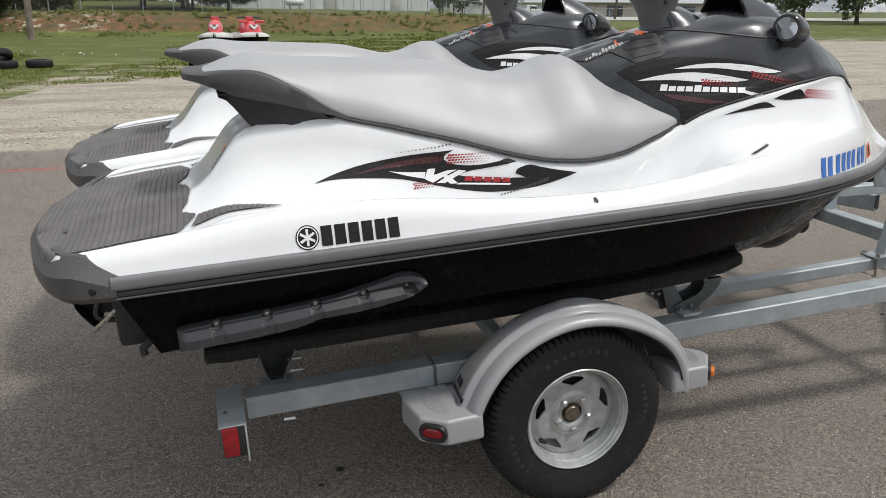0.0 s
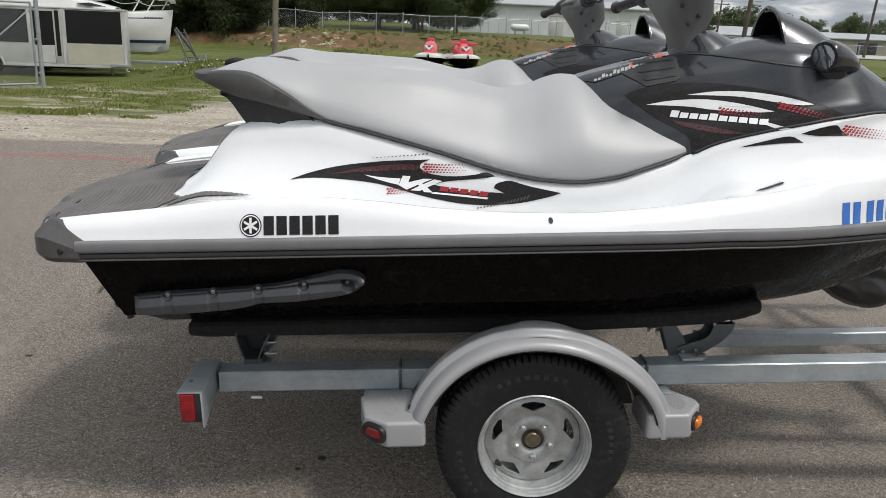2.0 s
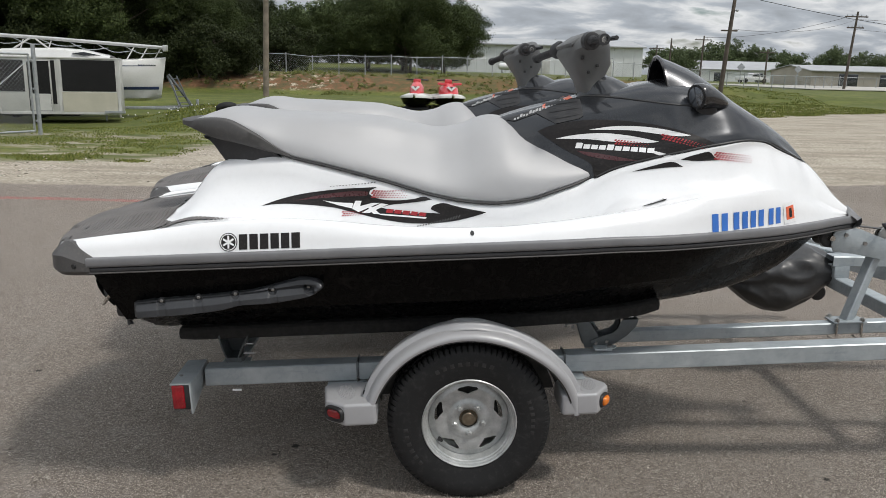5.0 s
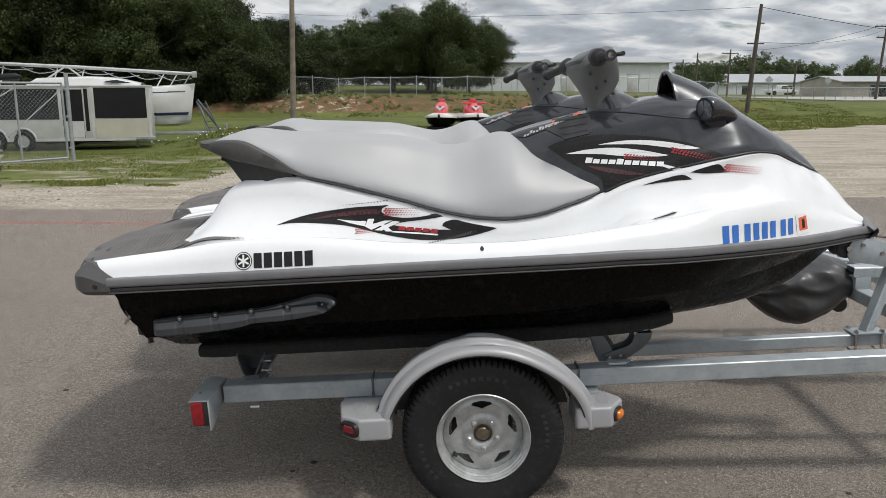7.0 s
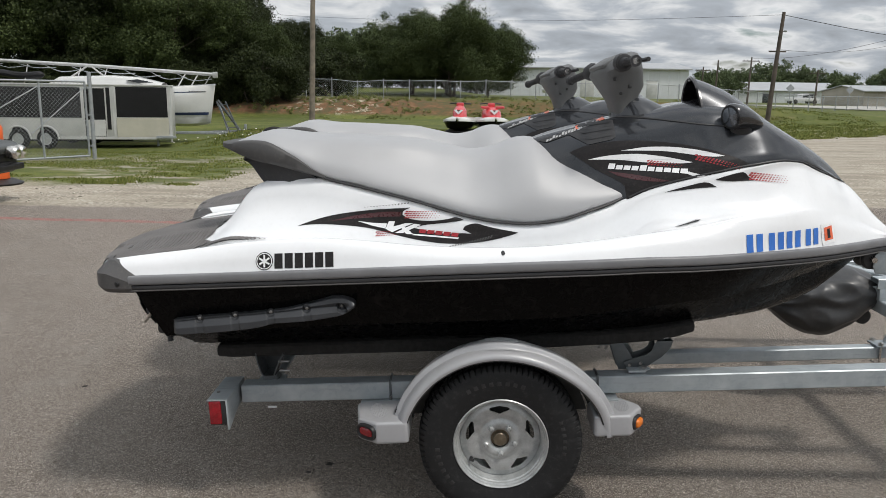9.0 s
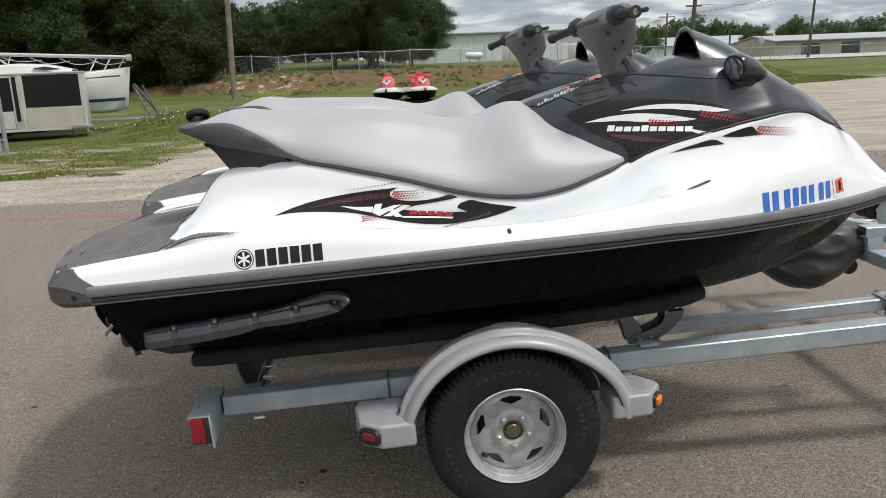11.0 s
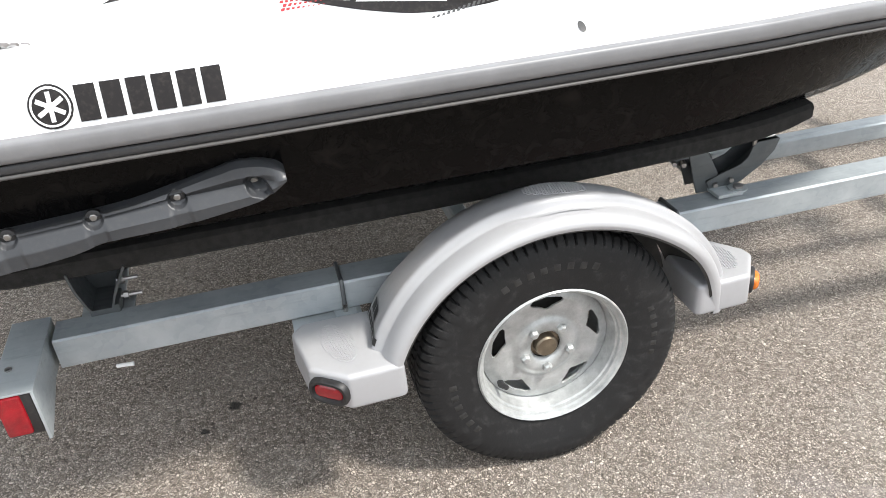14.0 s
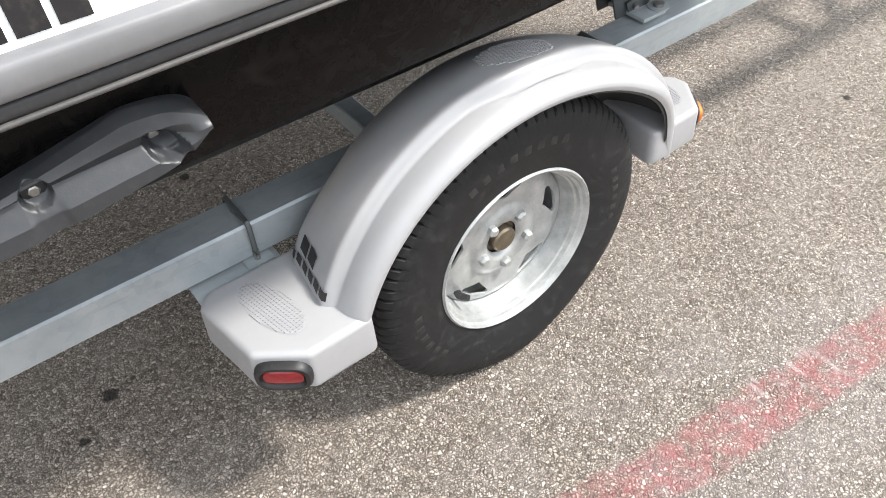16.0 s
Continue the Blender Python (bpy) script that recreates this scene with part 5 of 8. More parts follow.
# the trailer ---------------------------------------------------------------------------------
def build_wheel(parent, side):
    """A galvanised five-window steel wheel with a radial tyre; side -1 faces -y."""
    wheel = new("wheel")
    wheel.parent = parent
    wheel.empty_display_size = 0.1
    tagged(wheel, "galvanised five-window trailer wheel with black radial tyre")
    # tyre: shoulder blocks and grooves are cut by lowering points of the tread
    prof = [(0.168, -0.068), (0.178, -0.082), (0.200, -0.0885), (0.23, -0.0925), (0.252, -0.0930), (0.270, -0.0905), (0.282, -0.0865), (0.2915, -0.080), (0.2985, -0.069), (0.3005, -0.048), (0.292, -0.044), (0.292, -0.038), (0.3015, -0.035), (0.3025, -0.012), (0.293, -0.009), (0.293, 0.009), (0.3025, 0.012)]
    prof = prof + [(r, -w) for r, w in prof[:-3][::-1][1:]]
    prof = [(0.178 + (r - 0.178) * 1.085, w) for r, w in prof]
    n = 504
    rows = []
    for i in range(n):
        a = 2 * math.pi * i / n
        row = []
        for k, (r, w) in enumerate(prof):
            cut = 0.0
            if abs(w) > 0.055 and r > 0.285 and i % 6 == 0:
                cut = 0.0108 if r > 0.305 else 0.0075 if r > 0.295 else 0.003
            elif abs(w) <= 0.055 and r > 0.306 and (i + (3 if w > 0 else 0)) % 6 == 0:
                cut = 0.009
            deep = 0.5 * cut if abs(w) > 0.055 else 0.0
            swell = 1 + 0.13 * max(-math.sin(a), 0.0) ** 8 * smoothstep(0.2, 0.27, r)
            row.append(((r - 0.75 * cut) * math.cos(a), (w - math.copysign(deep, w)) * swell, (r - 0.75 * cut) * math.sin(a)))
        rows.append(row)
    rows.append(rows[0])
    tyre = part("tyre", tidy(loft(rows)), M_TYRE, wheel, "dusty black radial tyre", sharp=28)
    # raised marks on the sidewall, as plain bars
    def mark(name, a0, count, pitch, r0, r1, skip=()):
        for i in range(count):
            if i in skip:
                continue
            a = a0 + pitch * i
            b = box((r1 - r0), 0.003, 0.55 * abs(pitch) * 0.5 * (r0 + r1), 0.0012, (0.5 * (r0 + r1), -0.0915, 0))
            b.transform(Matrix.Rotation(-a, 4, "Y"))
            part(name, b, M_SCUFFED, tyre)
    mark("raised_block", radians(118), 8, -radians(7.0), 0.236, 0.254)
    mark("raised_block", radians(218), 6, -radians(7.0), 0.232, 0.25)
    mark("raised_block", radians(20), 6, -radians(6.0), 0.234, 0.25)
    part("sidewall_ring", tidy(lathe([(0.2675, -0.0845), (0.2695, -0.0885), (0.2715, -0.0845)], 96)), M_TYRE, tyre)
    part("sidewall_ring", tidy(lathe([(0.2165, -0.0865), (0.2185, -0.0905), (0.2205, -0.0875)], 96)), M_TYRE, tyre)
    # rim
    rim = part("rim", tidy(lathe([(0.170, -0.070), (0.179, -0.078), (0.181, -0.084), (0.1775, -0.0875), (0.173, -0.084), (0.1705, -0.077), (0.1655, -0.074), (0.164, -0.066), (0.160, -0.063), (0.158, -0.052), (0.154, -0.022), (0.146, -0.010), (0.144, 0.045), (0.165, 0.055), (0.185, 0.07)], 96)), M_RIM, wheel, "galvanised steel rim", sharp=30)
    bm = bmesh.new()
    depth = smooth_table((0.040, -0.028), (0.044, -0.034), (0.060, -0.038), (0.068, -0.037), (0.078, -0.031), (0.088, -0.030), (0.10, -0.033), (0.125, -0.034), (0.138, -0.030), (0.151, -0.024))
    r_in, r_out, cols = 0.103, 0.133, 8
    inner_r, outer_r = [0.040, 0.043, 0.047, 0.053, 0.060, 0.065, 0.070, 0.075, 0.081, 0.088, 0.097], [0.138, 0.144, 0.151]
    radii = inner_r + [r_in + (r_out - r_in) * i / 18 for i in range(19)] + outer_r

    def half_angle(r):
        f = min(max((r - r_in) / (r_out - r_in), 0.0), 1.0)
        wide = 0.004 + 0.037 * smoothstep(0.0, 0.85, f) ** 0.8
        return (wide * math.sqrt(max(1 - ((f - 0.5) / 0.5) ** 8, 0.0)) * 0.94 + 0.0015) / max(r, r_in)

    for sector in range(5):
        c = math.pi / 2 + 2 * math.pi * sector / 5
        grid = []
        for r in radii:
            a = half_angle(r)
            angles = [-math.pi / 5 + (math.pi / 5 - a) * j / cols for j in range(cols + 1)]
            angles += [a * q for q in (-0.5, 0.0, 0.5)] + [-q for q in angles[::-1]]
            grid.append([bm.verts.new((r * math.cos(c - q), depth(r), r * math.sin(c - q))) for q in angles])
        for k in range(len(radii) - 1):
            inside = r_in - 1e-6 <= radii[k] and radii[k + 1] <= r_out + 1e-6
            for j in range(len(grid[0]) - 1):
                if inside and cols <= j < cols + 4:
                    continue
                bm.faces.new((grid[k][j], grid[k + 1][j], grid[k + 1][j + 1], grid[k][j + 1]))
    for v in [v for v in bm.verts if not v.link_faces]:
        bm.verts.remove(v)
    bmesh.ops.remove_doubles(bm, verts=bm.verts[:], dist=1e-5)
    bmesh.ops.solidify(bm, geom=bm.faces[:], thickness=0.005)
    part("wheel_disc", tidy(bm), M_RIM, rim, "galvanised disc with five windows", sharp=30)
    part("drum", tidy(lathe([(0.0, 0.014), (0.115, 0.014), (0.12, 0.024), (0.12, 0.07)], 40)), M_SHADEDINSIDE, wheel)
    part("hub_cap", tidy(lathe([(0.0, -0.044), (0.023, -0.044), (0.0265, -0.040), (0.028, -0.024), (0.036, -0.024), (0.039, -0.014)], 32)), soiled("bronze_cap", (0.20, 0.165, 0.12), 0.4, 0.7, 0, 0.2, 40), wheel, "dull bronze hub cap", sharp=30)
    for j in range(5):
        a = math.pi / 2 + 2 * math.pi * (j + 0.5) / 5
        nut = part("lug_nut", tidy(lathe([(0.0, -0.055), (0.007, -0.055), (0.0115, -0.050), (0.0128, -0.032)], 6)), M_RIM, wheel, sharp=20)
        nut.matrix_basis = pose(0.057 * math.cos(a), 0, 0.057 * math.sin(a), 0, 20 * j, 0)
    va = radians(214)
    part("valve_stem", tube([(0.132 * math.cos(va), -0.02, 0.132 * math.sin(va)), (0.138 * math.cos(va), -0.045, 0.138 * math.sin(va)), (0.128 * math.cos(va), -0.064, 0.13 * math.sin(va))], [0.0085, 0.008, 0.006]), M_GROOVE, wheel)
    part("balance_tape", box(0.013, 0.002, 0.022, 0.0, (-0.048, -0.0365, 0.098), Euler((0, -0.45, 0)).to_matrix()), M_DECALWHITE, wheel)
    if side > 0:
        wheel.matrix_basis = pose(0, 0, 0, 0, 0, 180)
    return wheel


def build_fender(parent, side):
    """A silver plastic fender: a ribbed arch between two steps with lamps. Built for the side that faces -y."""
    f = new("fender")
    f.parent = parent
    f.empty_display_size = 0.1
    tagged(f, "silver plastic trailer fender with step pads")
    prof = [(0.125, -0.030), (0.120, -0.012), (0.100, 0.004), (0.072, 0.018), (0.048, 0.026), (0.022, 0.031), (0.000, 0.034), (-0.012, 0.0362), (-0.020, 0.0362), (-0.026, 0.0315), (-0.031, 0.023), (-0.036, 0.0185), (-0.043, 0.0185), (-0.055, 0.0178), (-0.068, 0.0150), (-0.079, 0.0095), (-0.086, 0.002), (-0.088, -0.006)]
    rows_o, rows_i = [], []
    for i in range(73):
        deg = 2.5 + (171 - 2.5) * i / 72
        a = radians(deg)
        # the pressed recess outside the crest closes at both feet
        close = max(smoothstep(160, 165, deg), smoothstep(12, 8, deg))
        # the arch reaches further in front of the wheel than behind it
        reach = 0.045 * max(math.cos(a), 0.0)
        ro, ri = [], []
        broad = smoothstep(132, 158, deg)
        for w, h in prof:
            if w > 0:
                h += (0.034 - 0.12 * w - h) * broad * smoothstep(0.125, 0.10, w)
            if w < -0.026:
                h += (0.034 - 0.5 * abs(w + 0.026) - h) * close * (1 if w > -0.080 else 0.3)
            rx, rz = 0.375 + reach + h, 0.362 + h
            bulge = 0.0045 * smoothstep(1.3, 0.8, math.hypot((w - 0.012) / 0.050, (a - 1.513) / 0.24))
            if -0.048 < w < 0.002:
                w -= 0.016 * smoothstep(0.34, 0.10, abs(a - 1.513))
            if w < 0:
                w *= 1 - 0.58 * smoothstep(radians(58), radians(4), a)
            ro.append(((rx + bulge) * math.cos(a), w, (rz + bulge) * math.sin(a)))
            ri.append(((rx - 0.008) * math.cos(a), w * 0.96, (rz - 0.008) * math.sin(a)))
        rows_o.append(catmull(ro, 3))
        rows_i.append(catmull(ri, 3))
    bm = loft([o + i[::-1] for o, i in zip(rows_o, rows_i)], True, True)
    arch = part("arch", tidy(bm), M_FENDER, f, "silver moulded fender arch", sharp=45)
    # Dark copy of the arch's inner skin, for the shade beneath it.
    part("arch_shade_skin", tidy(loft([[(x * 0.985, y * 0.95, z * 0.985) for x, y, z in r] for r in rows_i])), M_SHADEDINSIDE, f)
    # inner wall: a dark sheet, the shade inside the arch in its colour
    part("inner_wall", prism([(0.36 * math.cos(radians(a)), 0.355 * math.sin(radians(a))) for a in range(12, 169, 6)], 0.104, 0.110, "y"), M_SHADEDINSIDE, f)

    def pad(points_at, normal, name, ru, rv, u_dir, centre):
        """An oval patch of small square studs."""
        n = Vector(normal).normalized()
        u = (Vector(u_dir) - n * Vector(u_dir).dot(n)).normalized()
        v = n.cross(u)
        c = Vector(centre)
        bm = bmesh.new()
        rings = [[bm.verts.new(points_at(c + u * ru * q * math.cos(t) + v * rv * q * math.sin(t), 0.0008)) for t in (2 * math.pi * i / 40 for i in range(40))] for q in (1.0, 0.8, 0.6, 0.4, 0.2)]
        for a, b in zip(rings, rings[1:]):
            for i in range(40):
                bm.faces.new((a[i], a[(i + 1) % 40], b[(i + 1) % 40], b[i]))
        bm.faces.new(rings[-1])
        base = part(name, bm, M_PAD, f, "studded oval non-slip pad")
        bm = bmesh.new()
        s = 0.0062
        for i in range(-int(ru / s), int(ru / s) + 1):
            for j in range(-int(rv / s), int(rv / s) + 1):
                if (i * s / ru) ** 2 + (j * s / rv) ** 2 < 0.92:
                    q = [points_at(c + u * (i * s + a) + v * (j * s + b), hh) for hh, e in ((0.0004, 0.0026), (0.0024, 0.0018)) for a, b in ((-e, -e), (e, -e), (e, e), (-e, e))]
                    w = [bm.verts.new(p) for p in q]
                    for k in range(4):
                        bm.faces.new((w[k], w[(k + 1) % 4], w[4 + (k + 1) % 4], w[4 + k]))
                    bm.faces.new(w[4:])
        tagged(part("studs", bm, M_PAD, base), kind="stuff")

    def oval(rings, centre, turn):
        """A domed plate with rounded ends: rings of (half width, half height, depth)."""
        rows = []
        for hw, hh, dd in rings:
            row = []
            for j in range(32):
                t = 2 * math.pi * j / 32
                c, q = math.cos(t), math.sin(t)
                row.append(Vector(centre) + turn @ Vector((hw * math.copysign(abs(c) ** 0.6, c), hh * math.copysign(abs(q) ** 0.75, q), dd)))
            rows.append(row)
        return tidy(loft(rows, True, True))

    arch_t = tree_of(arch)

    def on_arch(p, lift):
        q, nn, _, _ = arch_t.ray_cast(p + Vector((0, 0, 0.3)), Vector((0, 0, -1)))
        return (q + Vector((0, 0, lift))) if q else p
    pad(on_arch, (0, 0, 1), "arch_pad", 0.071, 0.036, (1, -0.2, 0), (0.023, 0.014, 0.40))

    # steps, with their lamps set into the slanting corners
    rear = [(-0.335, 0.128), (-0.522, 0.128), (-0.550, 0.100), (-0.529, -0.037), (-0.455, -0.093), (-0.335, -0.091)]
    front = [(0.36, 0.150), (0.492, 0.150), (0.552, 0.078), (0.556, 0.046), (0.498, -0.034), (0.36, -0.038)]

    def inset(plan, d):
        """The plan with every side moved inwards by d."""
        c = sum((Vector(p) for p in plan), Vector((0, 0))) / len(plan)
        sides = []
        for p, q in zip(plan, plan[1:] + plan[:1]):
            p, q = Vector(p), Vector(q)
            e = (q - p).normalized()
            n = Vector((-e.y, e.x))
            n = n if n.dot(c - p) > 0 else -n
            sides.append((p + n * d, e))
        out = []
        for (p, e), (q, g) in zip(sides[-1:] + sides[:-1], sides):
            k = ((q.x - p.x) * g.y - (q.y - p.y) * g.x) / (e.x * g.y - e.y * g.x)
            out.append(p + e * k)
        return out

    def rounded(plan, r):
        """The plan with rounded corners, and a point beside each rounding."""
        out = []
        n = len(plan)
        for i in range(n):
            p, q, u = Vector(plan[i - 1]), Vector(plan[i]), Vector(plan[(i + 1) % n])
            e, g = (p - q).normalized(), (u - q).normalized()
            half = e.angle(g) / 2
            t = r / math.tan(half)
            a, b = q + e * t, q + g * t
            out.append(a + e * 0.004)
            for k in range(6):
                f = k / 5
                out.append((1 - f) ** 2 * a + 2 * f * (1 - f) * q + f * f * b)
            out.append(b + g * 0.004)
        return out

    for name, plan, top, bot, sgn in (("rear_step", rear, 0.121, 0.036, -1), ("front_step", front, 0.101, 0.018, 1)):
        r = 0.011
        levels = [(bot, 0.006), (bot + 0.005, 0.001), (bot + 0.010, 0.0), (top - r - 0.004, 0.002)]
        levels += [(top - r + r * math.sin(k * math.pi / 10), 0.002 + r - r * math.cos(k * math.pi / 10)) for k in range(6)]
        levels += [(top, 0.002 + r + 0.005), (top, 0.002 + r + 0.012)]
        rings = [[(p.x, p.y, z) for p in rounded(inset(plan, d), max(0.017 - 0.5 * d, 0.004))] for z, d in levels]
        part(name, tidy(loft(rings, True, True)), M_FENDER, f, "silver moulded fender step", sharp=50)
        pad(lambda p, lift, t=top: Vector((p.x, p.y, t + lift)), (0, 0, 1), "step_pad", 0.076 if sgn < 0 else 0.056, 0.033 if sgn < 0 else 0.028, (-0.2 if sgn < 0 else 0.13, 1, 0), (-0.455 if sgn < 0 else 0.480, 0.028 if sgn < 0 else 0.058, top))
    # red lamp
    a, b = Vector((-0.529, -0.037, 0)), Vector((-0.455, -0.093, 0))
    mid, d = (a + b) / 2, (b - a).normalized()
    frame_m = Matrix((d, Vector((0, 0, 1)), d.cross(Vector((0, 0, 1))))).transposed()
    out = frame_m.col[2] if frame_m.col[2].dot(Vector((-1, -1, 0))) > 0 else -frame_m.col[2]
    facing = Matrix((d, Vector((0, 0, 1)), out)).transposed()
    lamp = part("side_lamp", oval(((0.045, 0.030, -0.006), (0.045, 0.030, 0.007), (0.042, 0.027, 0.012), (0.036, 0.0215, 0.012), (0.033, 0.0175, 0.006)), mid + Vector((0, 0, 0.077)), facing), M_GROOVE, f, "red side marker lamp in a black bezel")
    part("lens", oval(((0.0335, 0.0182, 0.004), (0.031, 0.0155, 0.0085), (0.022, 0.010, 0.0105), (0.006, 0.003, 0.0112)), mid + Vector((0, 0, 0.077)), facing), M_DEEPRED, lamp)
    a, b = Vector((0.556, 0.046, 0)), Vector((0.498, -0.034, 0))
    mid, d = (a + b) / 2, (b - a).normalized()
    frame_m = Matrix((d, Vector((0, 0, 1)), d.cross(Vector((0, 0, 1))))).transposed()
    out = frame_m.col[2] if frame_m.col[2].x > 0 else -frame_m.col[2]
    facing = Matrix((d, Vector((0, 0, 1)), out)).transposed()
    lamp = part("front_lamp", oval(((0.034, 0.027, -0.006), (0.034, 0.027, 0.004), (0.031, 0.024, 0.008), (0.027, 0.019, 0.009)), mid + Vector((0, 0, 0.058)), facing), M_GROOVE, f, "amber marker lamp in a black bezel")
    part("lens", oval(((0.0265, 0.0185, 0.008), (0.025, 0.017, 0.015), (0.018, 0.012, 0.020), (0.005, 0.003, 0.022)), mid + Vector((0, 0, 0.058)), facing), M_AMBER, lamp)
    # maker's mark on the foot of the arch, as plain blocks
    def on_foot(u, v):
        q, nn, _, _ = arch_t.ray_cast(Vector((-0.9, u, v)), Vector((1, 0, 0)))
        return q + Vector((-0.002, 0, 0.001)) if q else None
    for i in range(8):
        u0, v0, w, h = (0.078 - 0.029 * i, 0.158, 0.024, 0.024) if i < 2 else (0.104 - 0.0225 * (i - 2), 0.134, 0.017, 0.016)
        bm = bmesh.new()
        g = [[on_foot(u0 - w * p / 3, v0 + h * q / 3 - 0.004 * p / 3) for p in range(4)] for q in range(4)]
        if all(all(r) for r in g):
            part("mark_block", loft(g, bm=bm), M_GROOVE, arch, "dark maker's mark block")
        else:
            bm.free()
    if side > 0:
        f.matrix_basis = pose(0, 0, 0) @ Matrix.Diagonal((1, -1, 1, 1))
    return f


def hollow_beam(a, b, w, h, wall=0.005, bevel=0.0042):
    """A square steel tube from a to b, w wide, h high, open at the ends."""
    a, b = Vector(a), Vector(b)
    d = (b - a).normalized()
    s = Vector((-d.y, d.x, 0)).normalized()
    u = d.cross(s) if d.cross(s).z > 0 else -d.cross(s)

    def ring(c, k):
        out = []
        for sx, sz in ((1, 1), (-1, 1), (-1, -1), (1, -1)):
            for q in (1, 0) if sx * sz > 0 else (0, 1):
                ox = w / 2 - k - (bevel * (1 - q))
                oz = h / 2 - k - (bevel * q)
                out.append(c + s * sx * ox + u * sz * oz)
        return out
    bm = loft([ring(a, wall), ring(a, 0), ring(b, 0), ring(b, wall), ring(a.lerp(b, 0.97), wall)], True)
    inner = loft([ring(a, wall), ring(a.lerp(b, 0.1), wall)], True)
    return tidy(join(bm, inner))


def build_trailer():
    tr = thing("boat_trailer", RIG, "galvanised double watercraft trailer with silver fenders", "trailer")
    mid = 1.13
    for side in (-1, 1):
        y = mid + side * (mid - 0.19)
        rail = part("side_rail", hollow_beam((-1.02, y, 0.151), (2.6, y, 0.151), 0.078, 0.072), M_GALV, tr, "galvanised square steel side rail", sharp=30)
        # tail plate with lamp
        o = side
        e = y + o * 0.20
        outline = [(y - o * 0.045, 0.194), (y + o * 0.07, 0.194), (e, 0.190), (e, 0.072), (e - o * 0.012, 0.070), (y + o * 0.06, 0.112), (y - o * 0.045, 0.112)]
        plate = part("tail_plate", prism(outline, -1.036, -1.030, "x", 0.001), M_GALV, tr, "galvanised tail lamp bracket", sharp=30)
        part("plate_top", box(0.078, 0.245, 0.005, 0.0015, (-1.068, y + o * 0.0775, 0.193), Euler((-o * 0.012, 0, 0)).to_matrix()), M_GALV, plate, sharp=20)
        part("plate_bolt", tube([(-1.085, y + o * 0.12, 0.194), (-1.085, y + o * 0.12, 0.199)], 0.007, 6), M_BOLT, plate)
        lamp = part("tail_lamp", box(0.064, 0.10, 0.10, 0.004, (-1.068, e - o * 0.052, 0.140)), M_GROOVE, tr, "square red tail lamp")
        part("lens", box(0.046, 0.10, 0.092, 0.005, (-1.078, e - o * 0.046, 0.142)), M_RED, lamp)
        # shackles that hold the fender
        for x in (-0.419, 0.405):
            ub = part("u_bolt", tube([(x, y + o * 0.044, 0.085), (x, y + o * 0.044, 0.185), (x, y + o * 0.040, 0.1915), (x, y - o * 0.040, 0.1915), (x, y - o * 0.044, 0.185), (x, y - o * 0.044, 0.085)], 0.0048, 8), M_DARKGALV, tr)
            part("u_bolt_foot", box(0.05, 0.12, 0.006, 0.002, (x, y + o * 0.0, 0.111)), M_GALV, ub)
            for q in (-0.044, 0.044):
                part("u_bolt_nut", tube([(x, y + q, 0.108), (x, y + q, 0.097)], 0.0085, 6), M_BOLT, ub)
                part("u_bolt_sleeve", tube([(x, y + q, 0.114), (x, y + q, 0.134)], 0.0062, 8), M_STEEL, ub)
        part("fender_bracket", box(0.155, 0.075, 0.006, 0.002, (-0.462, y + o * 0.045, 0.1085)), M_GALV, tr, "flat galvanised fender bracket")
        part("fender_bracket", box(0.10, 0.075, 0.006, 0.002, (0.43, y + o * 0.045, 0.1045)), M_GALV, tr, "flat galvanised fender bracket")
        part("wire_stub", tube([(-0.915, y + o * 0.045, 0.098), (-0.880, y + o * 0.05, 0.099)], 0.0045), M_DECALWHITE, tr)
        # axle side
        hold = new("wheel_station")
        hold.parent = tr
        hold.empty_display_size = 0.1
        fen = build_fender(tr, side)
        fen.matrix_basis = pose(0, 0 if side < 0 else 2 * mid, 0) @ fen.matrix_basis
        wh = build_wheel(tr, side)
        wh.matrix_basis = pose(0.008, 0.045 if side < 0 else 2 * mid - 0.045, 0) @ wh.matrix_basis
        bpy.data.objects.remove(hold)
        # bunks under each craft, on brackets
        for by in (mid + side * 0.64 - 0.24, mid + side * 0.64 + 0.24):
            lean = 0.12 if by < mid + side * 0.64 else -0.12
            low = smooth_table((-1.125, 0.300), (0.15, 0.304), (0.5, 0.314), (0.65, 0.323), (0.80, 0.350))
            rows = []
            for x in stations(-1.125, 0.80, 30, -1.12, 0.795):
                k = 0.012 if x in (-1.125, 0.80) else 0.004 if x in (-1.12, 0.795) else 0.0
                rows.append([(x, by + u, low(x) + v + lean * u * 0.6) for u, v in ((-0.045 + k, k), (-0.036 + k, k - 0.009), (0.036 - k, k - 0.009), (0.045 - k, k), (0.045 - k, 0.033 - k), (0.036 - k, 0.042 - k), (-0.036 + k, 0.042 - k), (-0.045 + k, 0.033 - k))])
            bunk = part("bunk", tidy(loft(rows, True, True)), M_CARPET, tr, "black carpeted bunk board")
            # rear bracket: a channel with spreading walls on a short foot
            wall = [(-0.968, 0.304), (-0.962, 0.262), (-0.950, 0.222), (-0.940, 0.205), (-0.897, 0.205), (-0.886, 0.232), (-0.868, 0.268), (-0.850, 0.300)]

            def sheet(run, y0, y1, t):
                """A bent sheet of thickness t along a run of (x, z), from y0 to y1."""
                v = [Vector((p[0], 0, p[1])) for p in run]
                rows = []
                for i, p in enumerate(v):
                    d = (v[min(i + 1, len(v) - 1)] - v[max(i - 1, 0)]).normalized()
                    n = Vector((-d.z, 0, d.x)) * t
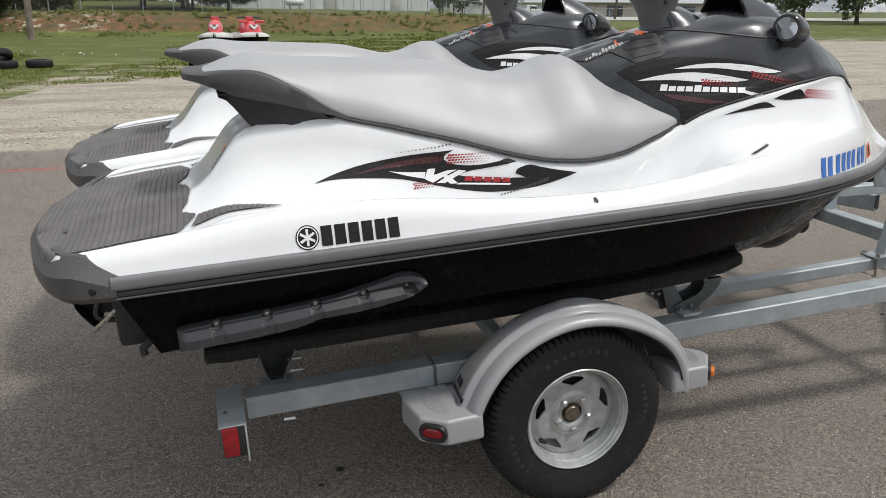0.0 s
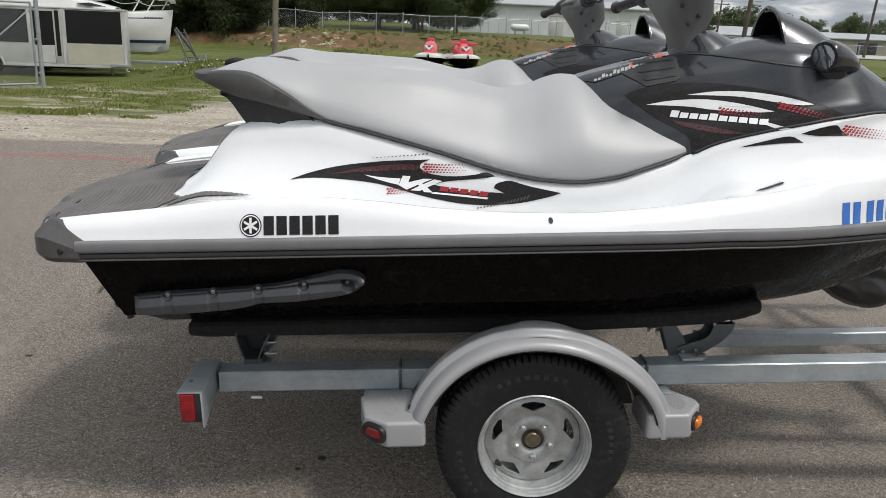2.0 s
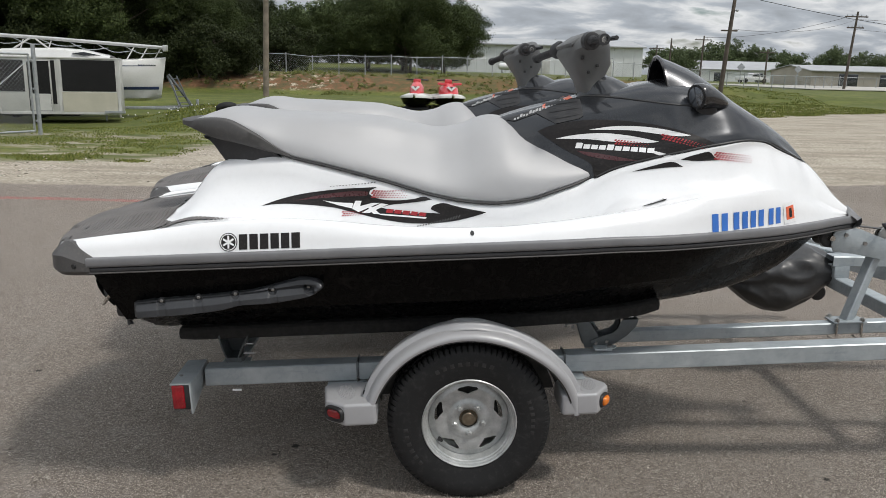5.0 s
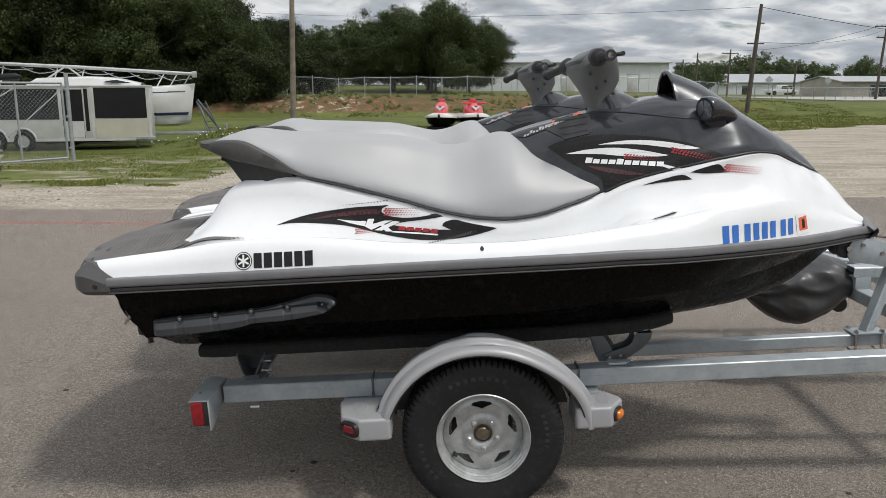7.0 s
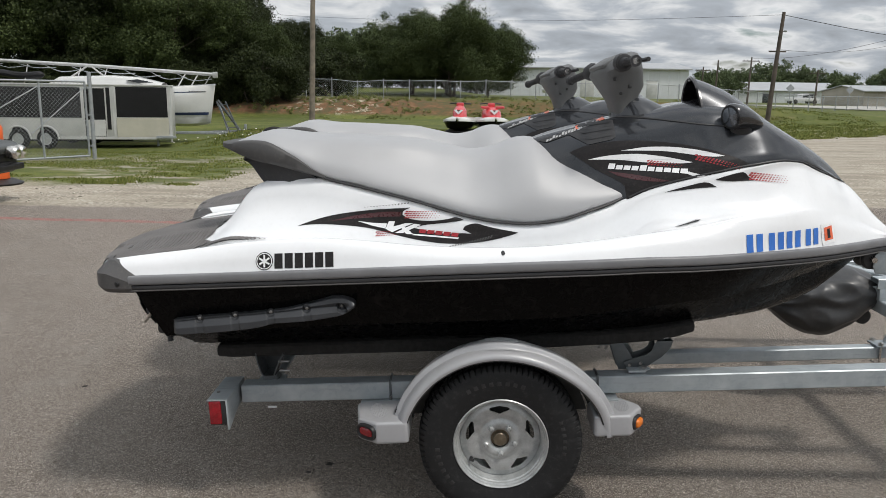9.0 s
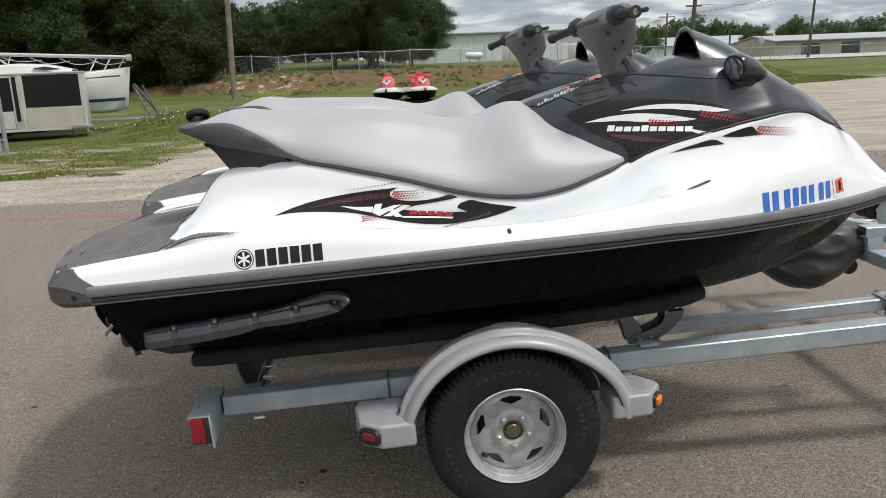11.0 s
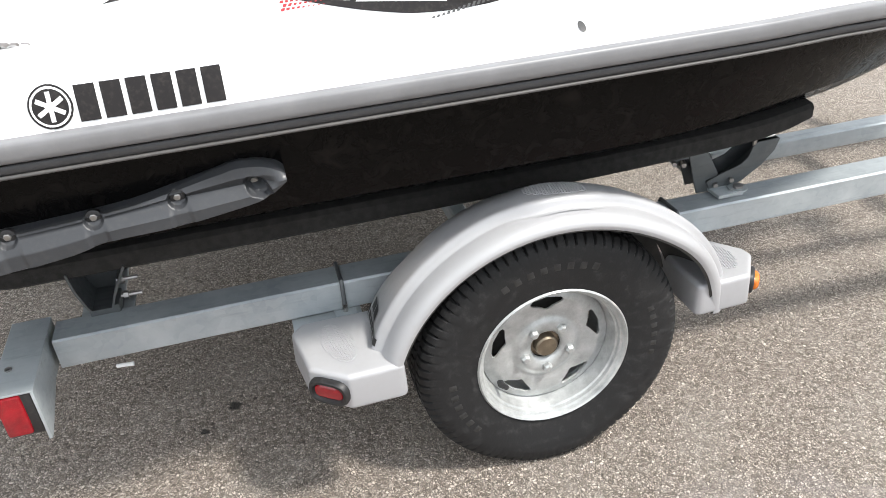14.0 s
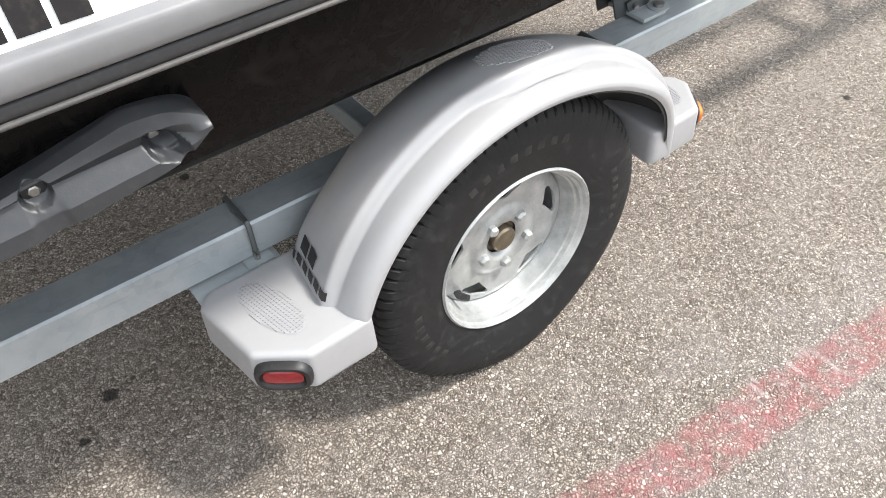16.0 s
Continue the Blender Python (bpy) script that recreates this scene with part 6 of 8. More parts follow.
                    rows.append([p + Vector((0, y0, 0)), p + Vector((0, y1, 0)), p + n + Vector((0, y1, 0)), p + n + Vector((0, y0, 0))])
                return tidy(loft(rows, True, True))
            br = part("bunk_bracket", sheet(wall, by - 0.05, by + 0.05, 0.005), M_DARKGALV, tr, "galvanised channel bracket under the bunk, darkened for its shade", sharp=30)
            # Dark plate put where the channel's back lies in shade.
            part("dark_back_plate", prism([(-0.966, 0.302), (-0.950, 0.224), (-0.938, 0.207), (-0.899, 0.207), (-0.870, 0.266), (-0.852, 0.302)], by + 0.042, by + 0.046, "y", 0.001), M_DARKGALV, br)
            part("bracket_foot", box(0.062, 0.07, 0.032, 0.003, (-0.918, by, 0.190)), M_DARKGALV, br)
            part("bracket_plate", box(0.11, 0.085, 0.006, 0.001, (-0.918, by, 0.176)), M_GALV, br)
            for bz in (0.222, 0.262):
                part("bracket_bolt", tube([(-0.878, by - 0.03, bz), (-0.835, by - 0.03, bz)], 0.0045, 8), M_BOLT, br)
                part("nut", tube([(-0.872, by - 0.03, bz), (-0.863, by - 0.03, bz)], 0.0095, 6), M_BOLT, br)
            for bx in (-0.945, -0.912):
                part("bracket_stud", tube([(bx, by - 0.02, 0.285), (bx, by - 0.02, 0.312)], 0.006, 6), M_BOLT, br)
            # front bracket: a short arm and a trough, spreading from a foot on the cross bar
            arm_of = [(0.466, 0.306), (0.516, 0.306), (0.548, 0.250), (0.570, 0.205), (0.555, 0.190), (0.500, 0.190), (0.490, 0.220)]
            side_of = [(0.520, 0.222), (0.534, 0.192), (0.572, 0.188), (0.620, 0.206), (0.672, 0.240), (0.706, 0.276), (0.716, 0.306), (0.654, 0.306), (0.642, 0.296), (0.632, 0.268), (0.612, 0.252), (0.570, 0.240)]
            tro = part("bunk_trough", prism(side_of, by - 0.036, by - 0.031, "y", 0.001), M_DARKGALV, tr, "galvanised trough bracket under the bunk, darkened for its shade", sharp=30)
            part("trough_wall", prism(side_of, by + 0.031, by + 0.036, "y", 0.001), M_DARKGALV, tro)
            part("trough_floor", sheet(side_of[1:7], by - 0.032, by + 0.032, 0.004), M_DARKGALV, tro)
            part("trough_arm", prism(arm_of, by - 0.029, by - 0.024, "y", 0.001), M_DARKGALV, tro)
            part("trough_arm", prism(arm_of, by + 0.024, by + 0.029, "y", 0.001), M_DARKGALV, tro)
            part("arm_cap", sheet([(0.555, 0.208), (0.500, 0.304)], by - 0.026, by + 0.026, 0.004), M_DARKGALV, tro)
            for bx, bz in ((0.425, 0.292), (0.452, 0.286), (0.548, 0.212), (0.592, 0.218)):
                part("bracket_bolt", tube([(bx - 0.008, by - 0.048, bz), (bx, by - 0.028, bz)], 0.006, 6), M_BOLT, tro)
            part("bracket_clip", box(0.05, 0.05, 0.016, 0.003, (0.44, by - 0.01, 0.302)), M_DARKGALV, tro)
            part("bracket_bolt", tube([(0.648, by - 0.03, 0.295), (0.648, by - 0.03, 0.328)], 0.006, 6), M_BOLT, tro)
            part("bracket_bolt", tube([(0.672, by - 0.034, 0.318), (0.694, by - 0.04, 0.322)], 0.005, 6), M_STEEL, tro)
        # keel beam with winch post
        ky = mid - 0.70 if side < 0 else mid + 0.58
        part("keel_rail", hollow_beam((0.66, ky, 0.164), (2.4, ky, 0.164), 0.052, 0.052), M_GALV, tr, "galvanised inner rail", sharp=30)
        cy = mid + side * 0.64
        post = part("winch_post", hollow_beam((1.690, ky, 0.19), (1.835, cy, 0.50), 0.044, 0.044), M_GALV, tr, "slanted galvanised winch post", sharp=30)
        plate = part("post_plate", box(0.145, 0.085, 0.008, 0.002, (1.690, ky, 0.196)), M_GALV, tr)
        for bx in (1.635, 1.745):
            part("u_bolt", tube([(bx, ky - 0.034, 0.215), (bx, ky - 0.034, 0.11), (bx, ky + 0.034, 0.11), (bx, ky + 0.034, 0.215)], 0.0055, 8), M_STEEL, plate)
            for q in (-0.034, 0.034):
                part("nut", tube([(bx, ky + q, 0.198), (bx, ky + q, 0.21)], 0.011, 6), M_STEEL, plate)
        arm = part("winch_arm", prism([(1.600, 0.532), (1.612, 0.502), (1.700, 0.490), (1.95, 0.430), (1.95, 0.50), (1.720, 0.598), (1.628, 0.602), (1.606, 0.580)], cy - 0.055, cy - 0.048, "y", 0.002), M_GALV, tr, "galvanised winch arm", sharp=30)
        for bx, bz in ((1.66, 0.575), (1.745, 0.535)):
            part("arm_bolt", tube([(bx, cy - 0.063, bz), (bx, cy - 0.054, bz)], 0.009, 6), M_BOLT, arm)
        part("arm_side", prism([(1.600, 0.532), (1.612, 0.502), (1.700, 0.490), (1.95, 0.430), (1.95, 0.50), (1.720, 0.598), (1.628, 0.602), (1.606, 0.580)], cy + 0.048, cy + 0.055, "y", 0.002), M_GALV, arm)
        rl = part("bow_roller", tidy(lathe([(0.0, -0.044), (0.036, -0.044), (0.044, -0.036), (0.034, 0.0), (0.044, 0.036), (0.036, 0.044), (0.0, 0.044)], 28)), M_GROOVE, tr, "black rubber bow roller")
        rl.matrix_basis = pose(1.600, cy, 0.562)
        part("roller_pin", tube([(0, -0.065, 0), (0, 0.065, 0)], 0.012, 10), M_STEEL, rl)
        w = part("winch", tidy(lathe([(0.0, -0.03), (0.05, -0.03), (0.05, -0.024), (0.02, -0.02), (0.02, 0.02), (0.05, 0.024), (0.05, 0.03), (0.0, 0.03)], 24)), M_STEEL, tr, "hand winch with strap")
        w.matrix_basis = pose(1.88, cy, 0.545)
        part("winch_gear", tidy(lathe([(0.0, -0.04), (0.07, -0.04), (0.072, -0.034), (0.0, -0.034)], 26)), M_RIM, w)
        part("winch_crank", tube([(0, -0.05, 0), (-0.06, -0.055, 0.07), (-0.06, -0.13, 0.07)], [0.008, 0.008, 0.012], 8), M_GROOVE, w)
        part("winch_frame", box(0.14, 0.10, 0.012, 0.002, (0.0, 0, -0.065)), M_GALV, w)
        part("bow_strap", box(0.30, 0.04, 0.003, 0.0, (1.74, cy, 0.60), Euler((0, 0.15, 0)).to_matrix()), M_GROOVE, tr)
    part("cross_bar", box(0.07, 2 * mid - 0.34, 0.010, 0.002, (0.565, mid, 0.1965)), M_GALV, tr, "flat galvanised cross bar", sharp=30)
    part("cross_bar", box(0.06, 2 * mid - 0.46, 0.012, 0.002, (-0.92, mid, 0.168)), M_GALV, tr, "flat galvanised cross bar", sharp=30)
    for y in (0.19, 2 * mid - 0.19):
        part("bar_washer", tube([(0.595, y, 0.2015), (0.595, y, 0.2045)], 0.024, 20), M_GALV, tr)
        part("bar_bolt", tube([(0.595, y, 0.2045), (0.595, y, 0.211)], 0.0125, 14), M_BOLT, tr)
    part("axle", hollow_beam((0.0, 0.15, 0.0), (0.0, 2 * mid - 0.15, 0.0), 0.05, 0.05), M_GALV, tr, sharp=30)
    part("front_cross_member", hollow_beam((2.03, 0.2, 0.160), (2.03, 2 * mid - 0.2, 0.160), 0.070, 0.066), M_GALV, tr, "galvanised front cross member", sharp=30)
    part("tongue_brace", hollow_beam((2.16, 2.05, 0.155), (2.45, 1.2, 0.155), 0.06, 0.09), M_GALV, tr, sharp=30)
    part("tongue_brace", hollow_beam((2.16, 0.21, 0.10), (2.9, 1.05, 0.10), 0.06, 0.08), M_GALV, tr, sharp=30)
    part("tongue", hollow_beam((1.98, mid, 0.282), (4.0, mid, 0.20), 0.08, 0.054), M_GALV, tr, "galvanised trailer tongue", sharp=30)
    part("tongue_riser", box(0.08, 0.08, 0.064, 0.003, (2.03, mid, 0.224)), M_GALV, tr, sharp=30)
    jack = part("tongue_jack", tube([(3.7, mid + 0.1, -0.42), (3.7, mid + 0.1, 0.35)], 0.03, 14), M_GALV, tr)
    part("jack_foot", box(0.14, 0.14, 0.02, 0.004, (3.7, mid + 0.1, -0.475)), M_GALV, jack)
    return tr


trailer = build_trailer()


def build_gear_cover():
    """A slack vinyl bag pulled over gear on the front cross member."""
    rows = []
    stn = ((1.493, 0.142, 0.012, 0.06), (1.58, 0.135, 0.095, 0.15), (1.68, 0.135, 0.152, 0.19), (1.765, 0.145, 0.172, 0.21), (1.87, 0.175, 0.158, 0.20), (1.965, 0.200, 0.118, 0.18), (2.045, 0.205, 0.075, 0.15), (2.10, 0.195, 0.025, 0.09))
    sx = [smooth_table(*[(s[0], s[k]) for s in stn]) for k in (1, 2, 3)]
    for x in stations(1.493, 2.10, 70):
        zc, hz, hy = (g(x) for g in sx)
        row = []
        for j in range(84):
            a = 2 * math.pi * j / 84
            # long slack folds that run down from the hull to the beam
            run = x * 4.2 + 0.9 * math.sin(a)
            ridge = 1 - abs(2 * ((run + 0.35 * noise.noise(Vector((x * 4, math.cos(a), math.sin(a))))) % 1.0) - 1)
            crease = abs(noise.noise(Vector((x * 7.0 + 1.5 * math.sin(a), math.cos(a) * 1.8, math.sin(a) * 1.8 + 3))))
            fold = 1 + 0.13 * noise.noise(Vector((x * 4.0, math.cos(a) * 1.4, math.sin(a) * 1.4))) - 0.15 * crease + 0.06 * ridge * (0.3 + 0.7 * max(0, math.sin(a)))
            row.append((x, 1.30 + hy * fold * math.copysign(abs(math.cos(a)) ** 0.75, math.cos(a)), zc + hz * fold * math.copysign(abs(math.sin(a)) ** 0.85, math.sin(a))))
        rows.append(row)
    bag = thing("gear_cover", RIG, "slack black vinyl cover over gear on the trailer's front beam", "cover")
    part("cover", tidy(loft(rows, True, True)), M_COVER, bag, "slack black vinyl sheet with long folds", sharp=60)
    part("hem", tube([Vector(p) for p in rows[-3]] + [Vector(rows[-3][0])], 0.005, 6), M_GROOVE, bag)
    part("gear_roll", tidy(lathe([(0.0, -0.10), (0.034, -0.10), (0.042, -0.092), (0.044, 0.0), (0.042, 0.092), (0.034, 0.10), (0.0, 0.10)], 20)), M_GROOVE, bag, "black rolled end under the beam").matrix_basis = pose(1.975, 1.30, 0.080)
    return bag


build_gear_cover()


# ground, fences and surroundings ------------------------------------------------------------
def ground_height(x, y):
    bank = smoothstep(44.0, 48.5, y + 1.2 * noise.noise(Vector((x * 0.12, 3.0, 0)))) * (0.35 + 0.65 * smoothstep(30.0, 12.0, x))
    rough = 0.0
    if y > 38 and y < 70:
        rough = 0.16 * noise.noise(Vector((x * 0.35, y * 0.5, 0))) * smoothstep(42, 45, y) * smoothstep(60, 50, y)
    mound = 0.38 * math.exp(-((x + 7.7) / 1.7) ** 2 - ((y - 24.2) / 1.3) ** 2)
    dip = -0.33 * smoothstep(16.5, 20.5, y) * smoothstep(-6.3, -9.0, x) * smoothstep(33, 29, y)
    rise = 0.75 * smoothstep(54, 92, y) * smoothstep(4, -4, x)
    return dip + rise + 1.15 * bank + 0.25 * smoothstep(50, 80, y) * (0.3 + 0.7 * smoothstep(30.0, 12.0, x)) + rough * bank * 1.6 + mound


def build_ground():
    far = [70, 90, 120, 170, 260, 420, 800, 1600, 3000]
    xs = [-v for v in far[::-1]] + list(np.arange(-60, 60.1, 1.2)) + far
    ys = [-3000, -1600, -800, -400, -200, -100, -50, -25, -12] + list(np.arange(-6, 36, 1.5)) + list(np.arange(36, 62, 0.55)) + [62.5, 64, 67, 72, 78, 86, 96, 110, 130, 160, 210, 300, 450, 800, 1600, 3000]
    bm = loft([[(float(x), float(y), ground_height(float(x), float(y))) for x in xs] for y in ys])
    return solid("ground", bm, M_GROUND, Matrix(), "chip-seal pavement running into gravel, grass and a clay bank", "ground", kind="structure", sharp=180)


build_ground()


def leaf_material(name, dark, light):
    k = Nodes(name, 0.7, 0, dark, spec=0.2)
    g = k.n.new("ShaderNodeNewGeometry")
    k.color(k.ramp(g.outputs["Random Per Island"], [(0.0, dark), (0.6, tuple(0.5 * (a + b) for a, b in zip(dark, light))), (1.0, light)]))
    return k.mat


M_OAKLEAF = leaf_material("oak_leaves", (0.023, 0.035, 0.011), (0.078, 0.103, 0.032))
# Distance haze is mixed into the paler colours of these leaves.
M_HAZYLEAF = leaf_material("hazy_distant_leaves", (0.06, 0.085, 0.038), (0.13, 0.16, 0.075))
M_LEAF = leaf_material("broad_leaves", (0.014, 0.021, 0.007), (0.046, 0.058, 0.019))
M_GRASSBLADE = leaf_material("grass_blades", (0.090, 0.118, 0.023), (0.235, 0.24, 0.066))
M_BARK = soiled("bark", (0.075, 0.06, 0.048), 0.9, 0, 0, 0.3, 6, 0.8, 40)
# Wood of the utility poles, darkened in colour as if backlit by the sky.
M_BACKLITPOLE = soiled("backlit_weathered_wood", (0.085, 0.068, 0.055), 0.85, 0, 0, 0.25, 3, 0.5, 60)
M_PALEPOLE = soiled("sun_bleached_pole_wood", (0.19, 0.16, 0.125), 0.85, 0, 0, 0.25, 3, 0.5, 60)
M_FENCE = soiled("fence_steel", (0.34, 0.36, 0.37), 0.5, 0.5, 0, 0.12, 10)
M_METALWALL = soiled("white_metal_siding", (0.62, 0.64, 0.65), 0.5, 0, 0, 0.05, 0.5)
M_GREYROOF = soiled("grey_metal_roof", (0.36, 0.37, 0.38), 0.45, 0.2, 0, 0.08, 0.4)
M_TANWALL = soiled("tan_metal_siding", (0.36, 0.33, 0.28), 0.6, 0, 0, 0.06, 0.5)
M_DARKPANEL = soiled("black_trailer_panel", (0.008, 0.008, 0.009), 0.45, 0, 0.0, 0.2, 3, spec=0.25)
M_CREAM = soiled("cream_panel", (0.45, 0.43, 0.35), 0.5, 0, 0, 0.06, 2)
M_OFFWHITE = soiled("off_white_panel", (0.49, 0.49, 0.47), 0.45, 0, 0.1, 0.12, 2)
M_BOATWHITE = soiled("boat_gelcoat", (0.66, 0.66, 0.64), 0.3, 0, 0.4, 0.04, 2)
M_NAVY = soiled("navy_stripe", (0.02, 0.035, 0.09), 0.4, 0, 0.1, 0.1, 5)
M_ORANGE = soiled("orange_plastic", (0.68, 0.115, 0.015), 0.5, 0, 0, 0.08, 6)
M_REDPAINT = soiled("faded_red_gelcoat", (0.55, 0.045, 0.055), 0.3, 0, 0.4, 0.1, 5)
M_ALU = soiled("aluminium_mast", (0.50, 0.50, 0.49), 0.45, 0.6, 0, 0.1, 6)
M_ROAD = soiled("pale_road", (0.40, 0.385, 0.35), 0.9, 0, 0, 0.08, 0.3)
M_CARWHITE = soiled("white_car_paint", (0.7, 0.7, 0.7), 0.3, 0, 0.5, 0.02, 3)
M_GLASSDARK = soiled("dark_window", (0.02, 0.024, 0.028), 0.1, 0, 0.5, 0.1, 3)


def leaves_mesh(rng, centres, count, size):
    """Small folded leaf clumps about given centres: (point, radius)."""
    verts, faces = [], []
    weights = np.array([r * r for _, r in centres])
    picks = rng.choice(len(centres), count, p=weights / weights.sum())
    for c in picks:
        p, r = centres[c]
        d = Vector(rng.normal(size=3)).normalized()
        d.z = d.z * 0.75 + 0.1
        o = Vector(p) + d * r * (0.45 + 0.85 * rng.random() ** 1.3) * (1 + 0.35 * noise.noise(d * 2.3 + Vector(p) * 1.7))
        n = (d + Vector(rng.normal(size=3)) * 0.6).normalized()
        u = n.cross(Vector((0, 0, 1)) if abs(n.z) < 0.9 else Vector((1, 0, 0))).normalized()
        v = n.cross(u)
        a = rng.random() * 6.28
        u, v = u * math.cos(a) + v * math.sin(a), v * math.cos(a) - u * math.sin(a)
        s = size * (0.6 + 0.8 * rng.random())
        i = len(verts)
        verts += [o - u * s, o + u * s * 0.7 - v * s * 0.62, o + u * s * 0.55 + v * s * 0.7]
        faces.append((i, i + 1, i + 2))
    me = bpy.data.meshes.new("crown")
    me.from_pydata([tuple(v) for v in verts], [], faces)
    return me


def build_tree(name, seed, height, radius, clear, count, leaf, label, mat, trunks=1, squash=0.8):
    """A tapered trunk with limbs and a crown of many leaf clumps."""
    rng = np.random.default_rng(seed)
    tree = thing(name, Matrix(), label, "tree")
    bm, centres = None, []
    for k in range(trunks):
        lean = Vector((rng.normal() * 0.12, rng.normal() * 0.12, 0)) + Vector((0.25 * (k - (trunks - 1) / 2), 0, 0))
        top = height * 0.82
        spine = [Vector((0.3 * (k - (trunks - 1) / 2), 0, -0.2)) + lean * (top * f) + Vector((rng.normal() * 0.12 * f, rng.normal() * 0.12 * f, top * f + 0.2 * f)) for f in (0, 0.12, 0.3, 0.5, 0.72, 1.0)]
        r0 = 0.021 * height / trunks ** 0.4
        bm = tube(spine, [r0 * 1.35, r0, r0 * 0.82, r0 * 0.6, r0 * 0.36, r0 * 0.08], 9, bm)
        for b in range(int(13 / trunks) + 3):
            f = clear / height + (1 - clear / height) * (b + rng.random()) / (13 / trunks + 3)
            f = min(f * 0.95, 0.95)
            base = spine[0].lerp(spine[-1], f)
            a = 2.4 * b + rng.random()
            shape = math.sin(math.pi * min(max((f - clear / height) / (1 - clear / height) * 0.8 + 0.15, 0), 1)) ** 0.6
            reach = radius * shape * (0.75 + 0.35 * rng.random())
            tip = base + Vector((math.cos(a) * reach, math.sin(a) * reach, (height - base.z) * (0.18 + 0.35 * rng.random()) * squash))
            bend = base.lerp(tip, 0.5) + Vector((0, 0, 0.12 * reach))
            rr = r0 * (0.5 - 0.35 * f)
            bm = tube([base, bend, tip], [rr, rr * 0.6, rr * 0.15], 6, bm)
            for g, sz in ((tip, 0.30), (bend.lerp(tip, 0.5), 0.27), (bend, 0.2)):
                centres.append((g + Vector(rng.normal(size=3)) * 0.12 * radius, radius * sz * (0.8 + 0.4 * rng.random())))
    centres.append((spine[-1], radius * 0.32))
    # twigs round each limb's end make the outline uneven
    for p, r in list(centres):
        for _ in range(7):
            d = Vector(rng.normal(size=3)).normalized()
            centres.append((Vector(p) + d * r * (0.65 + 0.55 * rng.random()), r * (0.22 + 0.30 * rng.random())))
    part("trunk", bm, M_BARK, tree)
    crown = new("crown", leaves_mesh(rng, centres, count, leaf))
    crown.data.materials.append(mat)
    crown.parent = tree
    return tree


def at_ground(x, y, scale=1.0, turn=0.0, sink=0.0):
    return pose(x, y, ground_height(x, y) - sink, 0, 0, turn) @ Matrix.Scale(scale, 4)


def plant(tree, places, group):
    """Sets a tree at the first place and copies of it at the others: (x, y, scale, turn)."""
    first = places[0]
    tree.matrix_basis = at_ground(*first)
    tagged(tree, group=group)
    for p in places[1:]:
        o = copy_thing(tree, at_ground(*p[:2], 1.0, p[3]))
        o.scale = (p[2], p[2], p[2])


wood_a = build_tree("tree", 3, 12.0, 4.6, 0.6, 120000, 0.072, "tall leafy tree at the edge of a dark wood", M_LEAF, 2)
plant(wood_a, [(-31, 49, 1.0, 0), (-22.5, 47.5, 1.05, 80), (-16.4, 49, 0.66, 200), (-39, 52, 1.1, 140), (-27, 56, 1.15, 260), (-18.5, 57, 0.76, 20), (-48, 50, 1.1, 300), (-34, 60, 1.2, 60), (-15.5, 66, 0.56, 100)], "edge of the wood")
wood_b = build_tree("tree", 8, 10.5, 4.2, 0.4, 120000, 0.069, "broad leafy tree at the edge of a dark wood", M_OAKLEAF, 2)
plant(wood_b, [(-26.5, 47, 1.0, 0), (-19.0, 46.5, 0.82, 120), (-35.5, 47.5, 1.0, 220), (-13.8, 51, 0.54, 40), (-44, 47, 1.0, 300), (-23, 60, 0.92, 190), (-54, 44, 1.1, 30), (-30, 64, 1.25, 77), (-40, 62, 1.3, 177), (-21, 82, 0.6, 10), (-17, 85, 0.55, 70), (-13, 82, 0.55, 140), (-9, 85, 0.6, 200), (-5.5, 83, 0.55, 250), (-2, 86, 0.6, 310), (1.5, 84, 0.5, 30)], "edge of the wood")
bush = build_tree("bush", 12, 3.2, 1.7, 0.1, 24000, 0.058, "dense low scrub bush under trees", M_LEAF, 3, 0.5)
plant(bush, [(-13.2, 46.3, 1.0, 0), (-16.0, 45.6, 0.95, 90), (-20.0, 45.0, 1.1, 10), (-24.5, 44.6, 1.1, 200), (-28.5, 44.5, 1.2, 70), (-33.0, 45, 1.25, 150), (-37.5, 45, 1.2, 33), (-11.5, 47.5, 0.85, 310), (-18.0, 46.8, 1.2, 45), (-42, 45, 1.3, 80), (-14.6, 47.5, 1.1, 150), (-22.3, 46.0, 1.2, 270), (-26.5, 45.2, 1.2, 5), (-31.0, 46.0, 1.3, 95), (-10.2, 58, 1.1, 20), (-13.0, 60, 1.2, 200), (-16.5, 60, 1.3, 100), (-22, 88, 1.2, 0), (-18, 90, 1.3, 40), (-14, 89, 1.2, 80), (-10, 91, 1.3, 120), (-6.5, 90, 1.2, 160), (-3, 91, 1.3, 200), (0.5, 90, 1.2, 240), (4, 92, 1.25, 280)], "scrub along the wood")
oak = build_tree("oak_tree", 21, 9.2, 5.4, 1.5, 150000, 0.072, "spreading live oak behind the chain-link fence", M_OAKLEAF, 2, 0.7)
plant(oak, [(-0.9, 62, 0.80, 0), (2.0, 63, 0.66, 130), (-4.4, 64, 0.72, 220), (-1.5, 67, 0.74, 300)], "oaks behind the fence")
far_tree = build_tree("tree", 30, 7.5, 3.6, 0.5, 11000, 0.17, "leafy tree in the distance", M_HAZYLEAF, 1)
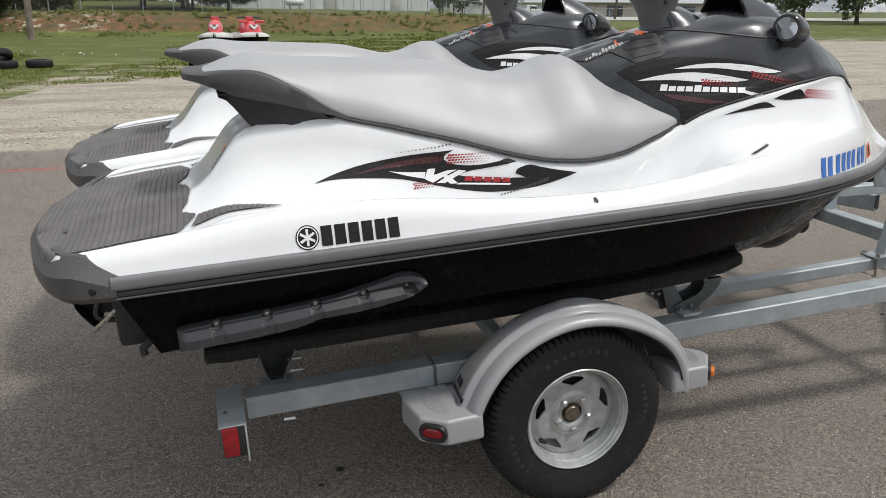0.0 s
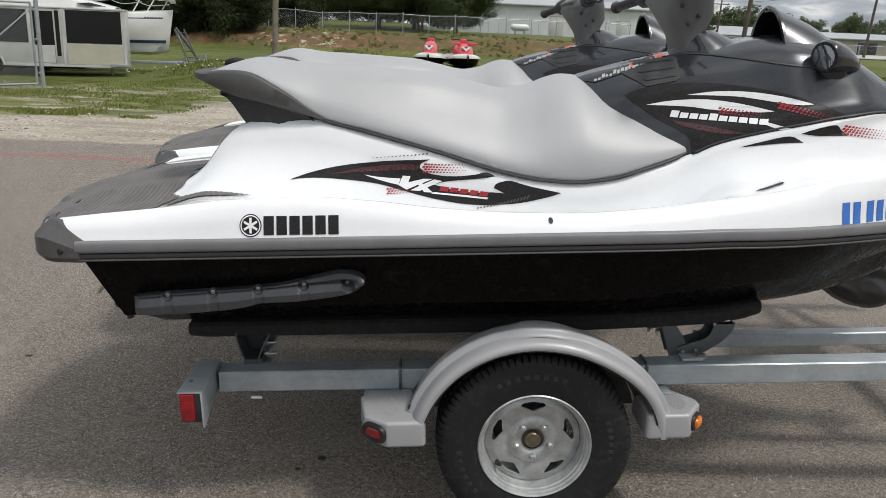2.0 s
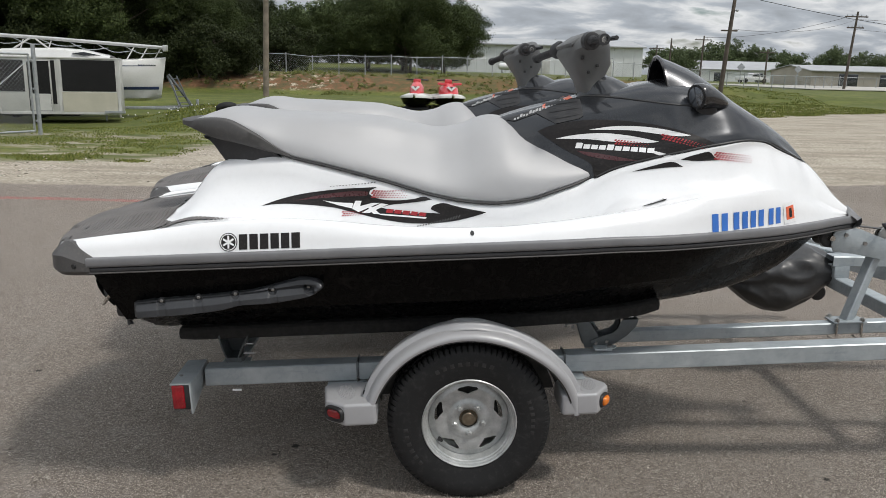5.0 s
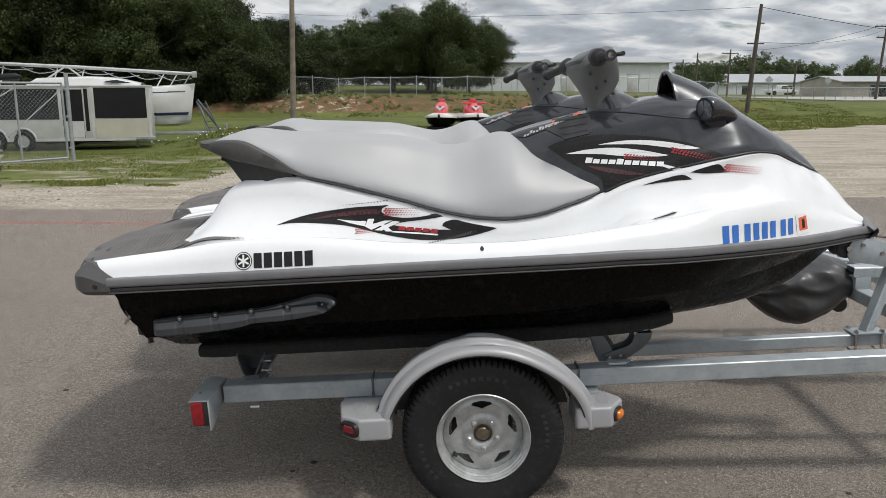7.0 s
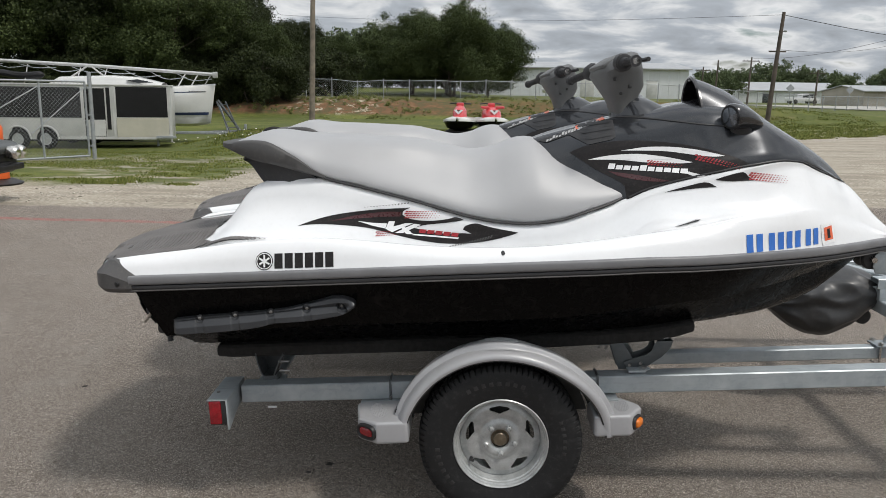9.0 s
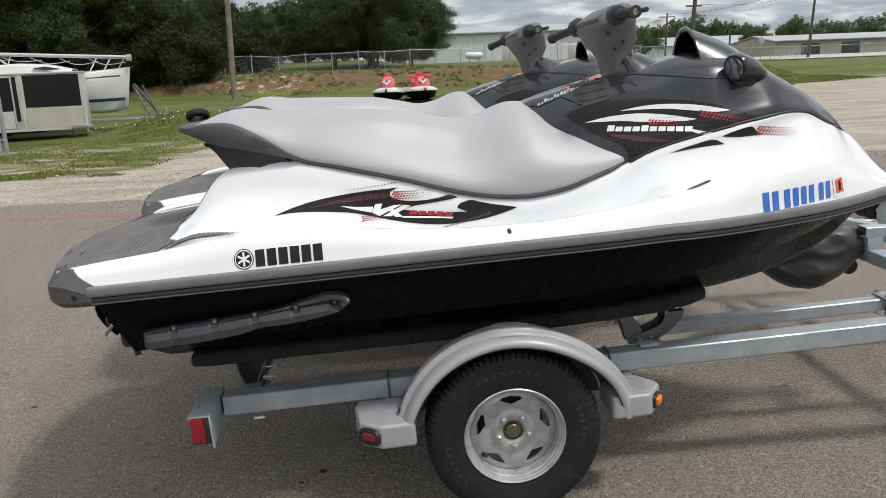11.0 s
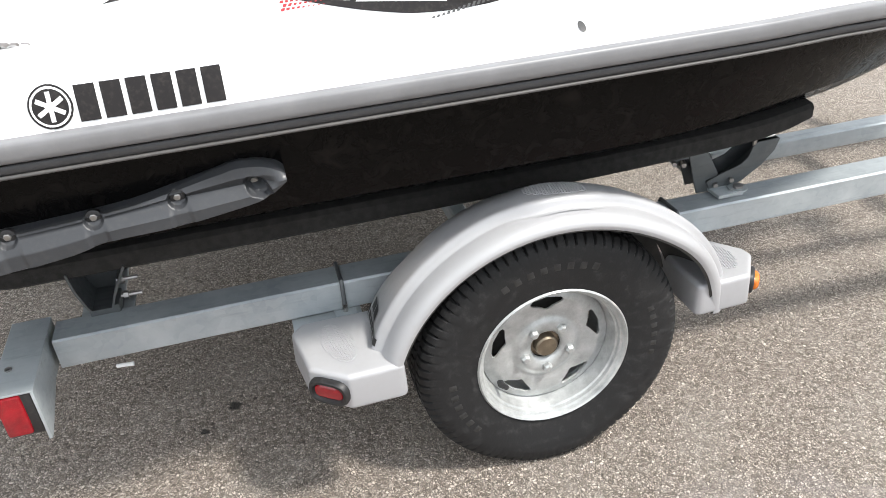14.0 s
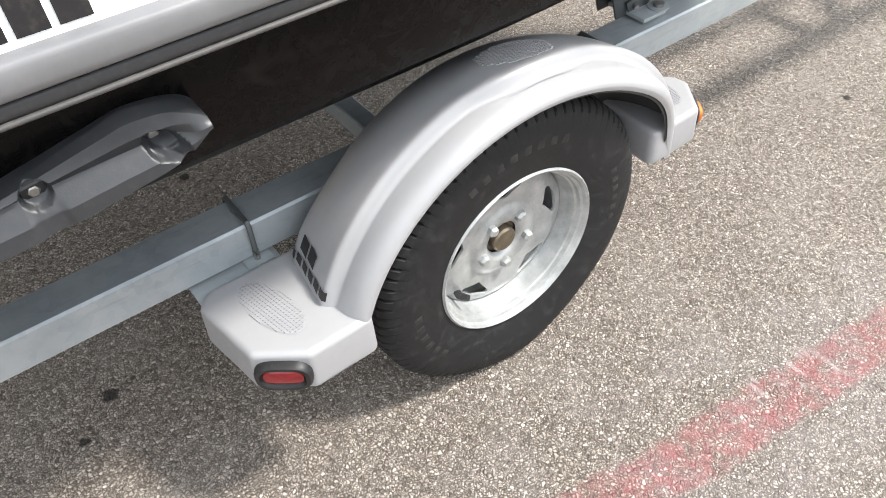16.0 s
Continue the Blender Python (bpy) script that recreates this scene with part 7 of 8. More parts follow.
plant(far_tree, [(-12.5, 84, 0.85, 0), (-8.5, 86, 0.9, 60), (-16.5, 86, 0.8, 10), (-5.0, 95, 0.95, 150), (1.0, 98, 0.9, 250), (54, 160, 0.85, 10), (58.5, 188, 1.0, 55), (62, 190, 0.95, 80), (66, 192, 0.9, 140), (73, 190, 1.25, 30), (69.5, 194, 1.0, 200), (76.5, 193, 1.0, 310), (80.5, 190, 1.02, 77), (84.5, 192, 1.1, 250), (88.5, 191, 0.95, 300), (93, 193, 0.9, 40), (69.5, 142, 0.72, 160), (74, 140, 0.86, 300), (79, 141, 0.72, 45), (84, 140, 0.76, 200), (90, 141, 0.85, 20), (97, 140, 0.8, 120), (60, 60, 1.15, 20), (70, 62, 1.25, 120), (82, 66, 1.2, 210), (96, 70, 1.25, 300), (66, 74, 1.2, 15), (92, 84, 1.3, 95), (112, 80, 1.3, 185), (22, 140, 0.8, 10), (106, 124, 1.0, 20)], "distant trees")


# grass: blades in tufts, thick beyond the gravel
def build_grass():
    rng = np.random.default_rng(5)
    verts, faces = [], []
    for k in range(70000):
        y = 10.3 + 34 * rng.random() ** 1.7
        x = -16 + 34 * rng.random() * (0.35 + 0.65 * (y / 44)) if y < 30 else -24 + 48 * rng.random()
        shift = 6.2 * smoothstep(-4.9, -3.6, x) + 0.74 * max(x + 3.2, 0)
        e = y - shift + 2.2 * 0.0
        if e < 9.9 + 0.9 * noise.noise(Vector((x * 0.9, y * 0.9, 1))):
            continue
        if noise.noise(Vector((x * 0.6, y * 0.7, 7))) + 0.5 * noise.noise(Vector((x * 1.9, y * 1.9, 2))) > (-0.02 if e < 13.5 else 0.12) and e < 17.5:
            continue
        if y > 22 and math.hypot(x + 7.7, y - 24.2) > 2.2:
            continue
        z = ground_height(x, y)
        n = 4
        for _ in range(n):
            a = rng.random() * 6.28
            h = (0.010 + 0.020 * rng.random()) * (1.0 + 1.2 * (rng.random() > 0.94)) * (2.6 if math.hypot(x + 7.7, (y - 24.2)) < 2 else 1)
            w = 0.006 + 0.008 * rng.random() + 0.0005 * y
            dx, dy = math.cos(a), math.sin(a)
            ox, oy = x + rng.normal() * 0.07, y + rng.normal() * 0.07
            i = len(verts)
            verts += [(ox - dy * w, oy + dx * w, z - 0.01), (ox + dy * w, oy - dx * w, z - 0.01), (ox + dx * h * 0.6 * rng.random(), oy + dy * h * 0.6 * rng.random(), z + h)]
            faces.append((i, i + 1, i + 2))
    for k in range(26000):
        x = -2.0 + 27 * rng.random()
        y = 16.0 + 0.74 * max(x + 3.2, 0) + 16 * rng.random() ** 1.6
        c = noise.noise(Vector((x * 0.5, y * 0.8, 4))) + 0.6 * noise.noise(Vector((x * 1.7, y * 2.3, 9)))
        if c < -0.05 + 0.35 * rng.random() - 0.2:
            continue
        z = ground_height(x, y)
        for _ in range(3):
            a = rng.random() * 6.28
            h = (0.02 + 0.05 * rng.random()) * (1 + 0.9 * max(c, 0))
            w = 0.012 + 0.0007 * y
            dx, dy = math.cos(a), math.sin(a)
            ox, oy = x + rng.normal() * 0.12, y + rng.normal() * 0.12
            i = len(verts)
            verts += [(ox - dy * w, oy + dx * w, z - 0.01), (ox + dy * w, oy - dx * w, z - 0.01), (ox + dx * h * 0.5, oy + dy * h * 0.5, z + h)]
            faces.append((i, i + 1, i + 2))
    me = bpy.data.meshes.new("grass")
    me.from_pydata(verts, [], faces)
    me.materials.append(M_GRASSBLADE)
    return tagged(new("grass", me), "patchy green grass blades growing over the verge", "grass", kind="stuff")


build_grass()


def build_weeds():
    """Leafy weeds that grow over the cut bank."""
    rng = np.random.default_rng(31)
    spots = []
    while len(spots) < 700:
        x, y = -14 + 32 * rng.random(), 43.8 + 5.4 * rng.random()
        if noise.noise(Vector((x * 0.35, y * 0.6, 4))) + 0.25 * (y > 47) < 0.0:
            continue
        r = 0.05 + 0.13 * rng.random() ** 2
        spots.append((Vector((x, y, ground_height(x, y) + 0.25 * r)), r))
    me = leaves_mesh(rng, spots, 22000, 0.04)
    me.materials.append(M_WEED)
    return tagged(new("bank_weeds", me), "green weeds growing over the cut clay bank", "weeds", kind="stuff")


M_WEED = leaf_material("weed_leaves", (0.10, 0.12, 0.03), (0.23, 0.24, 0.085))
build_weeds()


def build_flowers():
    rng = np.random.default_rng(9)
    bm = None
    for k in range(26):
        x, y = -7.9 + rng.normal() * 1.0, 23.4 + rng.normal() * 0.5
        if k > 16:
            x, y = -4.5 + rng.normal() * 1.2, 25.0 + rng.normal() * 0.6
        z = ground_height(x, y) + 0.14
        bm = box(0.05, 0.05, 0.03, 0.012, (x, y, z), None, bm, 1)
    return solid("wild_flowers", bm, M_DECALWHITE, Matrix(), "scattered small white wild flowers in the grass", "flowers", kind="stuff")


build_flowers()


# stones along the gravel
def build_stones():
    rng = np.random.default_rng(14)
    bm = bmesh.new()
    for k in range(420):
        x, y = -7 + 15 * rng.random(), 7.9 + 3.2 * rng.random()
        y += smoothstep(-4.5, 1, x) * max(x + 4.5, 0) * 0.5
        s = 0.008 + 0.02 * rng.random() ** 3
        q = bmesh.ops.create_icosphere(bm, subdivisions=1, radius=s)
        for v in q["verts"]:
            v.co = Vector((x + v.co.x * (1 + 0.5 * rng.random()), y + v.co.y, 0.3 * s + v.co.z * 0.6))
    k = Nodes("pale_stones", 0.9, 0, (0.45, 0.41, 0.34))
    g = k.n.new("ShaderNodeNewGeometry")
    k.color(k.ramp(g.outputs["Random Per Island"], [(0.0, (0.28, 0.25, 0.2)), (1.0, (0.6, 0.56, 0.48))]))
    return solid("gravel_stones", bm, k.mat, Matrix(), "loose pale limestone pebbles on the gravel strip", "gravel", kind="stuff", sharp=60)


build_stones()


# poles and wires
def build_pole(x, y, h, lean_x=0.0, arms=0, label="weathered wooden utility pole", r=0.13, wood=M_BACKLITPOLE):
    z = ground_height(x, y)
    p = thing("utility_pole", pose(x, y, z), label, "pole", "utility poles")
    part("shaft", tube([(0, 0, -0.3), (lean_x * 0.5, 0, h * 0.5), (lean_x, 0, h)], [r * 1.15, r, r * 0.75], 12), wood, p)
    for i in range(arms):
        zz = h - 0.5 - 1.1 * i
        arm = part("cross_arm", box(2.4 - 0.6 * i, 0.1, 0.12, 0.01, (lean_x, 0.12, zz)), M_BACKLITPOLE, p)
        for q in (-1.0, -0.5, 0.5, 1.0):
            part("insulator", tube([(lean_x + q * (1 - 0.25 * i), 0.12, zz + 0.06), (lean_x + q * (1 - 0.25 * i), 0.12, zz + 0.2)], [0.05, 0.03], 8), M_FENCE, arm)
    return p


build_pole(-8.3, 40.0, 9.5, 0.25, label="plain sun-bleached wooden pole standing in the grass", r=0.14, wood=M_PALEPOLE)
pole = build_pole(18.4, 45.3, 6.35, 0.4, label="leaning wooden utility pole with a lamp")
part("lamp_arm", tube([(0.32, 0, 5.2), (0.50, -0.1, 5.28)], 0.03), M_FENCE, pole)
part("lamp_head", box(0.18, 0.14, 0.12, 0.04, (0.54, -0.1, 5.26)), M_FENCE, pole)
part("cross_arm", box(1.0, 0.09, 0.09, 0.01, (0.26, 0.1, 4.1)), M_BACKLITPOLE, pole)
build_pole(44.6, 79.0, 7.9, 0.45, 2)
build_pole(39.6, 108, 6.5, 0.15, 1)
build_pole(36.7, 113, 6.3, 0.1, 0)
build_pole(36.1, 118, 5.5, 0.15, 1)
build_pole(50.7, 112, 5.1, 0.05, 1)


def build_wire(a, b, sag, r=0.012):
    a, b = Vector(a), Vector(b)
    return solid("power_line", tube([a.lerp(b, i / 20) - Vector((0, 0, sag * 4 * (i / 20) * (1 - i / 20))) for i in range(21)], r, 5), M_GROOVE, Matrix(), "thin sagging black overhead power line", "cable", "power lines")


build_wire((18.78, 45.3, 6.4), (62, 60, 5.6), 1.3, 0.018)
build_wire((18.7, 45.3, 4.4), (45.0, 79, 7.6), 0.6)
build_wire((45.0, 79, 8.1), (39.7, 108, 6.8), 0.7, 0.018)
build_wire((45.0, 79, 7.6), (120, 70, 9.0), 1.2, 0.018)
build_wire((18.78, 45.3, 6.4), (-30, 85, 10.4), 0.8, 0.010)
build_wire((45.0, 79, 6.6), (110, 82, 7.5), 1.2, 0.015)


# chain-link fences
def mesh_panel(a, b, h, pitch, wire, z_lift=0.05):
    """Diagonal wires between two posts."""
    a, b = Vector(a), Vector(b)
    d = (b - a)
    n = d.normalized()
    side = Vector((-n.y, n.x, 0))
    length = math.hypot(d.x, d.y)
    bm = bmesh.new()

    def bar(u0, v0, u1, v1, off):
        p, q = a + d * (u0 / length) + Vector((0, 0, v0 + z_lift)) + side * off, a + d * (u1 / length) + Vector((0, 0, v1 + z_lift)) + side * off
        t = (q - p).normalized()
        w = t.cross(side).normalized() * wire
        s = side * wire
        v = [bm.verts.new(c) for c in (p - w, p + s, p + w, q - w, q + s, q + w)]
        bm.faces.new((v[0], v[1], v[4], v[3]))
        bm.faces.new((v[1], v[2], v[5], v[4]))
        bm.faces.new((v[2], v[0], v[3], v[5]))
    k = -h
    while k < length:
        for flip in (0, 1):
            u0, u1 = k, k + h
            v0, v1 = (0, h) if not flip else (h, 0)
            if u0 < 0:
                v0 += (v1 - v0) * (-u0) / h
                u0 = 0
            if u1 > length:
                v1 -= (v1 - (0 if not flip else h)) * (u1 - length) / h if False else (v1 - v0) * (u1 - length) / (u1 - u0)
                u1 = length
            bar(u0, v0, u1, v1, wire * (1 if flip else -1))
        k += pitch
    return bm


def build_fence(points, h, spacing, pitch, wire, post_r, label):
    fence = thing("chain_link_fence", Matrix(), label, "fence")
    for (ax, ay), (bx, by) in zip(points[:-1], points[1:]):
        n = max(1, round(math.hypot(bx - ax, by - ay) / spacing))
        for i in range(n):
            p, q = (ax + (bx - ax) * i / n, ay + (by - ay) * i / n), (ax + (bx - ax) * (i + 1) / n, ay + (by - ay) * (i + 1) / n)
            pa, pb = Vector((*p, ground_height(*p))), Vector((*q, ground_height(*q)))
            part("post", tube([pa - Vector((0, 0, 0.1)), pa + Vector((0, 0, h + 0.12))], post_r, 7), M_FENCE, fence)
            part("top_rail", tube([pa + Vector((0, 0, h)), pb + Vector((0, 0, h))], post_r * 0.7, 6), M_FENCE, fence)
            tagged(part("wire_mesh", mesh_panel(pa, pb, h - 0.05, pitch, wire), M_FENCE, fence), kind="stuff")
    return fence


build_fence([(-20, 52.0), (-2, 52.5), (14, 54.5), (26, 60)], 1.25, 1.87, 0.16, 0.0030, 0.035, "galvanised chain-link fence along the top of a bank")
build_fence([(26, 60), (52, 92), (110, 96)], 1.3, 4.0, 0.26, 0.004, 0.04, "chain-link fence with a pale rail beside a road")


def build_gate():
    g = thing("chain_link_gate", Matrix(), "galvanised chain-link gate leaf standing open in grass", "gate")
    a, b = Vector((-8.62, 14.9, 0.0)), Vector((-10.85, 11.8, 0.0))
    h = 1.74
    part("post", tube([a + Vector((0.05, 0.05, -0.2)), a + Vector((0.05, 0.05, 1.95))], 0.045, 12), M_FENCE, g)
    for p in (a + Vector((-0.03, -0.03, 0)), a.lerp(b, 0.28), b):
        part("upright", tube([p + Vector((0, 0, 0.08)), p + Vector((0, 0, h))], 0.024, 10), M_FENCE, g)
    for z in (0.08, h):
        part("rail", tube([a + Vector((-0.03, -0.03, z)), b + Vector((0, 0, z))], 0.024, 10), M_FENCE, g)
    part("brace", tube([a.lerp(b, 0.34) + Vector((0, 0, 0.62)), a + Vector((-0.03, -0.03, h - 0.12))], 0.012, 8), M_FENCE, g)
    part("brace", tube([a.lerp(b, 0.28) + Vector((0, 0, h - 0.1)), b + Vector((0, 0, 0.1))], 0.012, 8), M_FENCE, g)
    tagged(part("wire_mesh", mesh_panel(a + Vector((-0.03, -0.03, 0)), b, h - 0.12, 0.088, 0.0022, 0.1), M_FENCE, g), kind="stuff")
    for z in (0.3, 1.0, 1.6):
        part("hinge", box(0.06, 0.06, 0.05, 0.008, a + Vector((0.02, 0.02, z))), M_FENCE, g)
    for q in (b + Vector((-0.1, -0.1, 0)), b + Vector((-0.35, -0.2, 0))):
        part("post", tube([q - Vector((0, 0, 0.2)), q + Vector((0, 0, 2.0))], 0.045, 12), M_FENCE, g)
    return g


build_gate()


# enclosed trailer behind the gate
def slab(p, q, z0, z1, proud, thick=0.02, bevel=0.004):
    """An upright board along the line from p to q, standing proud of it on the side of -y."""
    p, q = Vector((*p, 0)), Vector((*q, 0))
    d = (q - p).normalized()
    n = Vector((d.y, -d.x, 0))
    c = (p + q) / 2 + n * (proud - thick / 2) + Vector((0, 0, (z0 + z1) / 2))
    return box((q - p).length, thick, z1 - z0, bevel, c, Matrix((d, -n, Vector((0, 0, 1)))).transposed(), seg=1)


def along(p, q, f):
    return (p[0] + (q[0] - p[0]) * f, p[1] + (q[1] - p[1]) * f)


def build_box_trailer():
    t = thing("enclosed_trailer", Matrix(), "white enclosed trailer with black upper panels and an open side door", "trailer")
    a, b, c = (-17.0, 21.2), (-11.42, 22.4), (-9.66, 22.85)
    back = [(-10.2, 24.6), (-17.5, 23.2)]
    z0, zm, z1 = -0.01, 0.66, 1.68
    part("body", prism([a, b, c, *back], z0, z1, "z", 0.02), M_OFFWHITE, t, "off-white trailer body", sharp=30)
    part("roof_cap", prism([(a[0], a[1] - 0.03), (b[0], b[1] - 0.03), (c[0] + 0.03, c[1] - 0.02), *back], z1, z1 + 0.05, "z", 0.01), M_OFFWHITE, t)
    part("upper_panel", slab(along(b, c, 0.07), along(b, c, 0.93), zm + 0.03, z1 - 0.03, 0.012), M_DARKPANEL, t, "black end panel")
    part("lower_panel", slab(along(b, c, 0.06), along(b, c, 0.94), z0 + 0.06, zm, 0.012), M_CREAM, t, "cream lower end panel")
    part("corner_post", slab(along(b, c, 0.0), along(b, c, 0.05), z0, z1, 0.02), M_OFFWHITE, t)
    part("corner_post", slab(along(b, c, 0.95), along(b, c, 1.0), z0, z1, 0.02), M_OFFWHITE, t)
    part("side_panel", slab(along(a, b, 0.0), along(a, b, 0.835), zm, z1 - 0.06, 0.012), M_DARKPANEL, t, "black side panel")
    part("side_panel", slab(along(a, b, 0.970), along(a, b, 0.990), z0 + 0.30, z1 - 0.06, 0.012), M_DARKPANEL, t)
    # A black board: the shade inside the open doorway is put into it.
    part("doorway_shade", slab(along(a, b, 0.852), along(a, b, 0.962), z0 + 0.08, z1 - 0.08, 0.010), M_DARKPANEL, t, "black board standing for the shade inside the doorway")
    door = part("door_lower", slab(along(a, b, 0.857), along(a, b, 0.960), z0 + 0.09, zm - 0.06, 0.02), M_OFFWHITE, t)
    part("door_trim", slab(along(a, b, 0.962), along(a, b, 0.967), z0 + 0.06, z1 - 0.08, 0.024), M_OFFWHITE, t)
    part("door_trim", slab(along(a, b, 0.845), along(a, b, 0.967), z1 - 0.085, z1 - 0.055, 0.024), M_OFFWHITE, t)
    part("lower_trim", slab(a, b, z0 - 0.02, z0 + 0.06, 0.016), M_OFFWHITE, t)
    part("lower_trim", slab(b, c, z0 - 0.02, z0 + 0.05, 0.018), M_OFFWHITE, t)
    part("tow_step", slab(along(b, c, 0.72), along(b, c, 1.06), z0 + 0.02, z0 + 0.10, 0.10, 0.1), M_FENCE, t)
    for f in (0.50, 0.645):
        p = along(a, b, f)
        arch = part("wheel_arch", prism([(p[0] + 0.38 * math.cos(radians(k)), -0.01 + 0.38 * math.sin(radians(k))) for k in range(0, 181, 12)], p[1] - 0.04, p[1] + 0.1, "y"), M_DARKPANEL, t)
        part("arch_trim", tube([(p[0] + 0.40 * math.cos(radians(k)), p[1] - 0.04, -0.01 + 0.40 * math.sin(radians(k))) for k in range(0, 181, 12)], 0.03, 6), M_OFFWHITE, t)
        w = part("wheel", tidy(lathe([(0.0, -0.02), (0.17, -0.02), (0.19, -0.06), (0.29, -0.08), (0.31, -0.04), (0.31, 0.1), (0.0, 0.1)], 28)), M_TYRE, t)
        w.matrix_basis = pose(p[0], p[1] - 0.02, -0.02)
        part("wheel_rim", tidy(lathe([(0.0, -0.03), (0.05, -0.05), (0.16, -0.03), (0.185, -0.065), (0.19, -0.05)], 20)), M_RIM, w)
    part("chassis", box(5.0, 0.9, 0.10, 0.02, (-13.6, 22.9, -0.06), Euler((0, 0, 0.21)).to_matrix()), M_DARKPANEL, t)
    part("stand", tube([(-10.3, 23.2, -0.34), (-10.3, 23.2, 0.0)], 0.04), M_FENCE, t)
    part("stand", tube([(-16.6, 21.9, -0.34), (-16.6, 21.9, 0.0)], 0.04), M_FENCE, t)
    return t


build_box_trailer()


# sailing boat on its trailer, mast lashed along the top
def build_sailboat():
    m = pose(-9.35, 26.4, 0, 0, 0, 8)
    s = thing("sailboat", m, "white sailboat with navy stripe on a trailer, mast lashed flat", "boat")
    rows = []
    for i in range(25):
        f = i / 24
        x = -6.6 * (1 - f)
        w = 1.15 * min(1, (1 - f) * 2.6 + 0.001) ** 0.6 if f > 0.3 else 1.15 - 0.25 * (0.3 - f)
        sheer = 1.48 + 0.26 * f ** 2
        keel = 0.26 + 0.62 * max(0, f - 0.9) ** 1.5 * 6.0
        keel = min(keel, sheer - 0.1)
        pr = [(0.0, keel), (w * 0.55, keel + 0.10), (w * 0.92, keel + 0.42 * (sheer - keel)), (w, keel + 0.75 * (sheer - keel)), (w, sheer), (w * 0.96, sheer + 0.03), (0, sheer + 0.08)]
        rake = 0.16 * smoothstep(0.8, 1.0, f)
        rows.append([(x + rake * (z - 1.4), -y, z) for y, z in pr] + [(x + rake * (z - 1.4), y, z) for y, z in pr[::-1][1:-1]])
    hull = part("hull", tidy(loft(rows, True, True)), M_BOATWHITE, s, "white sailboat hull", sharp=40)
    ht = tree_of(hull)
    stick("waterline_stripe", [(-6.3, 0.62), (-0.22, 0.68), (-0.20, 0.78), (-6.3, 0.72)], [ht], M_NAVY, s, "navy blue waterline stripe", 0.006, 0.3)
    stick("sheer_stripe", [(-6.3, 1.34), (-0.25, 1.50), (-0.25, 1.53), (-6.3, 1.37)], [ht], M_NAVY, s, "", 0.006, 0.3)
    stick("name_block", [slanted(-0.80 + 0.082 * i, 1.50, 0.055, 0.05) for i in range(7)], [ht], M_GREYPRINT, s, "grey name block", 0.006, 0.2)
    rows = []
    for x, w, z in ((-5.6, 0.62, 1.78), (-5.2, 0.75, 1.98), (-3.5, 0.78, 2.04), (-2.6, 0.66, 1.99), (-1.75, 0.45, 1.80)):
        pr = [(w + 0.1, 1.60), (w, z - 0.05), (w - 0.12, z), (0, z + 0.03)]
        rows.append([(x, -y, q) for y, q in pr] + [(x, y, q) for y, q in pr[::-1][1:]])
    cab = part("cabin", tidy(loft(rows)), M_BOATWHITE, s, "white cabin top", sharp=40)
    part("cabin_window", prism([(-2.9, 1.88), (-2.5, 1.93), (-1.95, 1.82), (-2.5, 1.80)], -0.80, -0.70, "y"), M_GLASSDARK, cab)
    mast = part("mast", tube([(-9.6, -0.2, 2.62), (-4.0, -0.2, 2.38), (0.15, -0.2, 2.14)], 0.065, 10), M_ALU, s, "aluminium mast lashed flat")
    part("mast_head", box(0.16, 0.2, 0.22, 0.02, (0.1, -0.2, 2.13)), M_ALU, mast)
    rng = np.random.default_rng(2)
    for k in range(9):
        x0 = -8.5 + 0.9 * k
        part("rigging", tube(catmull([(x0, -0.2, 2.5 - 0.04 * k), (x0 + 0.6, -0.35, 2.3 - 0.05 * k + 0.1 * rng.random()), (x0 + 1.3, -0.3, 2.42 - 0.055 * k)], 4), 0.014, 5), M_FENCE, mast)
    for x, y, z in ((-0.3, -0.25, 1.83), (-0.75, -0.4, 1.80), (-1.2, -0.5, 1.76), (-4.6, -0.7, 1.95), (-3.7, -0.7, 2.0), (-6.4, -0.8, 1.6), (-7.4, -0.6, 1.55)):
        part("stanchion", tube([(x, y, z - 0.1), (x + (0.25 if x > -2 else 0.0), -0.2, 2.55 - (x + 9.6) * 0.045)], 0.022, 6), M_ALU, s)
    part("mast_crutch", tube([(-4.9, -0.5, 1.95), (-4.3, -0.2, 2.42), (-3.7, -0.5, 2.0)], 0.035, 8), M_OFFWHITE, s)
    part("folded_sail", tube(catmull([(-8.2, -0.5, 1.95), (-7.4, -0.5, 2.1), (-6.6, -0.45, 2.0), (-5.8, -0.4, 2.05)], 5), [0.02] + [0.13] * 14 + [0.05], 9), M_DARKPANEL, s, "black sail cover")
    part("rudder_post", tube([(-1.55, -0.3, -0.33), (-1.55, -0.3, 0.45)], 0.035, 8), M_OFFWHITE, s)
    part("trailer_beam", box(8.6, 0.10, 0.10, 0.01, (-3.0, -0.75, 0.05)), M_FENCE, s, "dark steel boat trailer beam")
    part("trailer_tongue", tube([(-0.6, -0.5, 0.06), (1.25, 0.0, 0.10)], 0.045, 8), M_DARKGALV, s)
    part("bow_stand", tube([(0.9, 0.0, 0.10), (0.12, 0.0, 1.22)], 0.05, 8), M_DARKGALV, s)
    part("bow_stand", tube([(0.45, 0.0, 0.08), (0.15, 0.0, 1.2)], 0.035, 8), M_FENCE, s)
    part("tongue_jack", tube([(1.1, 0.0, -0.2), (1.1, 0.0, 0.35)], 0.05, 8), M_FENCE, s)
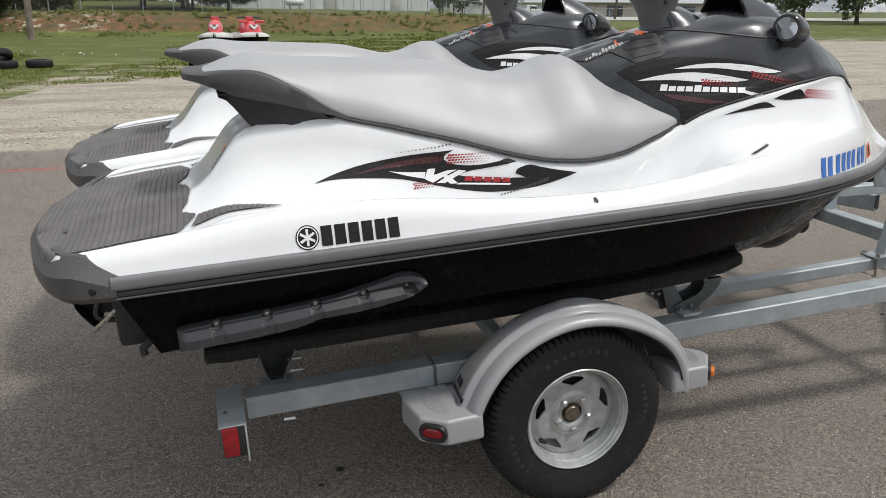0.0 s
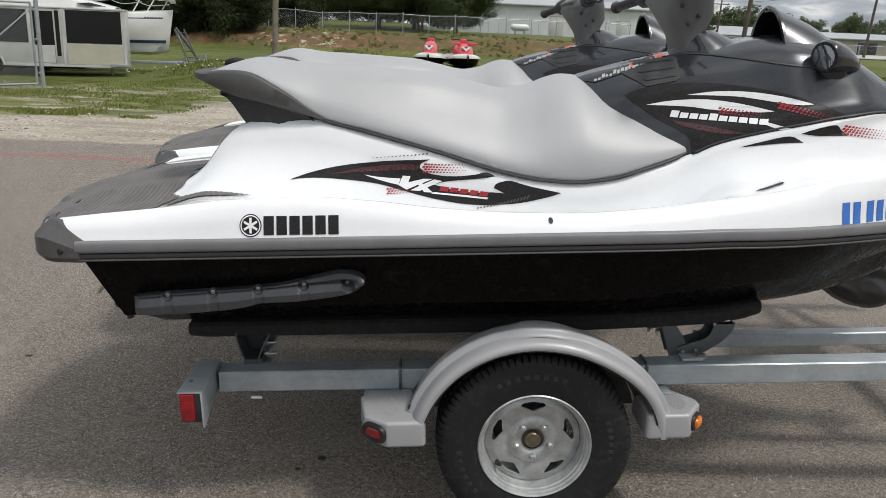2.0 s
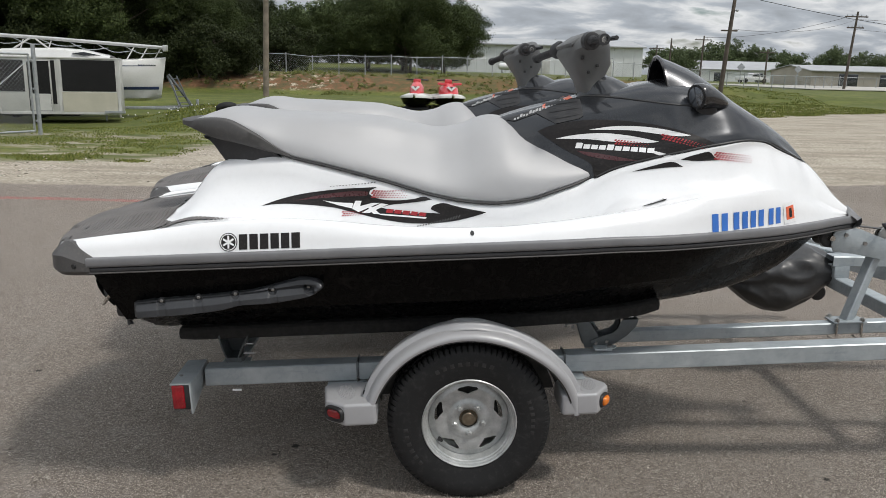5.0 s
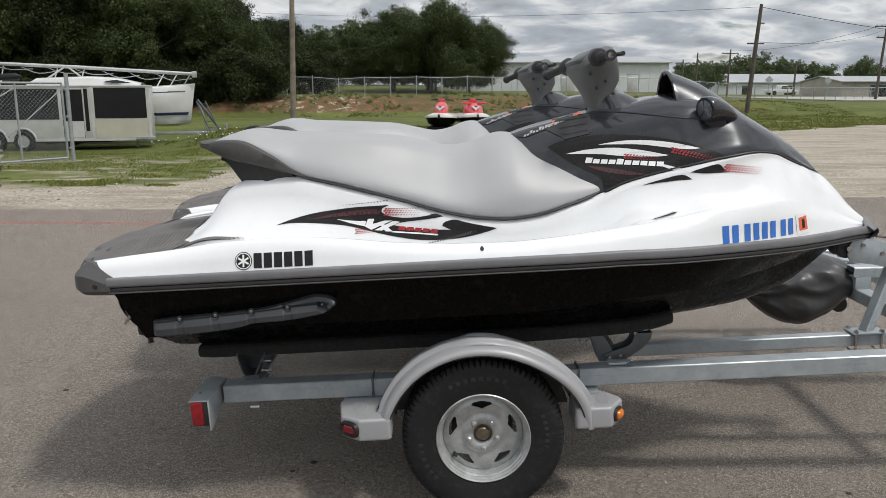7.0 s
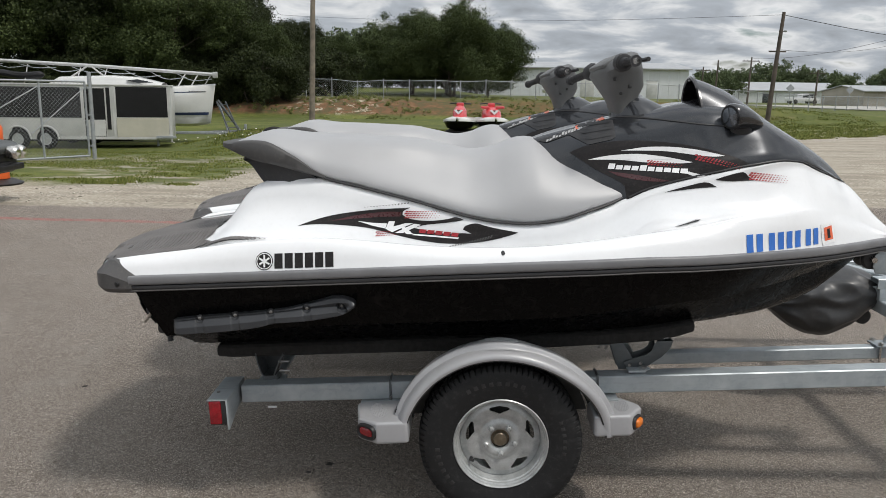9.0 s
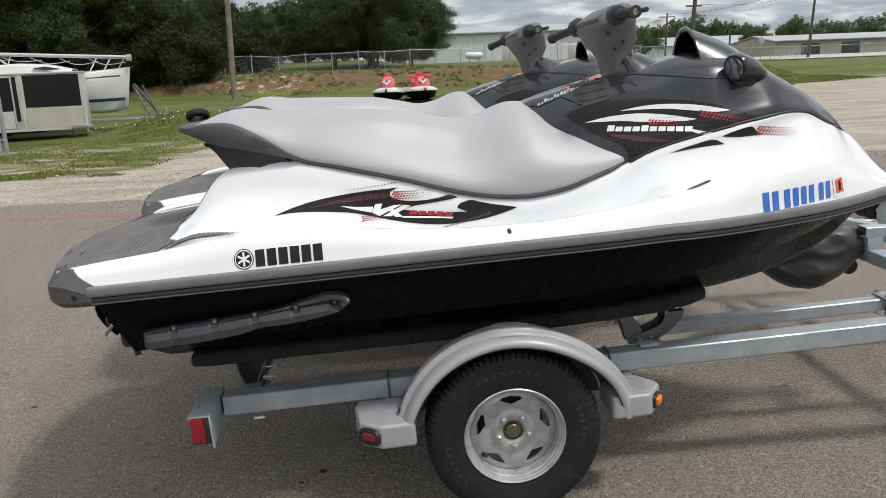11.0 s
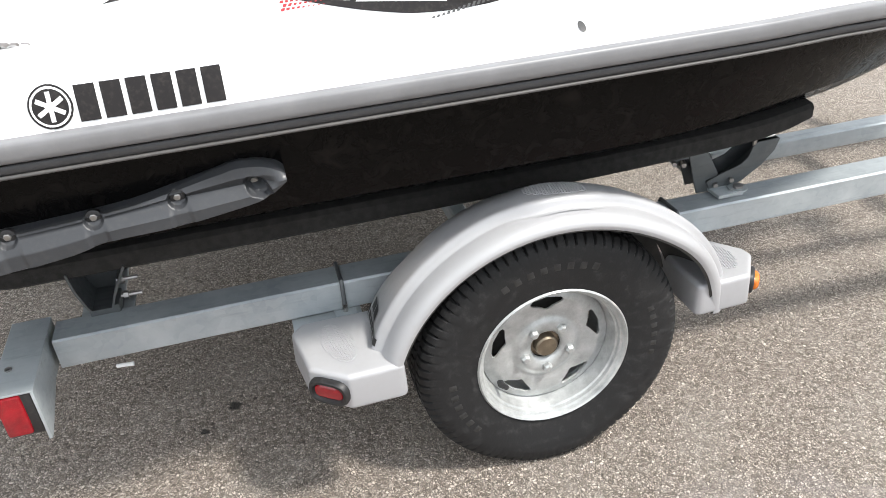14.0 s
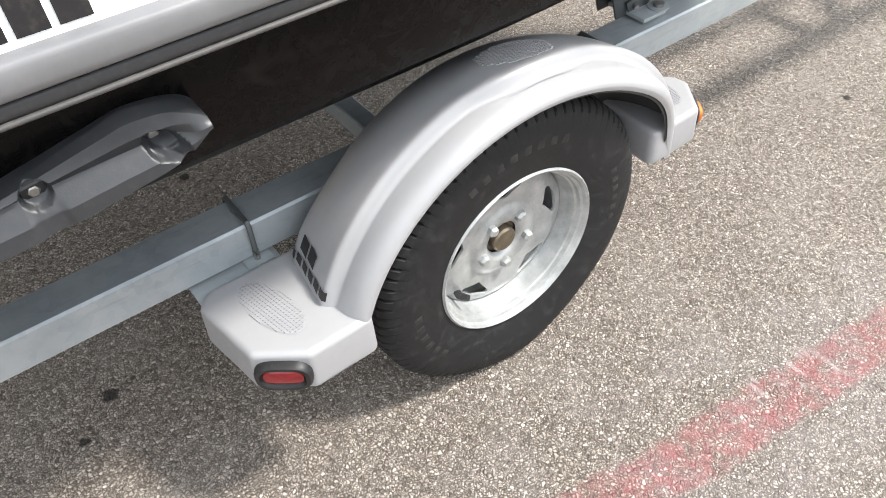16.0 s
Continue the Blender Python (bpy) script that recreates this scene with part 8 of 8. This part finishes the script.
    part("coupler", box(0.5, 0.18, 0.16, 0.04, (1.45, 0.02, 0.10)), M_DARKPANEL, s)
    for x in (-4.0, -4.8):
        w = part("trailer_wheel", tidy(lathe([(0.0, -0.1), (0.3, -0.1), (0.32, -0.05), (0.32, 0.1), (0.0, 0.1)], 22)), M_TYRE, s)
        w.matrix_basis = pose(x, -1.0, 0.0)
    return s


build_sailboat()


def build_ladder():
    l = thing("ladder", Matrix(), "aluminium ladder leaning on the boat trailer's bow stand", "ladder")
    a, b = Vector((-8.95, 25.9, 1.18)), Vector((-8.35, 25.6, -0.05))
    for o in (-0.18, 0.18):
        part("stile", tube([a + Vector((o * 0.6, o, 0)), b + Vector((o * 0.6, o, 0))], 0.026, 6), M_DARKGALV, l)
    for i in range(6):
        c = a.lerp(b, (i + 0.5) / 6)
        part("rung", tube([c + Vector((-0.108, -0.18, 0)), c + Vector((0.108, 0.18, 0))], 0.016, 6), M_DARKGALV, l)
    return l


build_ladder()


def build_loose_tyre(m, label):
    b = tidy(lathe([(0.17, -0.07), (0.19, -0.10), (0.26, -0.105), (0.31, -0.085), (0.33, -0.05), (0.33, 0.05), (0.31, 0.085), (0.26, 0.105), (0.19, 0.10), (0.17, 0.07), (0.165, 0.0), (0.17, -0.07)], 36))
    return solid("old_tyre", b, M_TYRE, m, label, "tyre", "discarded tyres")


build_loose_tyre(pose(-5.75, 20.9, 0.11, 90, 0, 0), "old black tyre lying flat in the grass")
build_loose_tyre(pose(-4.95, 21.1, 0.11, 90, 0, 0), "old black tyre lying flat beside another")
build_loose_tyre(pose(-5.85, 20.95, 0.32, 62, 0, 20), "old black tyre leaning on another in the grass")


# vehicle nose and traffic drums by the gate
def build_utility_vehicle():
    v = thing("utility_vehicle", pose(-6.42, 7.15, 0, 0, 0, 4), "dark utility vehicle with round headlamps parked on pavement", "vehicle")
    part("hood", prism([(-2.6, 0.70), (-2.6, 0.92), (-0.6, 0.90), (-0.08, 0.84), (-0.02, 0.78), (-0.04, 0.68)], -0.2, 1.2, "y", 0.02), soiled("dark_green_grey_paint", (0.05, 0.055, 0.055), 0.4, 0, 0.2, 0.15, 4), v, "dark grey hood", sharp=40)
    part("grille", box(0.10, 1.3, 0.22, 0.02, (-0.1, 0.5, 0.60)), M_DARKPANEL, v)
    for y in (0.86, 1.04):
        lamp = part("headlamp", tidy(lathe([(0.0, -0.09), (0.075, -0.08), (0.095, -0.05), (0.10, 0.0), (0.085, 0.06), (0.0, 0.07)], 20)), M_STEEL, v, "round chrome headlamp")
        lamp.matrix_basis = pose(0.04, y, 0.70, 0, 0, 90)
        part("lens", tidy(lathe([(0.0, -0.094), (0.07, -0.084), (0.07, -0.07), (0.0, -0.07)], 18)), M_MIRROR, lamp)
    part("bumper", box(0.10, 1.3, 0.09, 0.02, (0.0, 0.5, 0.50)), M_DARKPANEL, v)
    part("frame", box(2.4, 0.9, 0.14, 0.02, (-1.2, 0.5, 0.50)), M_DARKPANEL, v)
    for x in (-0.28, -2.2):
        w = part("wheel", tidy(lathe([(0.0, -0.08), (0.18, -0.08), (0.2, -0.12), (0.30, -0.12), (0.335, -0.08), (0.335, 0.1), (0.0, 0.1)], 32)), M_TYRE, v)
        w.matrix_basis = pose(x, -0.06, 0.335)
    part("body", prism([(-4.0, 0.5), (-4.0, 1.3), (-2.6, 1.3), (-2.55, 0.5)], -0.2, 1.3, "y", 0.03), M_DARKPANEL, v)
    return v


build_utility_vehicle()


def build_drum(x, y, z=0.0):
    d = thing("traffic_drum", pose(x, y, z), "orange plastic traffic drum with a black rubber base", "traffic drum", "traffic drums")
    part("barrel", tidy(lathe([(0.0, 1.0), (0.04, 1.0), (0.05, 1.05), (0.06, 1.0), (0.17, 0.98), (0.19, 0.94), (0.19, 0.7), (0.21, 0.68), (0.21, 0.45), (0.23, 0.43), (0.235, 0.1), (0.0, 0.1)], 28)), M_ORANGE, d).matrix_basis = Matrix.Rotation(radians(90), 4, "X")
    part("base", tidy(lathe([(0.0, 0.0), (0.42, 0.0), (0.44, 0.03), (0.30, 0.09), (0.0, 0.1)], 28)), M_GROOVE, d).matrix_basis = Matrix.Rotation(radians(90), 4, "X")
    return d


build_drum(-7.95, 10.0)


# two faded red watercraft on the grass, bows this way
def build_red_craft(m, label, slim=1.0, wings=True):
    r = thing("red_watercraft", m, label, "jet ski", "red watercraft on the grass")
    hw = smooth_table((0.0, 0.02), (0.1, 0.22), (0.4, 0.45), (0.9, 0.55), (2.6, 0.56), (2.8, 0.5))
    up = smooth_table((0.0, 0.50), (0.3, 0.48), (0.9, 0.44), (2.8, 0.42))
    rows, rows2, rows3 = [], [], []
    for x in stations(0.0, 2.8, 24):
        w, z = hw(x), up(x)
        k = max(0.10, 0.42 - 0.6 * x)
        rows.append([(-w, x, z), (-w * 0.8, x, k + 0.12), (0, x, k), (w * 0.8, x, k + 0.12), (w, x, z)])
        c = smooth_table((0.0, 0.52), (0.4, 0.62), (0.8, 0.68), (2.8, 0.55))(x)
        rows2.append([(-w - 0.02, x, z - 0.03), (-w - 0.02, x, z + 0.04), (-w * 0.75, x, z + 0.10), (0, x, c), (w * 0.75, x, z + 0.10), (w + 0.02, x, z + 0.04), (w + 0.02, x, z - 0.03)])
    part("hull", tidy(loft(rows)), M_BLACKHULL, r, "black lower hull", sharp=40)
    part("deck", tidy(loft(rows2)), M_BOATWHITE, r, "white deck", sharp=60)
    for x in stations(0.35, 1.5, 16):
        f = (x - 0.35) / 1.15
        w = 0.34 * slim * math.sin(math.pi * min(0.12 + f * 0.55, 1)) ** 0.7
        z = 0.60 + (0.36 if wings else 0.40) * math.sin(math.pi * min(f * 0.62, 1)) ** 0.8
        rows3.append([(-w, x, 0.56), (-w * 0.9, x, 0.56 + 0.6 * (z - 0.56)), (-w * 0.5, x, z - 0.03), (0, x, z), (w * 0.5, x, z - 0.03), (w * 0.9, x, 0.56 + 0.6 * (z - 0.56)), (w, x, 0.56)])
    hood = part("hood", tidy(loft(rows3)), M_REDPAINT, r, "faded red hood", sharp=60)
    part("hood_mark", prism([(-0.15, 0.82), (0.0, 0.68), (0.15, 0.82), (0.08, 0.85), (0.0, 0.77), (-0.08, 0.85)], 0.44, 0.66, "y"), M_DECALWHITE, hood)
    part("hood_vent", prism([(-0.06, 0.83), (0.0, 0.78), (0.06, 0.83)], 0.45, 0.67, "y"), M_GROOVE, hood)
    part("seat", tidy(loft([[(-0.18, x, 0.55), (-0.17, x, 0.78), (0, x, 0.82), (0.17, x, 0.78), (0.18, x, 0.55)] for x in stations(1.4, 2.5, 6)])), M_REDPAINT, r)
    bars = part("handlebar", tube(catmull([(-0.38, 1.42, 1.04), (-0.15, 1.3, 1.06), (0.15, 1.3, 1.06), (0.38, 1.42, 1.04)], 4), 0.024, 8), M_GROOVE, r)
    part("steering_pad", box(0.26, 0.16, 0.16, 0.04, (0, 1.30, 1.0)), M_REDPAINT, bars)
    for s in (-1, 1) if wings else ():
        part("mirror", prism([(s * 0.10, 0.86), (s * 0.40, 0.89), (s * 0.44, 0.93), (s * 0.40, 0.975), (s * 0.12, 0.97)], 0.88, 1.0, "y", 0.02), M_REDPAINT, r)
    part("cradle", box(0.9, 2.0, 0.12, 0.02, (0, 1.5, 0.06)), M_DARKPANEL, r)
    return r


for spot, turn, slim, wings, words in (((1.20, 27.6, 0.02), 6, 1.0, True, "faded red and white watercraft facing this way on grass"), ((-0.30, 27.3, 0.02), -4, 0.74, False, "faded red and white watercraft with a narrow cowl beside its twin")):
    red = build_red_craft(pose(*spot, 0, 0, turn), words, slim, wings)
    red.scale = (1.12, 1.12, 1.12)


# buildings and the road in the distance
def build_shed(x0, x1, y, depth, h, ridge, wall, label, doors=(), panel=1.1):
    z = ground_height((x0 + x1) / 2, y) - 0.1
    b = thing("metal_building", pose(0, 0, z), label, "building", "metal buildings")
    body = part("wall", prism([(y, 0), (y + depth, 0), (y + depth, h), (y + depth / 2, ridge), (y, h)], x0, x1, "x"), wall, b, sharp=20)
    n = int((x1 - x0) / panel)
    for i in range(n):
        xa = x0 + (x1 - x0) * i / n
        part("panel", box((x1 - x0) / n - 0.07, 0.06, h - 0.05, 0.02, (xa + (x1 - x0) / n / 2, y - 0.01, h / 2), seg=1), wall, body)
    for sgn, ya, yb in ((1, y - 0.35, y + depth / 2), (-1, y + depth / 2, y + depth + 0.35)):
        za, zb = (h - 0.05, ridge + 0.08) if sgn > 0 else (ridge + 0.08, h - 0.05)
        part("roof", prism([(ya, za), (yb, zb), (yb, zb + 0.12), (ya, za + 0.12)], x0 - 0.3, x1 + 0.3, "x"), M_GREYROOF, b, "grey metal roof", sharp=20)
    part("gutter", box(x1 - x0 + 0.6, 0.12, 0.16, 0.02, ((x0 + x1) / 2, y - 0.4, h - 0.02)), M_GREYROOF, b)
    for dx, w, hh, dark in doors:
        d = part("door", box(w, 0.10, hh, 0.02, (dx, y - 0.03, hh / 2)), M_GLASSDARK if dark else M_OFFWHITE, b)
        part("door_frame", box(w + 0.2, 0.06, 0.1, 0.01, (dx, y - 0.05, hh + 0.05)), M_GREYROOF, d)
    return b


build_shed(3.2, 26.2, 90, 14, 3.4, 4.15, M_METALWALL, "long white metal building with a low grey roof", ((14.5, 1.6, 2.2, False), (22.0, 1.2, 2.0, False)))
build_shed(58, 80.5, 165, 16, 2.6, 4.3, M_METALWALL, "pale metal warehouse beyond the road", ((64, 1.6, 1.9, True), (73, 1.6, 1.9, True)), 2.0)
# The open bays are flat dark boards, their inner shade in the colour.
build_shed(60.6, 94, 118, 14, 2.35, 3.1, M_TANWALL, "tan metal building with open bays", ((66.5, 3.0, 1.9, True), (73, 3.0, 1.9, True), (80.5, 3.0, 1.9, True), (87.5, 3.0, 1.9, True)), 2.0)
solid("road", box(200, 34, 0.06, 0.0, (138, 92, 0.55), Euler((0, 0, 0.02)).to_matrix()), M_ROAD, Matrix(), "pale paved road beyond the field", "road", kind="structure")


def build_gas_tank():
    z = ground_height(9.6, 84)
    t = thing("gas_tank", pose(9.6, 84, z), "white horizontal gas tank beside the building", "tank")
    part("tank", tube([(-1.0, 0, 0.7), (-0.9, 0, 0.7), (-0.75, 0, 0.7), (0.75, 0, 0.7), (0.9, 0, 0.7), (1.0, 0, 0.7)], [0.05, 0.25, 0.36, 0.36, 0.25, 0.05], 16), M_CARWHITE, t)
    for x in (-0.5, 0.5):
        part("saddle", box(0.15, 0.5, 0.5, 0.02, (x, 0, 0.2)), M_FENCE, t)
    return t


build_gas_tank()


def build_pickup(x, y, turn):
    p = thing("pickup_truck", pose(x, y, ground_height(x, y) + 0.1, 0, 0, turn), "white pickup truck parked by the distant road", "truck")
    part("body", prism([(-2.6, 0.45), (-2.6, 1.05), (-0.7, 1.05), (-0.6, 1.0), (1.3, 1.0), (2.4, 0.92), (2.55, 0.7), (2.55, 0.45)], -0.9, 0.9, "y", 0.06), M_CARWHITE, p, "white pickup body")
    cab = part("cab", prism([(-0.65, 1.0), (-0.45, 1.65), (0.6, 1.68), (1.25, 1.0)], -0.78, 0.78, "y", 0.08), M_CARWHITE, p)
    part("window", prism([(-0.45, 1.08), (-0.32, 1.55), (0.52, 1.58), (0.98, 1.08)], -0.80, 0.80, "y", 0.02), M_GLASSDARK, cab)
    for wx in (-1.7, 1.7):
        for wy in (-0.85, 0.85):
            w = part("wheel", tidy(lathe([(0.0, -0.12), (0.24, -0.12), (0.36, -0.11), (0.38, -0.06), (0.38, 0.1), (0.0, 0.12)], 22)), M_TYRE, p)
            w.matrix_basis = pose(wx, wy, 0.38)
    return p


build_pickup(56.6, 130, 8)


def build_road_sign(x, y):
    s = thing("road_sign", pose(x, y, ground_height(x, y)), "diamond road sign seen from behind on a post", "sign")
    part("post", tube([(0, 0, 0), (0, 0, 2.6)], 0.04, 8), M_FENCE, s)
    part("plate", prism([(-0.55, 2.3), (0, 1.75), (0.55, 2.3), (0, 2.85)], -0.06, -0.03, "y"), M_FENCE, s)
    return s


build_road_sign(42.1, 100)
build_road_sign(53.6, 108)
bpy.context.view_layer.update()
